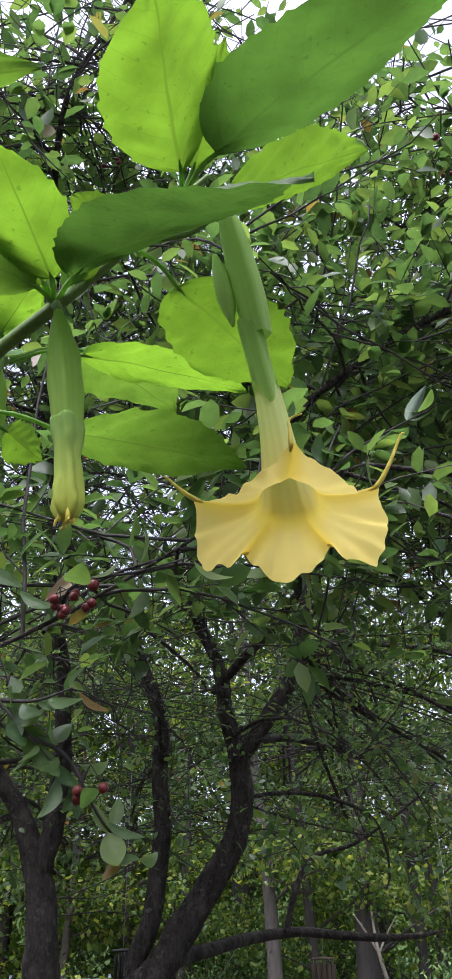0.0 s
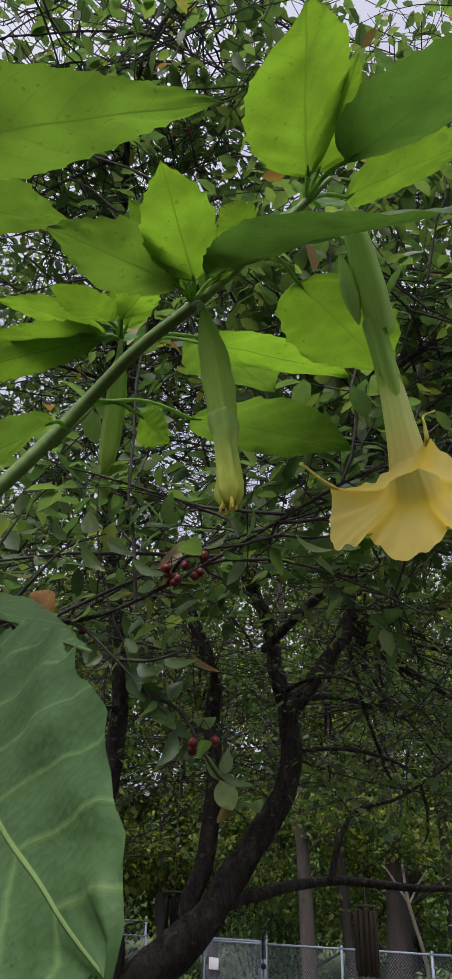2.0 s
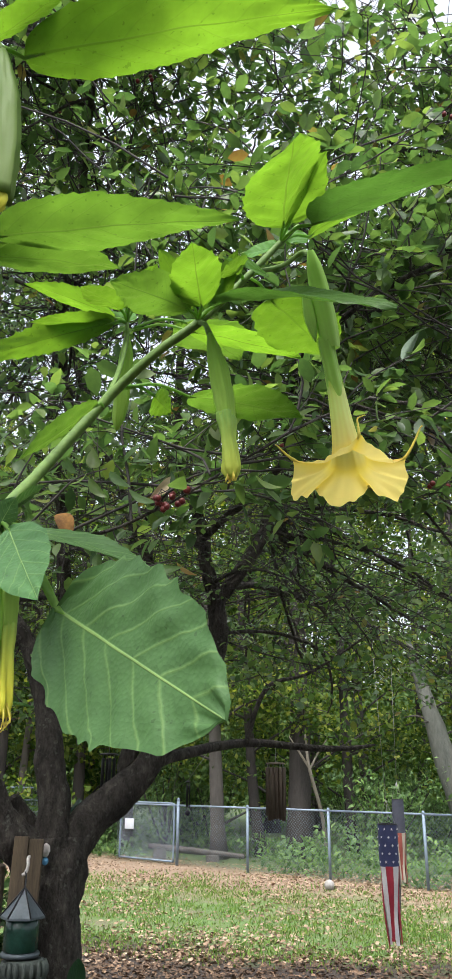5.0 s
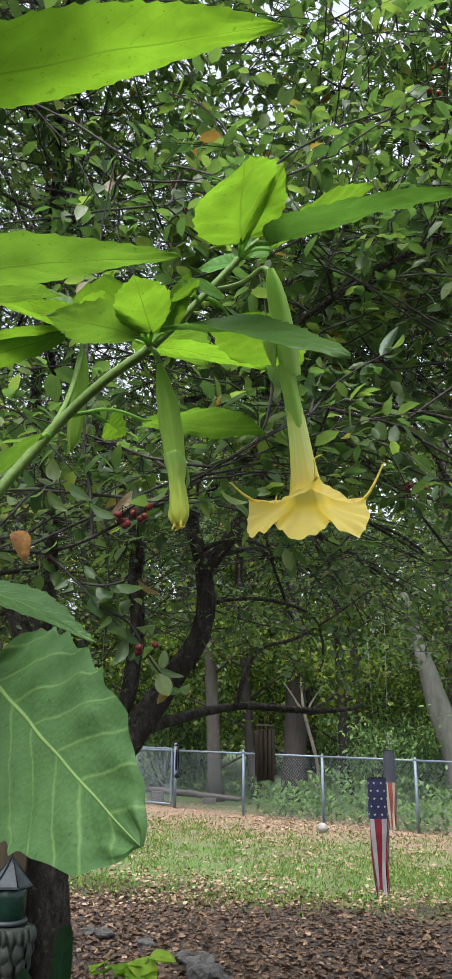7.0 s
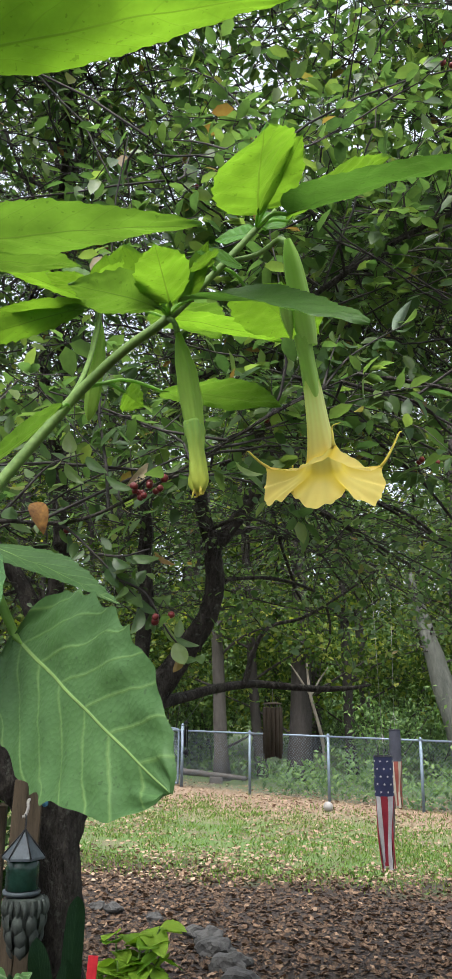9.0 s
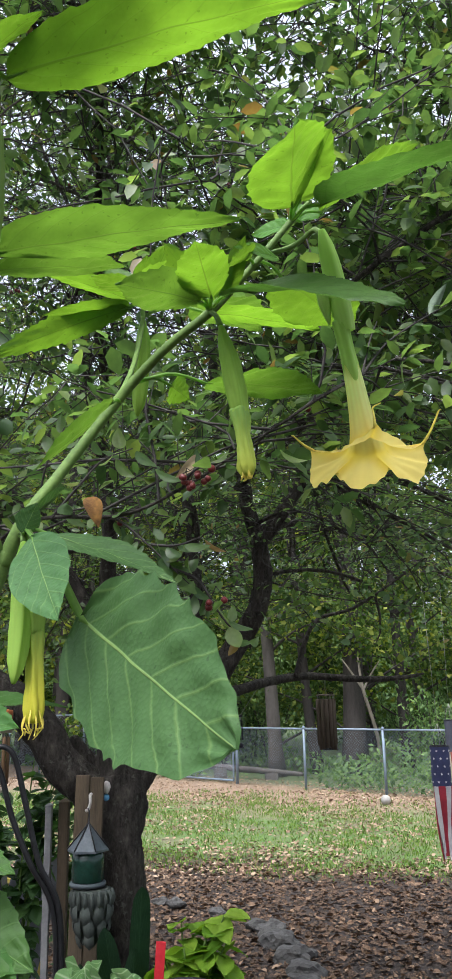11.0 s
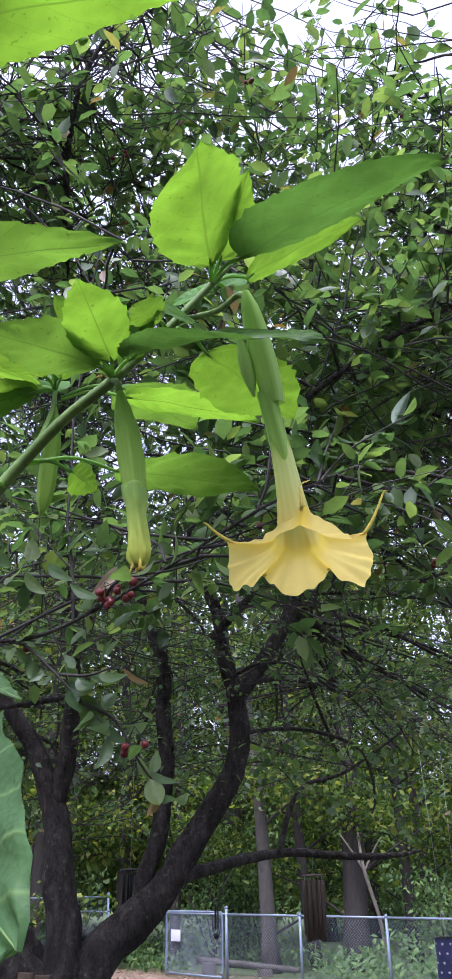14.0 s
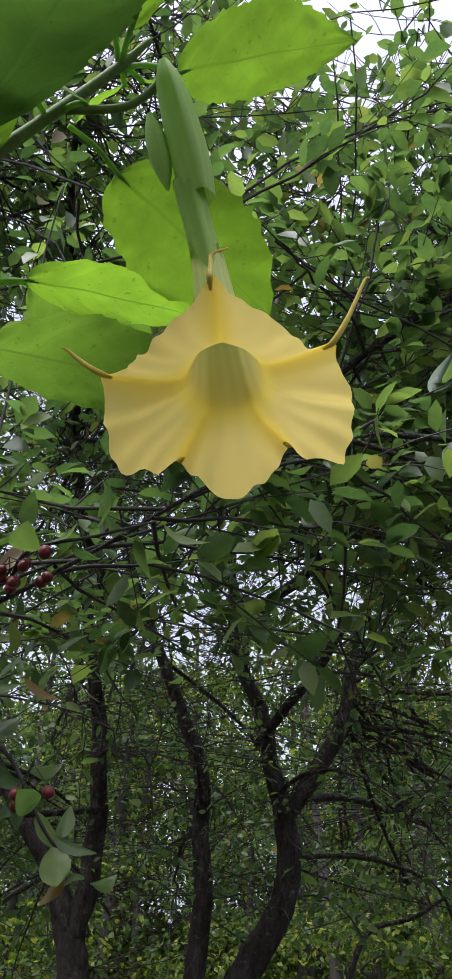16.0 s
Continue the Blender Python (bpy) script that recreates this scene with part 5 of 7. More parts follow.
blade((0.225, 0.69, 2.345), (0.255, 0.727, 2.338), (0.362, 0.888, 2.347), (0.8, -0.54, 0.12), 0.112, teeth=0.065, bend=0.05, fold=0.06, seed=5.0, full=0.8)
blade((0.225, 0.675, 2.34), (0.245, 0.668, 2.335), (0.19, 0.63, 2.33), (0.2, 0.5, 0.6), 0.03, teeth=0.0, seed=5.5)
# leaves at the first bud
blade(N1, (0.18, 0.655, 2.281), (0.349, 0.482, 2.174), (0.62, 0.55, 0.42), 0.1, DEEP_LEAF, teeth=0.02, bend=0.2, seed=6.0)
blade(N1, (0.163, 0.655, 2.278), (0.150, 0.528, 2.276), (0.8, 0.05, 0.25), 0.062, teeth=0.01, bend=0.12, seed=7.0)
blade(N1, (0.155, 0.662, 2.28), (0.112, 0.60, 2.318), (0.5, -0.3, 0.3), 0.04, teeth=0.01, bend=0.1, seed=7.7)
blade(N1, (0.15, 0.66, 2.275), (0.064, 0.557, 2.244), (0.45, -0.5, 0.35), 0.062, MID_LEAF, teeth=0.02, bend=0.18, seed=8.0)
blade(N1, (0.175, 0.675, 2.285), (0.205, 0.63, 2.345), (0.6, 0.2, -0.2), 0.028, teeth=0.0, seed=10.5)
blade(N1, (0.168, 0.675, 2.285), (0.192, 0.645, 2.33), (0.5, 0.2, -0.3), 0.02, teeth=0.0, seed=10.8)
blade((0.215, 0.675, 2.33), (0.21, 0.66, 2.33), (0.19, 0.585, 2.29), (0.6, 0, 0.5), 0.04, teeth=0.01, seed=11.0)
# the leaf behind, on a long stalk, and the one under the branch
blade((0.062, 0.735, 2.205), (0.15, 0.79, 2.226), (0.316, 0.882, 2.244), (-0.4, 0.9, 0.0), 0.108, MID_LEAF, teeth=0.03, bend=0.08, fold=0.06, seed=12.0)
blade((0.045, 0.735, 2.18), (0.04, 0.71, 2.172), (-0.035, 0.635, 2.065), (0.4, -0.5, 0.4), 0.055, MID_LEAF, teeth=0.03, bend=-0.05, seed=13.0)
blade((0.07, 0.735, 2.21), (0.105, 0.77, 2.215), (0.126, 0.822, 2.215), (0.3, -0.3, 0.6), 0.04, teeth=0.02, seed=13.5)
# the side shoot with the small bud
S0 = (0.056, 0.865, 2.38)
blade(S0, (0.04, 0.84, 2.365), (-0.15, 0.80, 2.272), (0.3, -0.35, 0.55), 0.046, teeth=0.05, bend=0.2, seed=14.0)
blade(S0, (0.04, 0.86, 2.385), (-0.098, 0.855, 2.436), (0.1, 0.9, -0.2), 0.048, teeth=0.03, bend=0.15, seed=15.0)
blade(S0, (0.05, 0.84, 2.385), (0.0, 0.76, 2.37), (0.8, -0.5, 0.0), 0.055, teeth=0.02, bend=0.12, seed=16.0)
blade(S0, (0.062, 0.86, 2.395), (0.10, 0.82, 2.455), (0.5, 0.4, 0.0), 0.045, teeth=0.01, seed=17.0)
blade(S0, (0.05, 0.88, 2.39), (0.03, 0.93, 2.44), (0.6, 0.2, 0.1), 0.05, teeth=0.01, seed=18.0)
blade(S0, (0.055, 0.85, 2.395), (0.07, 0.80, 2.425), (0.6, 0.1, 0.3), 0.03, teeth=0.0, seed=18.4)
blade(S0, (0.04, 0.85, 2.37), (-0.07, 0.79, 2.33), (0.4, -0.8, 0.0), 0.05, teeth=0.03, seed=18.8)
blade(S0, (0.06, 0.84, 2.39), (0.115, 0.77, 2.40), (0.6, 0.5, 0.0), 0.045, teeth=0.02, seed=18.9)
blade(S0, (0.05, 0.87, 2.40), (-0.01, 0.90, 2.47), (0.5, 0.4, 0.4), 0.042, teeth=0.02, seed=19.3)
blade((0.066, 0.863, 2.366), (0.15, 0.832, 2.35), (0.318, 0.895, 2.35), (-0.35, 0.93, 0.1), 0.078, teeth=0.062, fold=0.1, bend=0.06, seed=10.0)
blade((0.066, 0.863, 2.37), (0.14, 0.868, 2.388), (0.232, 1.0, 2.40), (0.82, -0.56, 0.0), 0.112, MID_LEAF, teeth=0.062, fold=0.06, bend=0.05, seed=10.2)
# long leaves from the near shoot
blade(NL, (-0.045, 0.49, 2.243), (0.196, 0.472, 2.262), (0.05, 0.8, 0.0), 0.086, MID_LEAF, teeth=0.02, bend=0.08, wide_at=0.38, seed=19.0)
blade(NL, (-0.06, 0.515, 2.24), (0.07, 0.60, 2.29), (-0.5, 0.75, 0.0), 0.08, MID_LEAF, teeth=0.02, bend=0.06, seed=20.0)
blade(NL, (-0.075, 0.50, 2.25), (-0.01, 0.56, 2.315), (-0.3, 0.5, 0.3), 0.04, teeth=0.01, seed=20.5)
# top of the upright stem
blade((-0.035, 0.345, 2.33), (0.005, 0.345, 2.318), (0.276, 0.36, 2.412), (0.02, 0.8, 0.0), 0.088, teeth=0.03, bend=0.08, wide_at=0.36, seed=21.0)
blade((-0.035, 0.345, 2.375), (-0.012, 0.33, 2.39), (0.118, 0.285, 2.432), (0.1, 0.6, 0.1), 0.1, teeth=0.02, bend=0.1, seed=22.0)
blade((-0.04, 0.35, 2.32), (-0.02, 0.335, 2.322), (0.045, 0.298, 2.337), (0.2, 0.55, 0.35), 0.045, teeth=0.01, seed=23.0)
blade((-0.04, 0.36, 2.38), (-0.05, 0.39, 2.40), (-0.10, 0.50, 2.36), (0.5, 0.2, 0.4), 0.07, teeth=0.02, seed=23.5)
blade((-0.075, 0.50, 2.17), (-0.09, 0.50, 2.19), (-0.075, 0.44, 2.30), (0.5, 0.3, 0), 0.05, teeth=0.02, seed=23.8)
# the big mature leaf and its neighbours
blade(NB, (0.028, 0.602, 1.90), (0.181, 0.39, 1.784), (0.009, 0.05, 0.154), 0.153, BIG_LEAF, 0.062, 0.06, 0.05, 0.42, 0.03, 24.0, 0.0046, 0.6)
blade(NB, (-0.035, 0.64, 1.992), (0.027, 0.505, 1.888), (0.6, 0.05, 0.55), 0.068, BIG_LEAF, 0.0, 0.1, 0.1, 0.45, seed=25.0)
blade(NB, (-0.02, 0.66, 1.998), (0.128, 0.565, 1.928), (0.25, 0.5, 0.25), 0.055, BIG_LEAF, 0.02, 0.12, 0.15, seed=26.0)
blade(NB, (-0.05, 0.66, 2.0), (-0.035, 0.66, 2.035), (0.5, 0.4, 0), 0.03, BIG_LEAF, 0.0, seed=26.5)
blade((-0.06, 0.69, 2.02), (-0.045, 0.69, 2.03), (-0.015, 0.71, 2.065), (0.4, -0.3, 0.5), 0.03, BIG_LEAF, 0.0, seed=26.8)
# lower leaves beside the thick stem
blade((-0.14, 0.675, 1.83), (-0.115, 0.62, 1.81), (-0.016, 0.55, 1.797), (0.05, 0.4, 0.5), 0.05, LOW_LEAF, 0.02, 0.1, seed=27.0)
blade((-0.15, 0.67, 1.8), (-0.12, 0.66, 1.82), (0.0, 0.68, 1.815), (0, 0.6, 0.15), 0.05, LOW_LEAF, 0.02, 0.1, seed=27.5)
blade((-0.165, 0.67, 1.72), (-0.12, 0.60, 1.70), (-0.014, 0.55, 1.675), (0.1, 0.5, 0.25), 0.05, LOW_LEAF, 0.02, 0.12, seed=28.0)
blade((-0.165, 0.67, 1.72), (-0.10, 0.60, 1.745), (-0.04, 0.55, 1.68), (0.6, 0.3, 0.5), 0.028, LOW_LEAF, 0.01, 0.1, seed=28.5)
blade((-0.17, 0.67, 1.66), (-0.11, 0.60, 1.645), (0.006, 0.545, 1.60), (0.1, 0.35, 0.5), 0.08, LOW_LEAF, 0.03, 0.12, seed=29.0)
blade((-0.17, 0.67, 1.62), (-0.10, 0.58, 1.61), (0.008, 0.52, 1.56), (0.1, 0.4, 0.5), 0.08, LOW_LEAF, 0.03, 0.12, seed=30.0)


def bud(top, bottom, hook, r=0.0125, open_from=None, name="flower_bud", long=1.0, mat=None):
    """A hanging five-ribbed bud; open_from: how far down the folded corolla leaves the calyx."""
    top, bottom = Vector(top), Vector(bottom)
    holder = None
    end = 1.0 if open_from is None else open_from
    n = 26
    axis = bottom - top
    bow = Vector((0.02, -0.01, 0)) * axis.length
    at = lambda s: top + axis * s + bow * 4 * s * (1 - s)
    line = [at(end * i / (n - 1)) for i in range(n)]
    prof = lerp_list([0.28, 0.6, 0.85, 1.0, 1.02, 1.0, 0.93, 0.82], n) if open_from else lerp_list([0.28, 0.68, 0.92, 1.0, 1.0, 1.0, 0.97, 0.92, 0.78, 0.2], n)
    v, f = tube_data(line, [r * p for p in prof], 40, lambda s, a: 1 + (0.012 if r > 0.012 else 0.035) * math.cos(10 * a + 3 * s + 2 * noise.noise((s * 5, 0, r * 50))) + (0.05 if r > 0.012 else 0.12) * math.cos(5 * a + 1.2 * s) * min(1, 3 * s) + 0.11 * noise.noise((2 * math.cos(a), 2 * math.sin(a), s * 9 + r * 99)) + 0.04 * noise.noise((4 * math.cos(a), 4 * math.sin(a), s * 22)))
    uvs = [(i / (n - 1), k / 40) for i in range(n) for k in range(40)]
    holder = part(name, mesh_of(name, v, f, [mat or BUD], uvs=uvs), PLANT, "long green ribbed hanging bud" if open_from is None else "long green bud with its yellow corolla still folded")
    part("bud_stalk", mesh_of("bud_stalk", *tube_data(smooth_line([hook, Vector(hook).lerp(top, 0.6) + Vector((0, 0, 0.006)), top + axis * 0.01], 12), lerp_list([0.0032, 0.003, 0.004], 12), 8), [PLANT_STEM]), holder)
    if open_from:
        line = [at(open_from - 0.08 + (1.0 - open_from + 0.08) * i / (n - 1)) for i in range(n)]
        prof = lerp_list([0.8, 0.82, 0.75, 0.66, 0.6, 0.6, 0.66, 0.72, 0.7, 0.42] if 0.2 < long < 0.9 else [0.84, 0.86, 0.82, 0.78, 0.74, 0.72, 0.76, 0.84, 0.86, 0.6] if long > 0.9 else [0.8, 0.82, 0.78, 0.74, 0.7, 0.7, 0.74, 0.66, 0.4, 0.1], n)
        thin = 0.75 if long < 0.2 else 1.2 if long < 0.9 else 1.0
        v, f = tube_data(line, [r * p * thin for p in prof], 50, lambda s, a: 1 + (0.08 + 0.16 * s) * math.cos(5 * a + 3.0 * s * s) + 0.16 * noise.noise((2 * math.cos(a), 2 * math.sin(a), s * 7 + r * 300)) + 0.06 * noise.noise((5 * math.cos(a), 5 * math.sin(a), s * 11)))
        uvs = [(i / (n - 1), k / 50) for i in range(n) for k in range(50)]
        cor = part("folded_corolla", mesh_of("folded_corolla", v, f, [GREEN_TWIST if 0.2 < long < 0.9 else TWIST], uvs=uvs), holder, "crumpled yellow-green folded petals")
        for k in range(9 if long > 0.9 else 4 if long > 0.2 else 0):
            a = 2 * math.pi * k / (9 if long > 0.9 else 4) + 0.4
            o = Vector((math.cos(a), math.sin(a), 0))
            if long < 0.9:
                o = o * 0.6
            curl = [bottom + o * r * 0.55 + Vector((0, 0, 0.012)), bottom + o * r * (0.55 + 0.4 * long), bottom + o * r * (0.4 + 0.35 * long + 0.15 * (k % 3)) - Vector((0, 0, 0.005 * long)), bottom + o * r * (0.35 + 0.3 * (k % 3)) - Vector((0, 0, (0.006 + 0.004 * (k % 2)) * long)), bottom + o * r * (0.5 + 0.5 * (k % 2)) - Vector((0.002 * (k % 3), 0, (0.008 + 0.004 * (k % 3)) * long))]
            part("tendril", mesh_of("tendril", *tube_data(smooth_line(curl, 14), lerp_list([0.0018, 0.0016, 0.0008] if long < 0.9 else [0.0011, 0.0009, 0.0006], 14), 6), [TENDRIL]), cor)
    return holder


bud((0.173, 0.648, 2.238), (0.199, 0.636, 2.054), N1, 0.0108, 0.66, long=0.4)
bud((0.058, 0.858, 2.355), (0.047, 0.888, 2.217), S0, 0.0105)
bud((-0.05, 0.665, 1.992), (-0.037, 0.60, 1.838), NB, 0.0108)
bud((-0.038, 0.655, 1.995), (-0.02, 0.615, 1.80), NB, 0.0108, 0.56)
bud((-0.005, 0.318, 2.295), (0.02, 0.268, 2.10), (-0.035, 0.345, 2.335), 0.0114, 0.93, long=0.1, mat=DULL_BUD)


def trumpet():
    """The open flower: calyx, long flaring corolla with five lobes, a tendril on each."""
    top, mouth = Vector((0.298, 0.662, 2.369)), Vector((0.342, 0.722, 2.108))
    ax = (mouth - top).normalized()
    ln = (mouth - top).length
    ex = Vector((1, 0, 0))
    ex = (ex - ax * ex.dot(ax)).normalized()
    ey = ax.cross(ex)
    if ey.y < 0:
        ey = -ey

    def body(name, s0, s1, prof, mat, parent, label="", sides=40, ribs=0.06, bow=0.012, teeth=0.0):
        n = 24
        verts, faces, uvs = [], [], []
        pr = lerp_list(prof, n)
        for i in range(n):
            s = s0 + (s1 - s0) * i / (n - 1)
            c = top + ax * (ln * s) + ex * bow * 4 * (s - s0) * 0.3
            for k in range(sides):
                a = 2 * math.pi * k / sides
                q = pr[i] * (1 + ribs * math.cos(5 * a) + 0.03 * noise.noise((math.cos(a), math.sin(a), s * 9)))
                fringe = teeth * (i / (n - 1)) ** 5 * (2 * abs(math.cos(1.5 * a + 2.2)) ** 1.5 - 1)
                verts.append(c + ax * fringe + q * (math.cos(a) * ex + math.sin(a) * ey))
                uvs.append((i / (n - 1), k / sides))
        for i in range(n - 1):
            for k in range(sides):
                a, b = i * sides + k, i * sides + (k + 1) % sides
                faces.append((a, b, b + sides, a + sides))
        return part(name, mesh_of(name, verts, faces, [mat], uvs=uvs), parent, label)

    flower = body("flower", 0.0, 0.47, [0.004, 0.0092, 0.0112, 0.0122, 0.0128, 0.0130, 0.0122, 0.0098], CALYX, PLANT, "open yellow trumpet flower hanging from a long green calyx")
    part("flower_stalk", mesh_of("flower_stalk", *tube_data(smooth_line([(0.225, 0.678, 2.345), (0.265, 0.69, 2.365), (0.29, 0.684, 2.382), top + ax * 0.006], 16), lerp_list([0.0034, 0.0032, 0.0042], 16), 8), [PLANT_STEM]), flower)
    body("inner_calyx", 0.42, 0.66, [0.0092, 0.0092, 0.009, 0.0088, 0.009, 0.0094, 0.0096], CALYX, flower, "pale green pointed calyx end", ribs=0.11, teeth=0.011)
    body("spent_sheath", 0.08, 0.33, [0.002, 0.0055, 0.0075, 0.0075, 0.005, 0.001], CALYX, flower, "narrow green sheath beside the calyx", sides=16).matrix_basis = Matrix.Translation((-0.0115, 0.004, -0.03))
    # corolla: a slender tube that opens into a nearly level star, one tip turned up towards each vein
    sides, tube_rows, flare_rows = 150, 16, 26
    hub = Vector((0.343, 0.711, 0))
    # the rim by its bearing (degrees), reach and height: five turned-up tips and the drooping panels between them
    rim = [(0, 0.0705, 2.0830), (26, 0.0720, 2.0690), (40, 0.0600, 2.0770), (51, 0.0520, 2.0880), (66, 0.0610, 2.0800), (92, 0.0720, 2.0730), (112, 0.0620, 2.0800), (123, 0.0570, 2.0860),
           (138, 0.0630, 2.0740), (156, 0.0700, 2.0660), (176, 0.0680, 2.0800), (194, 0.0660, 2.0960), (210, 0.0570, 2.0930), (228, 0.0570, 2.0900), (252, 0.0600, 2.0980), (270, 0.0690, 2.1060),
           (288, 0.0620, 2.1010), (306, 0.0610, 2.0930), (318, 0.0590, 2.0920), (332, 0.0650, 2.0960)]
    lobes = [radians(a) for a in (270, 332, 51, 123, 194)]

    def around(a, which):
        d = math.degrees(a) % 360
        for (a0, *u), (a1, *w) in zip(rim, rim[1:] + [(360,) + rim[0][1:]]):
            if a0 <= d <= a1:
                f = (d - a0) / (a1 - a0)
                f = f * f * (3 - 2 * f)
                return u[which] * (1 - f) + w[which] * f
        return rim[0][1 + which]

    verts, faces, uvs = [], [], []
    n = tube_rows + flare_rows
    for i in range(n):
        for k in range(sides):
            a = 2 * math.pi * k / sides
            gap = min(abs((a - b + math.pi) % (2 * math.pi) - math.pi) for b in lobes)
            seam = math.exp(-(gap / 0.16) ** 2)
            if i < tube_rows:
                s = i / (tube_rows - 1)
                z = 2.216 - 0.107 * s + 0.011 * max(0.0, math.cos(a - lobes[0])) * s ** 3
                c = Vector((0.3275, 0.7035, 0)).lerp(hub, s ** 0.8)
                q = (0.0098 + 0.006 * s + 0.0042 * s ** 4) * (1 + 0.05 * math.cos(5 * a) * (1 - s) + 0.07 * (seam - 0.4) * s)
            else:
                f = (i - tube_rows + 1) / flare_rows
                tip, high = around(a, 0), around(a, 1)
                tip += 0.0045 * math.exp(-(gap / 0.07) ** 2)
                high += 0.0035 * math.exp(-(gap / 0.06) ** 2)
                puff = 1 - seam
                g = 1 - f
                r2, z2 = 0.040 + 0.004 * puff, 2.096 - 0.006 * puff
                q = g ** 3 * 0.0200 * (1 + 0.07 * (seam - 0.4)) + 3 * g * g * f * (0.0215 + 0.003 * puff) + 3 * g * f * f * r2 + f ** 3 * tip
                lift = 0.011 * max(0.0, math.cos(a - lobes[0]))
                z = g ** 3 * (2.109 + lift) + 3 * g * g * f * (2.0955 - 0.004 * puff + lift) + 3 * g * f * f * (z2 + 0.6 * lift) + f ** 3 * high
                z += f ** 3 * (0.0016 * math.sin(23 * a + 1.0) + 0.0012 * noise.noise((a * 5, f * 3, 2.0)) * 2) * puff
                q *= 1 + f ** 4 * (0.02 * noise.noise((math.cos(a) * 6, math.sin(a) * 6, 5.0)) + 0.012 * math.sin(31 * a)) * puff
                c = hub
            verts.append(c + Vector((q * math.cos(a), q * math.sin(a), z)))
            uvs.append((0.45 * i / (tube_rows - 1) if i < tube_rows else 0.45 + 0.55 * f, a / (2 * math.pi)))
    for i in range(n - 1):
        for k in range(sides):
            a, b = i * sides + k, i * sides + (k + 1) % sides
            faces.append((a, b, b + sides, a + sides))
    cor = part("corolla", mesh_of("corolla", verts, faces, [COROLLA], uvs=uvs), flower, "flaring pale yellow five-lobed trumpet")
    # a tendril curls up from each tip: bearing, reach outwards, rise
    for b, out, rise in zip(lobes, (-0.004, 0.020, -0.004, -0.006, 0.020), (0.022, 0.035, 0.022, 0.03, 0.015)):
        k = round(b / (2 * math.pi) * sides) % sides
        p = verts[(n - 1) * sides + k]
        o = Vector((math.cos(b), math.sin(b), 0))
        upz = Vector((0, 0, 1))
        curl = [p - o * 0.007 - upz * 0.002, p - o * 0.001, p + o * out * 0.3 + upz * rise * 0.25, p + o * out * 0.65 + upz * rise * 0.6, p + o * out + upz * rise, p + o * out * 1.15 + upz * (rise + 0.001) + (Vector((0.009, 0, 0.004)) if out == -0.004 else Vector((0, 0, 0)))]
        part("tendril", mesh_of("tendril", *tube_data(smooth_line(curl, 22), lerp_list([0.0008, 0.0019, 0.0016, 0.0012, 0.0009, 0.0006], 22), 8), [TENDRIL]), cor)


trumpet()

twine = thing("green_twine", (-0.1, 0.66, 1.92), "bright green twisted plant tie round the thick stem", "twine")
tl = smooth_line([(-0.135, 0.655, 1.965), (-0.113, 0.655, 1.956), (-0.098, 0.655, 1.939), (-0.078, 0.655, 1.929), (-0.076, 0.655, 1.905), (-0.086, 0.655, 1.873)], 60)
tl = [p + Vector((0.0022 * math.sin(i * 1.5), 0.0022 * math.cos(i * 1.5), 0)) for i, p in enumerate(tl)]
part("cord", mesh_of("cord", *tube_data(tl, [0.0012] * 60, 6), [GREEN_TWINE]), twine)

# ---- things in the yard ----


def build_board():
    b = thing("leaning_board", (-0.5, 3.3, 0), "weathered brown wooden board standing against the crabapple trunk", "board")
    t = Matrix.Rotation(radians(1.0), 4, "Y") @ Matrix.Rotation(radians(-3), 4, "X")
    part("board", mesh_of("board", *box_data(-0.482, 3.28, 0.76, 0.057, 0.03, 1.54, 0.004, t), [PLANK], False), b)
    part("board", mesh_of("board", *box_data(-0.425, 3.285, 0.755, 0.056, 0.026, 1.53, 0.004, t), [PLANK], False), b)
    part("hook", mesh_of("hook", *tube_data(smooth_line([(-0.425, 3.26, 1.46), (-0.425, 3.235, 1.455), (-0.422, 3.225, 1.43), (-0.43, 3.225, 1.405), (-0.44, 3.235, 1.4)], 20), [0.006] * 20, 8), [PINK_SHELL]), b, "small white hook")


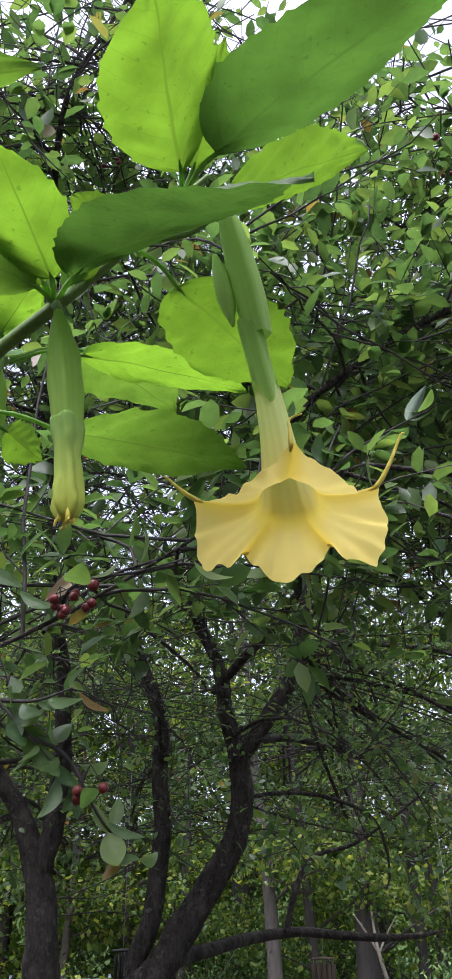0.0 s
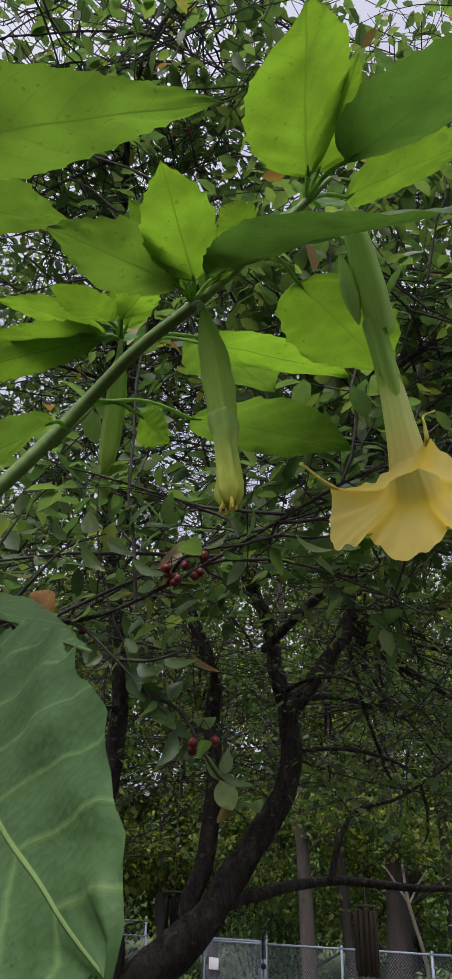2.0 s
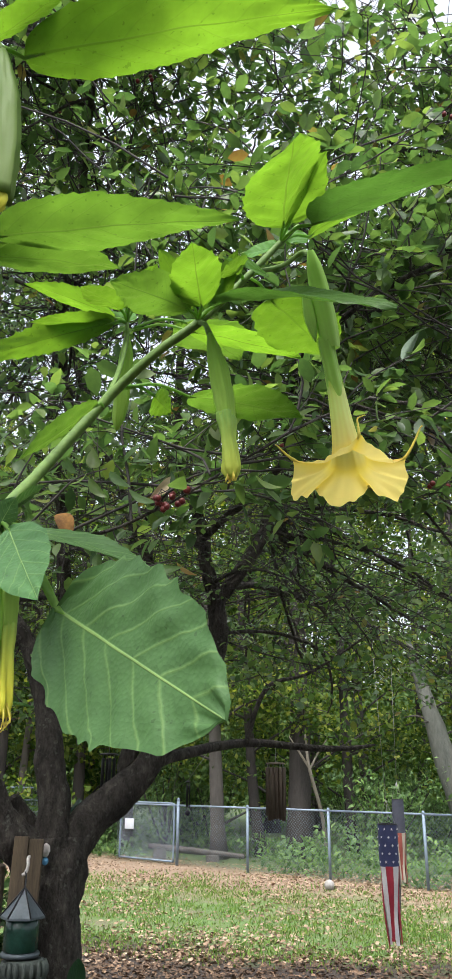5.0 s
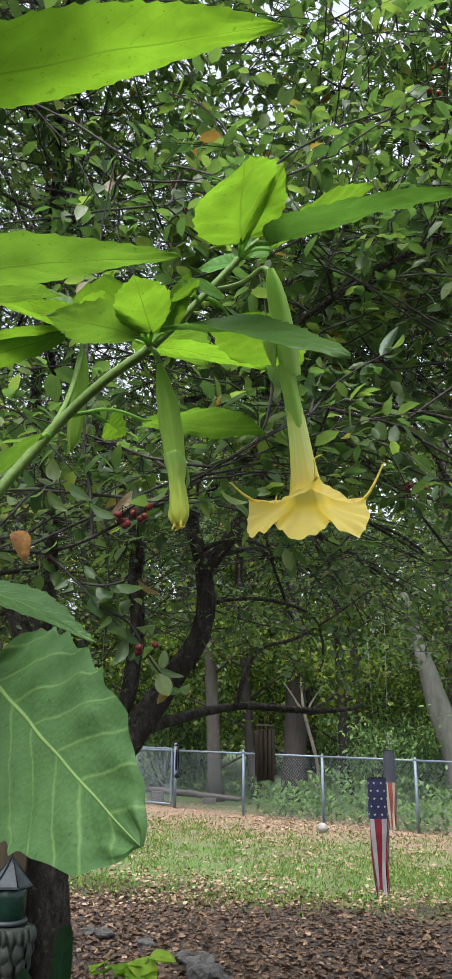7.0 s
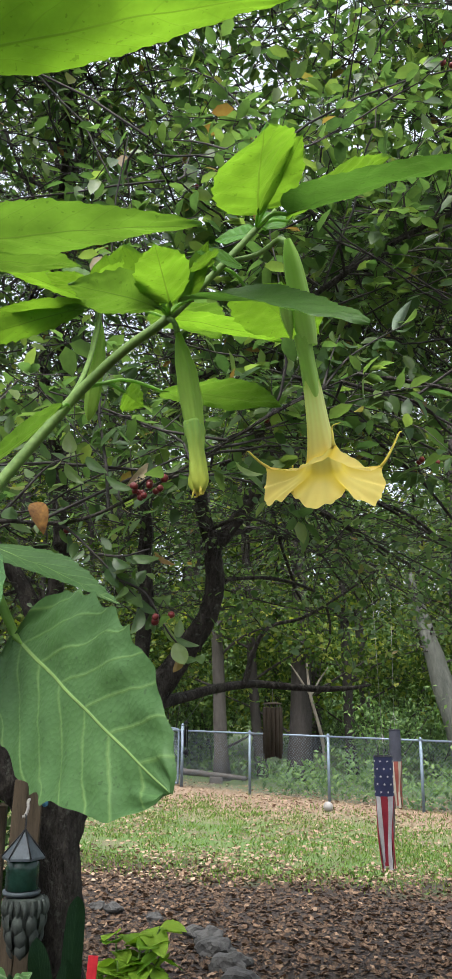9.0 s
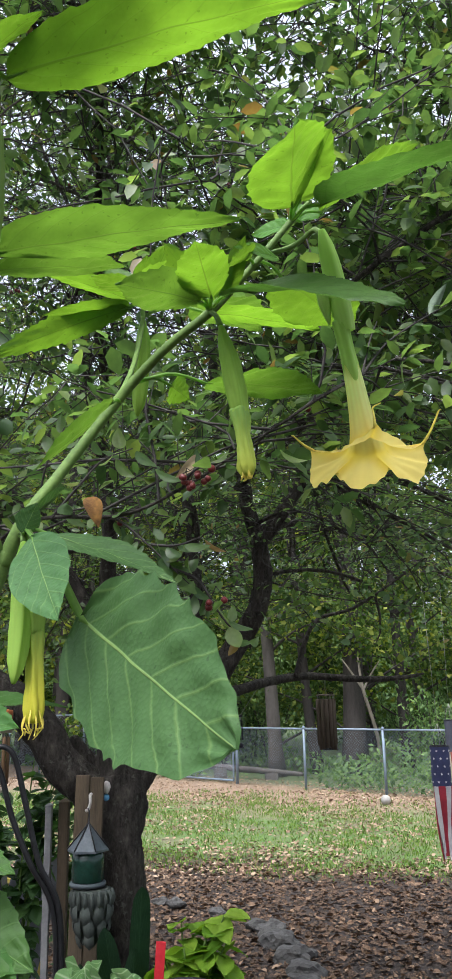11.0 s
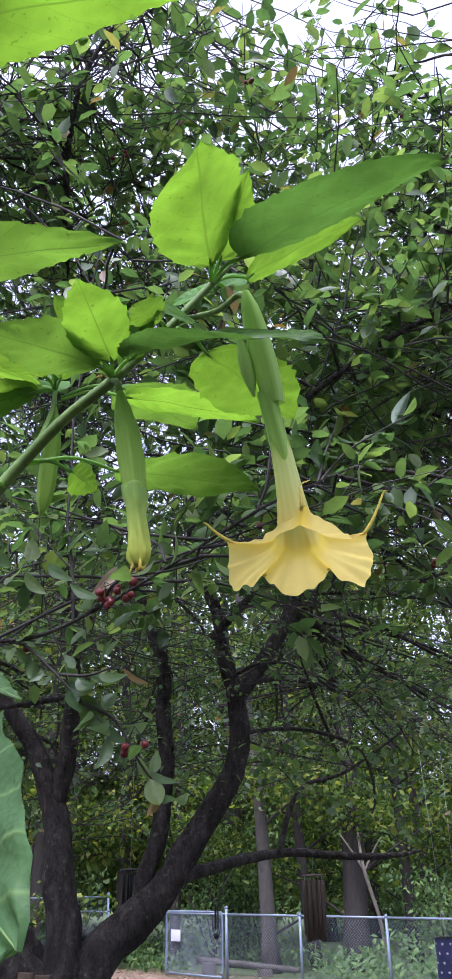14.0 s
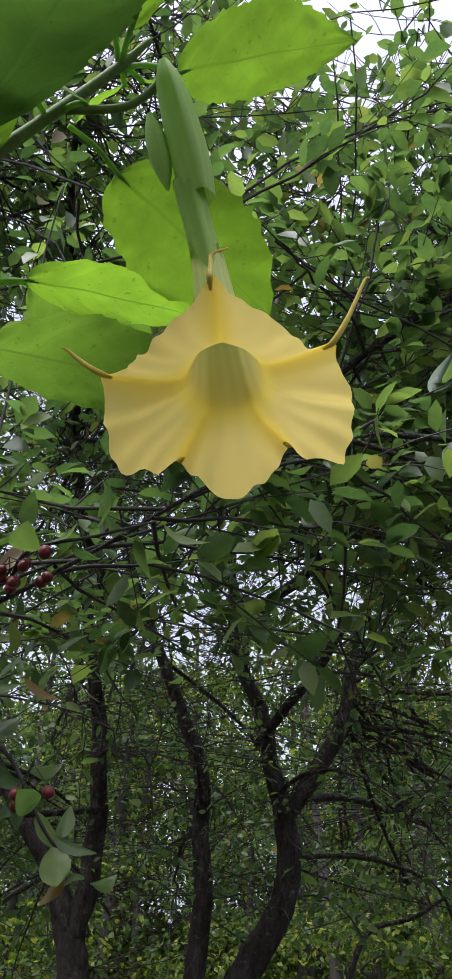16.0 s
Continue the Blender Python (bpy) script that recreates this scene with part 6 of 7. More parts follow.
def build_feeder():
    """Hexagonal hanging feeder: pointed roof, dark green tube, tray."""
    x, y = -0.411, 3.14
    f = thing("hanging_feeder", (x, y, 1.14), "dark green hanging bird feeder with a pointed grey roof", "bird feeder")
    v, fc = lathe(x, y, [(0.002, 1.368), (0.012, 1.352), (0.045, 1.312), (0.08, 1.274), (0.081, 1.266), (0.05, 1.266)], 6)
    part("roof", mesh_of("roof", v, fc, [GREEN_ROOF], False), f)
    for k in range(6):
        a = 2 * math.pi * k / 6
        part("roof_seam", mesh_of("roof_seam", *rod((x, y, 1.368), (x + 0.081 * math.cos(a), y + 0.081 * math.sin(a), 1.274), 0.0028, 6), [BLACK_IRON]), f)
    part("tube", mesh_of("tube", *lathe(x, y, [(0.052, 1.268), (0.06, 1.262), (0.062, 1.22), (0.062, 1.165), (0.058, 1.158)], 24), [DARK_GLASS]), f, "dark green translucent tube")
    part("tray", mesh_of("tray", *lathe(x, y, [(0.05, 1.16), (0.068, 1.158), (0.071, 1.15), (0.066, 1.143), (0.03, 1.14)], 24), [GREEN_ROOF]), f)
    part("hanger", mesh_of("hanger", *tube_data(smooth_line([(x, y, 1.365), (x - 0.004, y + 0.03, 1.4), (-0.43, 3.222, 1.41)], 12), [0.003] * 12, 6), [BLACK_IRON]), f)


def build_wall_planter():
    """A cone of overlapping carved leaves below the feeder."""
    x, y = -0.391, 3.13
    p = thing("leaf_planter", (x, y, 0.93), "grey-green stoneware wall planter carved with overlapping leaves, hung on the board", "planter")
    part("body", mesh_of("body", *lathe(x, y, [(0.01, 0.935), (0.025, 0.955), (0.042, 1.0), (0.058, 1.05), (0.068, 1.09), (0.072, 1.125), (0.06, 1.14), (0.045, 1.135)], 24), [STONEWARE]), p)
    for row, (z, r, cnt, ln) in enumerate(((1.135, 0.066, 18, 0.062), (1.088, 0.066, 9, 0.075), (1.045, 0.056, 8, 0.075), (1.0, 0.042, 6, 0.065))):
        for k in range(cnt):
            a = 2 * math.pi * (k + 0.5 * (row % 2)) / cnt
            o = Vector((math.cos(a), math.sin(a), 0))
            t = Vector((-math.sin(a), math.cos(a), 0))
            verts, faces = [], []
            w = 2.3 * r / cnt * (1.25 if row else 1.05)
            for i in range(7):
                u = i / 6
                for j in range(5):
                    vv = j / 2 - 1
                    hw = w * math.sin(math.pi * (0.08 + 0.9 * u)) ** 0.7
                    rr = r * (1 - 0.22 * u * (1 if row else 0.1)) + 0.012 * math.sin(math.pi * u) + 0.009 * (1 - vv * vv) + 0.003
                    verts.append(Vector((x, y, z - ln * u)) + o * rr + t * vv * hw)
            for i in range(6):
                for j in range(4):
                    q = i * 5 + j
                    faces.append((q, q + 1, q + 6, q + 5))
            part("carved_leaf", mesh_of("carved_leaf", verts, faces, [STONEWARE]), p)


def star_verts(r=0.012):
    return [(r * (1 if k % 2 == 0 else 0.42) * math.sin(math.pi * k / 5), 0, r * (1 if k % 2 == 0 else 0.42) * math.cos(math.pi * k / 5)) for k in range(10)]


def build_windsock(x, y, top, tube_len, tail_len, r, navy, red, white, hang, label, stars=True):
    w = thing("windsock", (x, y, top), label, "windsock", "flag windsocks")
    n = 24
    verts, faces = [], []
    for i in range(9):
        z = top - tube_len * i / 8
        for k in range(n):
            a = 2 * math.pi * k / n
            q = r * (1 + 0.05 * noise.noise((math.cos(a) * 2, math.sin(a) * 2, z * 9 + x)))
            verts.append((x + q * math.cos(a), y + q * math.sin(a), z))
    for i in range(8):
        for k in range(n):
            a, b = i * n + k, i * n + (k + 1) % n
            faces.append((a, b, b + n, a + n))
    part("tube", mesh_of("tube", verts, faces, [navy]), w, "navy blue cloth tube with white stars" if stars else "")
    rim = [Vector((x + r * 1.02 * math.cos(a), y + r * 1.02 * math.sin(a), top)) for a in np.linspace(0, 2 * math.pi, 25)]
    part("hoop", mesh_of("hoop", *tube_data(rim, [0.004] * 25, 6), [BLACK_IRON]), w)
    if stars:
        me = mesh_of("star", star_verts(), [tuple(range(10))], [white], False)
        for row in range(5):
            for k in range(9):
                a = 2 * math.pi * (k + 0.5 * (row % 2)) / 9
                o = part("star", me, w)
                o.matrix_basis = Matrix.Translation((x + (r + 0.005) * math.cos(a), y + (r + 0.005) * math.sin(a), top - tube_len * (row + 0.6) / 5.2)) @ Matrix.Rotation(a + math.pi / 2, 4, "Z")
    m = 10
    for k in range(m):
        a0 = 2 * math.pi * k / m
        verts, faces = [], []
        tw = RNG.uniform(-0.12, 0.12)
        cut = RNG.uniform(0.9, 1.03)
        for i in range(15):
            u = i / 14
            rr = r * (1 - 0.35 * u) + 0.008 * math.sin(5 * u + k)
            for j in range(4):
                a = a0 + (j / 3 - 0.5) * (2 * math.pi / m) * 0.98 + tw * u + 0.1 * math.sin(4 * u + k)
                verts.append((x + 0.012 * u + rr * math.cos(a), y + rr * math.sin(a), top - tube_len + 0.004 - tail_len * u * cut))
        for i in range(14):
            for j in range(3):
                q = i * 4 + j
                faces.append((q, q + 1, q + 5, q + 4))
        part("streamer", mesh_of("streamer", verts, faces, [red if k % 2 else white]), w)
    for k in range(3):
        a = 2 * math.pi * k / 3 + 0.4
        part("bridle", mesh_of("bridle", *rod((x + r * math.cos(a), y + r * math.sin(a), top), (x, y, top + 0.18), 0.0015, 4), [STRING]), w)
    part("string", mesh_of("string", *rod((x, y, top + 0.18), hang, 0.0015, 4), [STRING]), w)


def build_chime(name, x, y, top, cap_r, cap_h, tubes, ring, length, tube_r, cap_mats, tube_mat, hang, label, ball=None, stagger=0.0):
    c = thing("wind_chime", (x, y, top), label, "wind chime")
    half = cap_h * 0.55
    part("cap", mesh_of("cap", *lathe(x, y, [(cap_r * 0.3, top), (cap_r * 0.95, top - 0.004), (cap_r, top - 0.012), (cap_r, top - half)], 20), [cap_mats[0]]), c)
    if cap_h > 0.03:
        part("cap_skirt", mesh_of("cap_skirt", *lathe(x, y, [(cap_r, top - half + 0.0005), (cap_r * 1.01, top - half - 0.004), (cap_r * 0.98, top - cap_h), (cap_r * 0.8, top - cap_h)], 20), [cap_mats[1]]), c)
    for k in range(tubes):
        a = 2 * math.pi * k / tubes + 0.3
        px, py = x + ring * math.cos(a), y + ring * math.sin(a)
        l = length * (1 - stagger * ((k * 2) % tubes) / tubes)
        part("chime_tube", mesh_of("chime_tube", *tube_data([Vector((px, py, top - cap_h - 0.015)), Vector((px, py, top - cap_h - 0.02)), Vector((px, py, top - cap_h - l))], [tube_r * 0.9, tube_r, tube_r], 10), [tube_mat]), c)
        part("string", mesh_of("string", *rod((px, py, top - cap_h + 0.004), (px, py, top - cap_h - 0.02), 0.001, 4), [STRING]), c)
    part("string", mesh_of("string", *rod((x, y, top - 0.002), hang, 0.0015, 4), [STRING]), c)
    if ball:
        bz = top - cap_h - length - ball * 2
        part("string", mesh_of("string", *rod((x, y, top - cap_h + 0.003), (x, y, bz), 0.001, 4), [STRING]), c)
        part("sail", mesh_of("sail", *lathe(x, y, [(ball * 0.1, bz + ball), (ball * 0.8, bz + ball * 0.6), (ball, bz), (ball * 0.8, bz - ball * 0.6), (ball * 0.1, bz - ball)], 12), [cap_mats[-1]]), c)


def build_birdhouse():
    x, y = -0.29, 3.64
    h = thing("small_birdhouse", (x, y, 1.52), "small dark green birdhouse wedged in the crabapple's fork", "birdhouse")
    part("walls", mesh_of("walls", *box_data(x, y, 1.565, 0.065, 0.06, 0.09, 0.004), [DARK_GLASS], False), h)
    v = [Vector(q) for q in ((-0.05, -0.05, 0), (0.05, -0.05, 0), (0.05, 0.05, 0), (-0.05, 0.05, 0), (0, 0, 0.06))]
    part("roof", mesh_of("roof", [q + Vector((x, y, 1.606)) for q in v], [(0, 1, 4), (1, 2, 4), (2, 3, 4), (3, 0, 4), (3, 2, 1, 0)], [DARK_GLASS], False), h)
    # no opening is cut: a black disc gives the dark of the entrance hole
    part("entrance", mesh_of("entrance", *tube_data([Vector((x, y - 0.0335, 1.575)), Vector((x, y - 0.030, 1.575))], [0.012, 0.012], 14), [BLACK_IRON]), h, "round black disc standing for the shade inside an entrance hole")


def build_trellis():
    """A pair of bent black iron hooks crossing beside the posts."""
    t = thing("garden_hook", (-0.62, 3.05, 0), "bent black iron shepherd's hooks leaning together", "garden hook")
    for dx, dz in ((0.0, 0.0), (0.055, 0.045)):
        pts = [(-0.50 + dx * 0.3, 3.05, 0.0), (-0.5 + dx * 0.3, 3.05, 0.6), (-0.512 + dx * 0.4, 3.03, 1.06), (-0.6 + dx * 0.6, 3.0, 1.25), (-0.674 + dx * 0.9, 3.0, 1.41 + dz), (-0.725 + dx, 3.0, 1.57 + dz), (-0.765 + dx, 3.0, 1.615 + dz), (-0.81 + dx, 3.0, 1.61 + dz), (-0.83 + dx, 3.0, 1.575 + dz)]
        part("iron_bar", mesh_of("iron_bar", *tube_data(smooth_line(pts, 60), [0.011] * 60, 8), [BLACK_IRON]), t)
    part("iron_bar", mesh_of("iron_bar", *tube_data(smooth_line([(-0.8, 3.02, 1.63), (-0.77, 3.02, 1.4), (-0.7, 3.04, 1.1), (-0.62, 3.06, 0.7), (-0.56, 3.06, 0.0)], 30), [0.004] * 30, 6), [BLACK_IRON]), t)


def build_posts():
    for name, x, y, w, top, mat, label in (("white_post", -0.675, 3.62, 0.03, 1.38, WHITE_PAINT, "slim white painted post beside the trunk"),
                                          ("wooden_post", -0.615, 3.66, 0.045, 1.39, PLANK, "square weathered wooden post beside the trunk")):
        p = thing(name, (x, y, 0), label, "post")
        part("shaft", mesh_of("shaft", *box_data(x, y, top / 2, w, w, top, 0.005), [mat], False), p)
        v = [Vector(q) for q in ((-0.55, -0.55, 0), (0.55, -0.55, 0), (0.55, 0.55, 0), (-0.55, 0.55, 0), (0, 0, 0.3))]
        part("cap", mesh_of("cap", [q * w + Vector((x, y, top + 0.0005)) for q in v], [(0, 1, 4), (1, 2, 4), (2, 3, 4), (3, 0, 4), (3, 2, 1, 0)], [mat], False), p)


def build_bags():
    """A stack of crumpled garden bags with a grey panel leaning on it."""
    for k, (x, y, z, sx, sy, sz, m) in enumerate(((-1.3, 4.7, 0.17, 0.5, 0.4, 0.34, BLACK_PLASTIC), (-1.28, 4.7, 0.5, 0.46, 0.36, 0.34, GREY_SHEET), (-1.30, 4.68, 0.79, 0.3, 0.28, 0.27, PALE_BAG))):
        bag = thing("garden_bag", (x, y, z - sz / 2), ("crumpled pale plastic garden bag" if m is PALE_BAG else "dark full garden bag") + " in a stack by the tree", "bag", "stacked garden bags")
        bm = bmesh.new()
        bmesh.ops.create_icosphere(bm, subdivisions=4, radius=1)
        verts = []
        for v in bm.verts:
            c = v.co.copy()
            c = Vector([math.copysign(abs(q) ** 0.55, q) for q in c])
            wr = 1 + 0.10 * noise.noise(c * 3 + Vector((k * 7, 0, 0))) + 0.05 * noise.noise(c * 8)
            verts.append(Vector((x + c.x * sx / 2 * wr, y + c.y * sy / 2 * wr, z + c.z * sz / 2 * min(wr, 1.0))))
        faces = [tuple(q.index for q in f.verts) for f in bm.faces]
        bm.free()
        part("sack", mesh_of("sack", verts, faces, [m]), bag)
    p = thing("grey_panel", (-1.05, 4.45, 0), "dull grey panel leaning on the stacked bags", "panel")
    part("sheet", mesh_of("sheet", *box_data(-1.02, 4.45, 0.52, 0.26, 0.02, 1.08, 0.006, Matrix.Rotation(radians(14), 4, "Y")), [GREY_SHEET], False), p)
    b = thing("yellow_bin", (-1.25, 5.5, 0), "faded yellow plastic bin behind the bags", "bin")
    part("shell", mesh_of("shell", *lathe(-1.25, 5.5, [(0.13, 0), (0.15, 0.02), (0.17, 0.7), (0.185, 0.72), (0.185, 0.75), (0.165, 0.75), (0.15, 0.1)], 20), [YELLOW_PAINT]), b)


def leafy_plant(name, x, y, z0, top, spread, cnt, size, mat, label, seed, pot=None):
    """Stems rising from one place with pairs of ovate leaves."""
    g = np.random.default_rng(seed)
    p = thing(name, (x, y, 0), label, "plant")
    stems = []
    for k in range(9):
        a = g.uniform(0, 6.28)
        e = (x + spread * math.cos(a) * g.uniform(0.3, 1), y + 0.7 * spread * math.sin(a) * g.uniform(0.3, 1), top - g.uniform(0, 0.35) * (top - z0))
        line = smooth_line([(x, y, z0), (x + (e[0] - x) * 0.35, y + (e[1] - y) * 0.35, z0 + 0.6 * (e[2] - z0)), e], 14)
        stems.append(line)
        part("stem", mesh_of("stem", *tube_data(line, lerp_list([0.007, 0.003], 14), 6), [PLANT_STEM]), p)
    shapes = []
    for q in range(4):
        verts, faces, nu, nv = [], [], 12, 9
        for i in range(nu):
            u = i / (nu - 1)
            hw = 0.33 * math.sin(math.pi * u ** 0.72) ** 0.75 * (1 + 0.06 * math.sin(40 * u)) + 0.006
            for j in range(nv):
                v = 2 * j / (nv - 1) - 1
                verts.append((u, v * hw, 0.28 * abs(v) * hw - (0.12 + 0.06 * q) * u * u + 0.02 * math.sin(9 * u + 4 * v + q)))
        for i in range(nu - 1):
            for j in range(nv - 1):
                a = i * nv + j
                faces.append((a, a + 1, a + nv + 1, a + nv))
        shapes.append(mesh_of("leaf", verts, faces, [mat], uvs=[(i / (nu - 1), j / (nv - 1)) for i in range(nu) for j in range(nv)]))
    for k in range(cnt):
        line = stems[k % 9]
        s = 1 - 0.75 * (k // 9) / max(1, cnt // 9)
        q = line[int(s * 13)]
        a = g.uniform(0, 6.28)
        ob = part("leaf", shapes[k % 4], p)
        ob.matrix_basis = Matrix.Translation(q) @ Matrix.Rotation(a, 4, "Z") @ Matrix.Rotation(radians(g.uniform(-25, 35)), 4, "Y") @ Matrix.Rotation(radians(g.uniform(-25, 25)), 4, "X") @ Matrix.Scale(size * g.uniform(0.7, 1.25), 4)
    if pot:
        r, h, m = pot
        part("pot", mesh_of("pot", *lathe(x, y, [(r * 0.72, 0), (r * 0.76, 0.015), (r * 0.97, h - 0.05), (r * 1.06, h - 0.045), (r * 1.07, h), (r * 0.96, h), (r * 0.9, h - 0.05)], 24), [m]), p)
    return p


def build_bed():
    leafy_plant("dark_shrub", -0.98, 4.25, 0.1, 1.7, 0.42, 420, 0.1, DARK_SHRUB, "dark leafy shrub behind the posts", 11)
    leafy_plant("dark_shrub", -1.6, 4.9, 0.1, 1.6, 0.5, 340, 0.11, DARK_SHRUB, "dark leafy shrub beyond the garden bags", 12)
    leafy_plant("dark_shrub", -0.62, 3.85, 0.1, 1.62, 0.14, 140, 0.085, DARK_SHRUB, "dark leafy climber beside the trunk", 13)
    leafy_plant("coleus", -0.02, 2.95, 0.55, 1.09, 0.17, 135, 0.125, COLEUS_LEAF, "bushy lime-green coleus in a black pot", 3, (0.15, 0.58, BLACK_PLASTIC))
    # caladium leaves in a low pot
    cal = thing("caladium", (-0.3, 2.62, 0), "caladium with broad white-veined green leaves in a black pot", "plant")
    part("pot", mesh_of("pot", *lathe(-0.28, 2.62, [(0.1, 0), (0.11, 0.02), (0.15, 0.66), (0.165, 0.67), (0.165, 0.72), (0.15, 0.72), (0.14, 0.66)], 24), [BLACK_PLASTIC]), cal)
    for k, (bx, by, bz, tx, ty, tz, w) in enumerate(((-0.36, 2.62, 0.96, -0.43, 2.5, 0.91, 0.15), (-0.24, 2.6, 0.98, -0.15, 2.5, 0.93, 0.15), (-0.28, 2.55, 0.93, -0.27, 2.42, 0.86, 0.16), (-0.42, 2.6, 0.92, -0.5, 2.52, 0.87, 0.13), (-0.2, 2.64, 0.96, -0.12, 2.58, 0.92, 0.12), (-0.34, 2.7, 0.99, -0.31, 2.6, 0.96, 0.13), (0.05, 2.56, 0.93, 0.16, 2.48, 0.9, 0.11))):
        b0, t0 = Vector((bx, by, bz)), Vector((tx, ty, tz))
        d = t0 - b0
        s = Vector((0, 0, 1)).cross(d).normalized()
        nrm = d.normalized().cross(s)
        nrm = nrm if nrm.z > 0 else -nrm
        verts, faces, uvs, nu, nv = [], [], [], 18, 13
        for i in range(nu):
            u = i / (nu - 1)
            for j in range(nv):
                v = 2 * j / (nv - 1) - 1
                hw = w / 2 * (1.05 * (1 - u) ** 0.62 * min(1, (u + 0.02) * 6) ** 0.35)
                back = 0.35 * abs(v) ** 1.5 * (1 - u) ** 2
                verts.append(b0 + d * (u - back) + s * v * hw + nrm * (0.012 * math.sin(6 * u + 5 * v) + 0.25 * abs(v) * hw - 0.02 * u * u))
                uvs.append((u, 0.5 + 0.5 * v))
        for i in range(nu - 1):
            for j in range(nv - 1):
                a = i * nv + j
                faces.append((a, a + 1, a + nv + 1, a + nv))
        lf = part("leaf", mesh_of("leaf", verts, faces, [CALADIUM_LEAF], uvs=uvs), cal)
        part("leaf_stalk", mesh_of("leaf_stalk", *tube_data(smooth_line([(-0.28, 2.62, 0.68), Vector((-0.28, 2.62, 0.68)).lerp(b0, 0.6) + Vector((0, 0, 0.06)), b0 + d * 0.1], 12), lerp_list([0.005, 0.003], 12), 6), [PLANT_STEM]), lf)
    # dark strap leaves at the foot of the trunk
    hosta = thing("dark_strap_plant", (-0.26, 3.3, 0), "clump of dark green strap leaves at the trunk's foot", "plant")
    for k, (tx, ty, tz, w) in enumerate(((-0.2, 3.12, 1.14, 0.075), (-0.33, 3.05, 1.02, 0.085), (-0.22, 3.05, 0.95, 0.08), (-0.42, 3.06, 0.9, 0.07), (-0.12, 3.15, 0.92, 0.07), (-0.28, 2.98, 0.88, 0.08), (-0.5, 3.15, 0.86, 0.06))):
        line = smooth_line([(-0.26 + 0.02 * (k % 3), 3.26, 0.0), (-0.26 + 0.3 * (tx + 0.26), 3.24, 0.5), (tx * 0.8 - 0.05, ty + 0.03, tz - 0.12), (tx, ty, tz)], 24)
        verts, faces, uvs = [], [], []
        for i, p in enumerate(line):
            u = i / 23
            hw = w / 2 * math.sin(math.pi * min(1, 0.18 + 0.82 * u) ** 1.3) ** 0.6 + 0.002
            for j in range(7):
                v = j / 3 - 1
                verts.append(p + Vector((v * hw, -0.35 * abs(v) * hw * (1 if k % 2 else -1), 0.1 * v * hw)))
                uvs.append((u, 0.5 + 0.5 * v))
        for i in range(23):
            for j in range(6):
                a = i * 7 + j
                faces.append((a, a + 1, a + 8, a + 7))
        part("leaf", mesh_of("leaf", verts, faces, [HOSTA_LEAF], uvs=uvs), hosta)
    # red stake in a dark basket
    basket = thing("dark_basket", (0.0, 2.42, 0), "dark round plastic basket with a rolled rim", "basket")
    part("wall", mesh_of("wall", *lathe(0.0, 2.42, [(0.09, 0), (0.1, 0.02), (0.108, 0.97), (0.118, 0.985), (0.124, 0.995), (0.118, 1.005), (0.105, 1.0), (0.1, 0.96)], 28, lambda i, a: 1 + 0.02 * math.sin(14 * a)), [BLACK_PLASTIC]), basket)
    st = thing("red_stake", (-0.066, 2.36, 0.9), "red plastic plant stake standing in the basket", "stake")
    part("blade", mesh_of("blade", *box_data(-0.066, 2.36, 1.02, 0.028, 0.006, 0.26, 0.002, Matrix.Rotation(radians(4), 4, "Y")), [RED_PLASTIC], False), st)
    # edging stones
    for k, (x, y, r) in enumerate(((0.30, 7.05, 0.09), (0.41, 6.85, 0.12), (0.46, 6.55, 0.13), (0.55, 6.2, 0.13), (0.58, 5.85, 0.12), (0.6, 5.55, 0.11), (0.63, 5.25, 0.1), (0.62, 4.95, 0.1), (-0.05, 7.5, 0.07), (-0.42, 7.8, 0.09), (-0.58, 7.95, 0.07))):
        bm = bmesh.new()
        bmesh.ops.create_icosphere(bm, subdivisions=3, radius=1)
        verts = []
        for v in bm.verts:
            c = v.co
            q = 1 + 0.55 * noise.noise(c * 1.2 + Vector((k * 3.3, 0, 0))) + 0.22 * abs(noise.noise(c * 2.6 + Vector((0, k, 0)))) + 0.06 * noise.noise(c * 7.0 + Vector((k, 0, 0)))
            verts.append(Vector((x, y, r * 0.32)) + Vector((c.x * r * q, c.y * r * 0.85 * q, c.z * r * 0.62 * q)))
        faces = [tuple(q.index for q in f.verts) for f in bm.faces]
        bm.free()
        s = new("edging_stone", mesh_of("edging_stone", verts, faces, [STONE], False))
        tagged(s, "rough grey edging stone set in the leaf litter", "stone", "edging stones")
    ball = new("lawn_ball", mesh_of("lawn_ball", *lathe(2.68, 14.7, [(0.002, 0.17), (0.038, 0.162), (0.068, 0.136), (0.083, 0.1), (0.085, 0.085), (0.083, 0.07), (0.068, 0.03), (0.038, 0.006), (0.002, 0.0)], 20), [BALL_WHITE]))
    tagged(ball, "scuffed white ball lying on the lawn by the fence", "ball")


build_board()
build_feeder()
build_wall_planter()
build_posts()
build_trellis()
build_birdhouse()
build_bags()
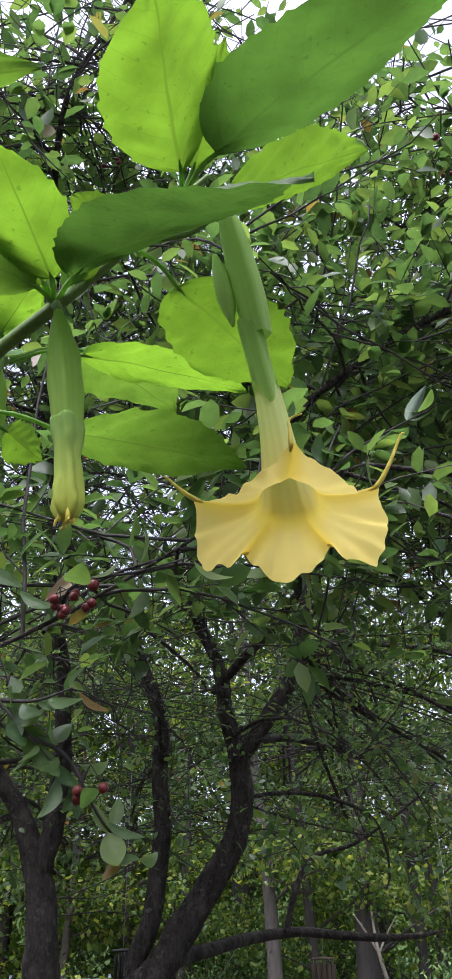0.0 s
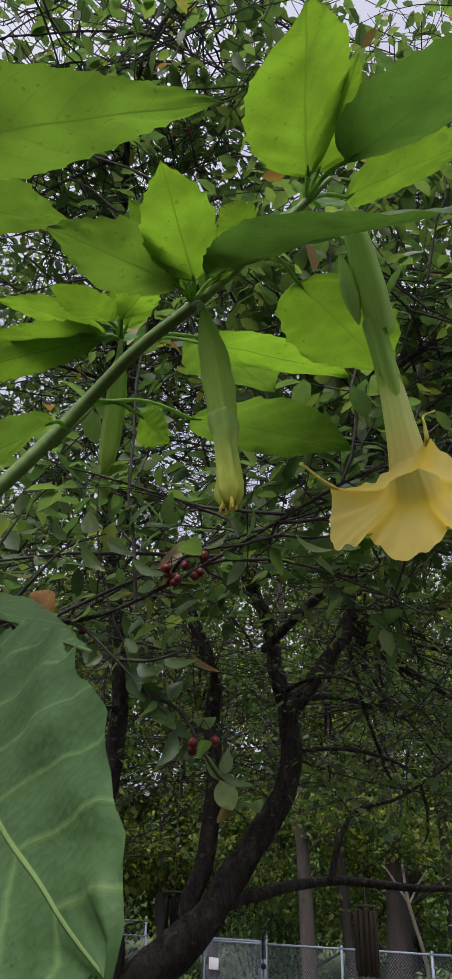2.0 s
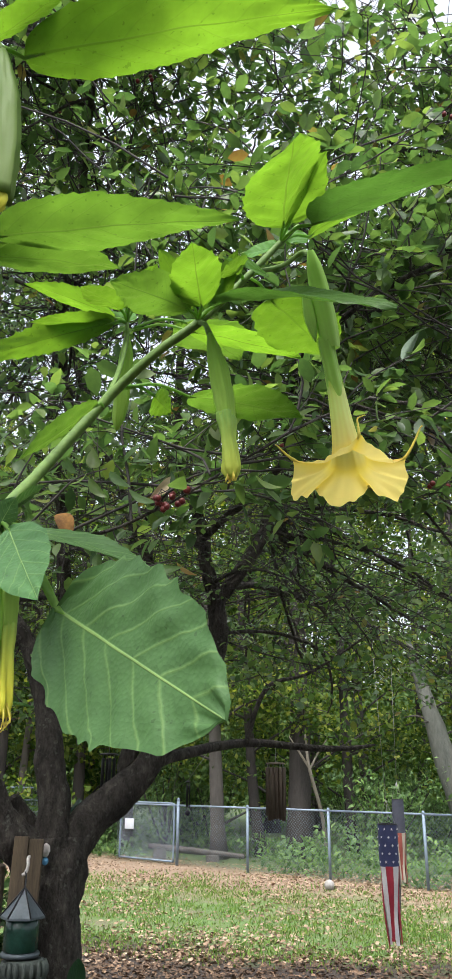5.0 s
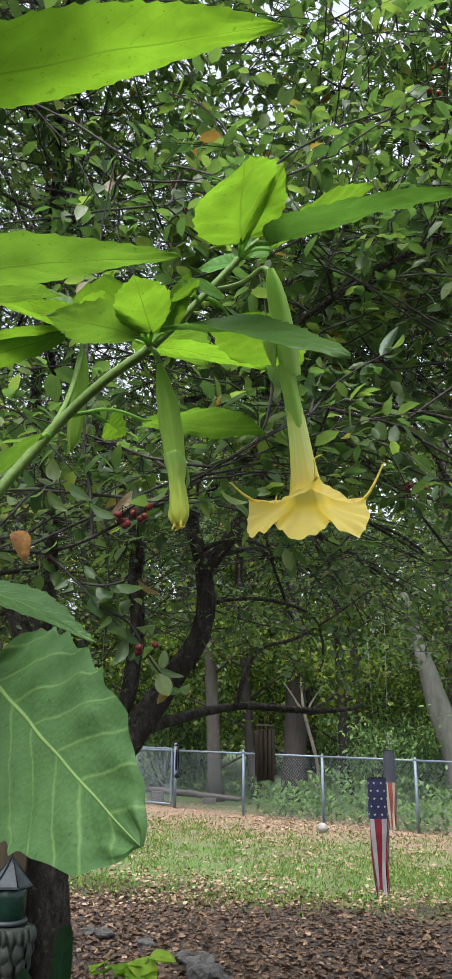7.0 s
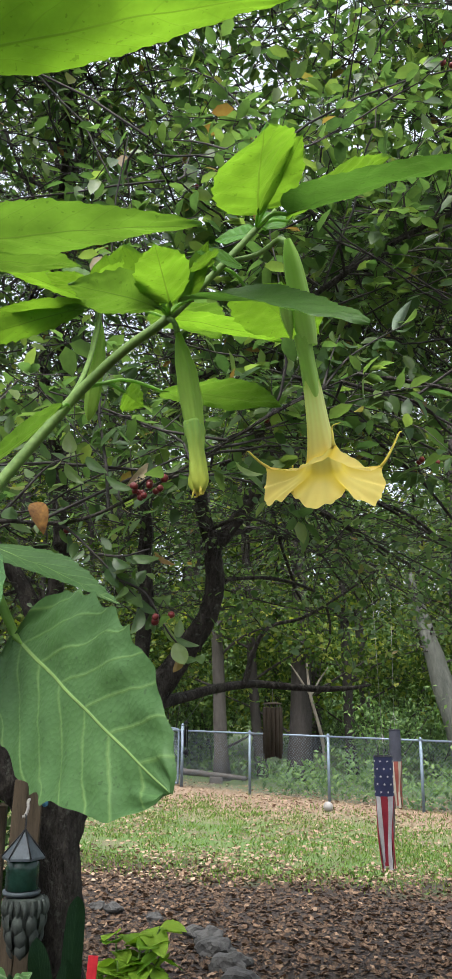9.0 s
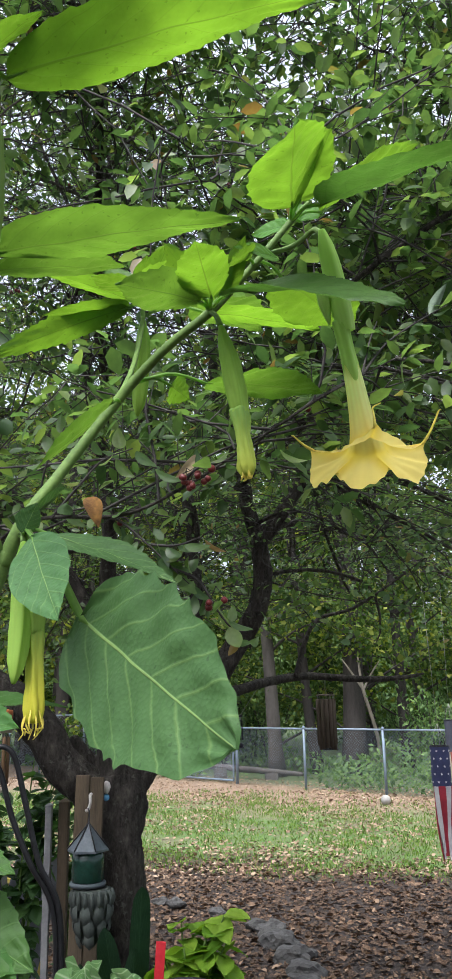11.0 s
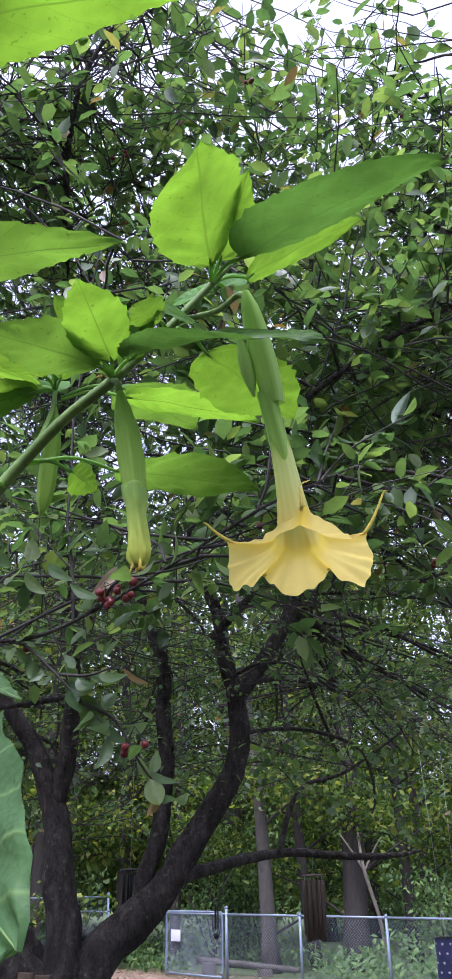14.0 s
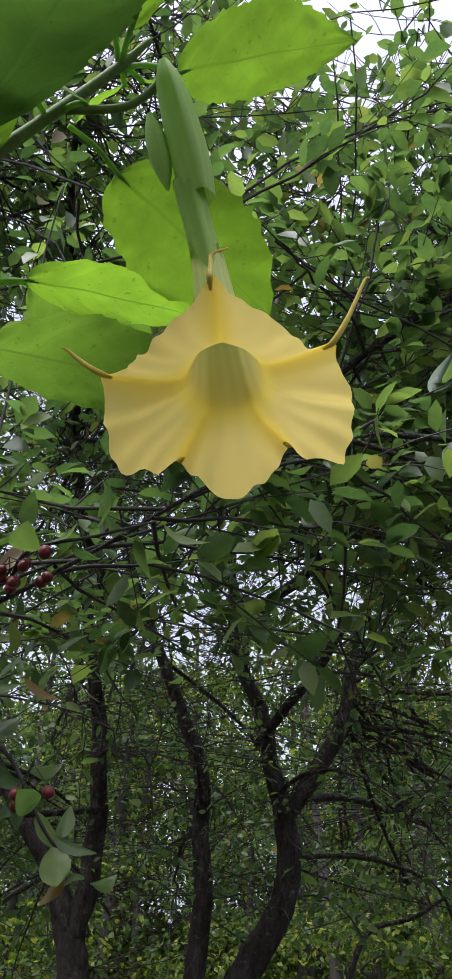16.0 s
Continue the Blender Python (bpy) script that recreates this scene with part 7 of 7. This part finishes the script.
part("limb", mesh_of("limb", *tube_data(smooth_line([(-0.45, 3.53, 1.53), (-0.5, 3.5, 1.6), (-0.535, 3.47, 1.655), (-0.54, 3.46, 1.675)], 16), lerp_list([0.04, 0.032, 0.027, 0.018], 16), 14, lambda s, a: 1 + 0.15 * noise.noise((math.cos(a) * 2, math.sin(a) * 2, s * 5))), [BARK]), TREE, "short broken branch stub")
build_bed()
build_windsock(1.82, 6.78, 1.415, 0.31, 0.56, 0.078, NAVY, RED_CLOTH, WHITE_CLOTH, (1.8, 6.9, 3.05), "star-spangled flag windsock with red and white streamers hanging from the tree")
build_windsock(2.53, 9.2, 1.55, 0.34, 0.5, 0.064, FADED_NAVY, FADED_RED, CREAM_CLOTH, (2.55, 9.2, 3.02), "older faded flag windsock with frayed streamers hanging from the tree", False)
build_chime("glazed", -0.795, 3.25, 1.80, 0.04, 0.095, 5, 0.024, 0.2, 0.0075, (ORANGE_CAP, CREAM_CAP), TAN_WOOD, (-0.8, 3.42, 1.86), "glazed orange and cream wind chime hanging from the limb", 0.012)
build_chime("copper", -0.98, 3.2, 1.88, 0.045, 0.012, 6, 0.034, 0.42, 0.009, (COPPER, COPPER), COPPER, (-0.98, 3.4, 1.97), "copper tube wind chime hanging from the limb", None, 0.2)
build_chime("black", -0.237, 4.4, 1.875, 0.05, 0.012, 4, 0.03, 0.21, 0.009, (BLACK_IRON, BLACK_IRON), BLACK_IRON, (-0.2, 4.1, 2.6), "black metal wind chime hanging from the limb", None, 0.15)
build_chime("thin", 0.189, 4.3, 1.74, 0.012, 0.012, 3, 0.008, 0.12, 0.003, (BLACK_IRON, BLACK_IRON), BLACK_IRON, (0.3, 4.1, 1.9), "slender black wind chime hanging from the low limb", 0.014)
build_chime("bamboo", 0.69, 4.68, 1.84, 0.055, 0.014, 13, 0.047, 0.3, 0.011, (BAMBOO, BAMBOO), BAMBOO, (0.69, 4.66, 1.935), "weathered bamboo wind chime hanging from the low limb", None, 0.12)
orn = thing("glass_ornament", (-0.38, 3.37, 1.46), "small pale shell ornament with a blue glass bead on the trunk", "ornament")
part("shell", mesh_of("shell", *lathe(-0.38, 3.365, [(0.004, 1.50), (0.014, 1.492), (0.018, 1.475), (0.012, 1.458), (0.006, 1.45)], 12), [PINK_SHELL]), orn)
part("bead", mesh_of("bead", *lathe(-0.38, 3.365, [(0.004, 1.449), (0.012, 1.443), (0.014, 1.434), (0.011, 1.425), (0.004, 1.42)], 12), [BLUE_GLASS]), orn)


def hang_skirt():
    """The loose lower foliage of the crabapple beyond its main limbs and out to the side."""
    rng = np.random.default_rng(21)
    side = rng.uniform((0.55, 3.95, 2.06), (2.7, 5.8, 3.1), (44, 3))
    behind = rng.uniform((-1.5, 4.1, 2.2), (0.6, 5.6, 3.2), (34, 3))
    left = rng.uniform((-2.4, 3.8, 2.1), (-0.8, 5.6, 3.7), (30, 3))
    close = rng.uniform((-1.35, 1.7, 2.5), (-0.5, 2.9, 3.7), (18, 3))
    goal = np.concatenate([side, behind, left, close])
    holds = np.array([tuple(q) for name in ("limb_outer", "limb_right", "limb_far", "limb_fork", "limb_middle", "limb_upright", "limb_left") for q in smooth_line(BOUGHS[name][0], 40)[12:]])
    near = np.array([holds[np.argmin(np.linalg.norm(holds - g, axis=1))] for g in goal])
    main = curved_paths(near, goal, 10, 0.12, 0.1)
    size = np.linspace(0.0045, 0.002, 10)[None].repeat(len(main), 0)
    v0, t0 = tube_cloud(main, size, 5)
    part("branch", fast_mesh("branch", v0, t0, [BARK], True), TREE, kind="stuff")
    m = 5
    b0 = main[np.arange(len(main))[:, None], rng.integers(4, 10, (len(main), m))].reshape(-1, 3)
    out = unit(rng.normal(0, 1, (len(b0), 3)) * [1, 1, 0.5]) * rng.uniform(0.15, 0.45, (len(b0), 1))
    shoot = curved_paths(b0, b0 + out, 6, 0.02, 0.12)
    v1, t1 = tube_cloud(shoot, np.linspace(0.0024, 0.0011, 6)[None].repeat(len(shoot), 0), 4)
    part("twig", fast_mesh("twig", v1, t1, [TWIG], True), TREE, kind="stuff")
    k = 12
    f = rng.uniform(0.1, 1.0, (len(shoot), k, 1))
    base = (shoot[:, 0][:, None] * (1 - f) + shoot[:, -1][:, None] * f + rng.normal(0, 0.035, (len(shoot), k, 3))).reshape(-1, 3)
    base = base[base[:, 2] > 1.97]
    n = len(base)
    way = unit(rng.normal(0, 0.8, (n, 3)) * [1, 1, 0.7] + [0, 0, -0.2])
    length = rng.uniform(0.035, 0.062, n)
    v2, t2 = leaf_cloud(base, way, unit(rng.normal(0, 0.7, (n, 3)) + [0, -0.5, 0.7]), length, length * rng.uniform(0.45, 0.62, n), 0.26, 0.16)
    part("crown", fast_mesh("crown", v2, t2, [APPLE_LEAF], True), TREE, "loose lower foliage", kind="stuff")


hang_skirt()
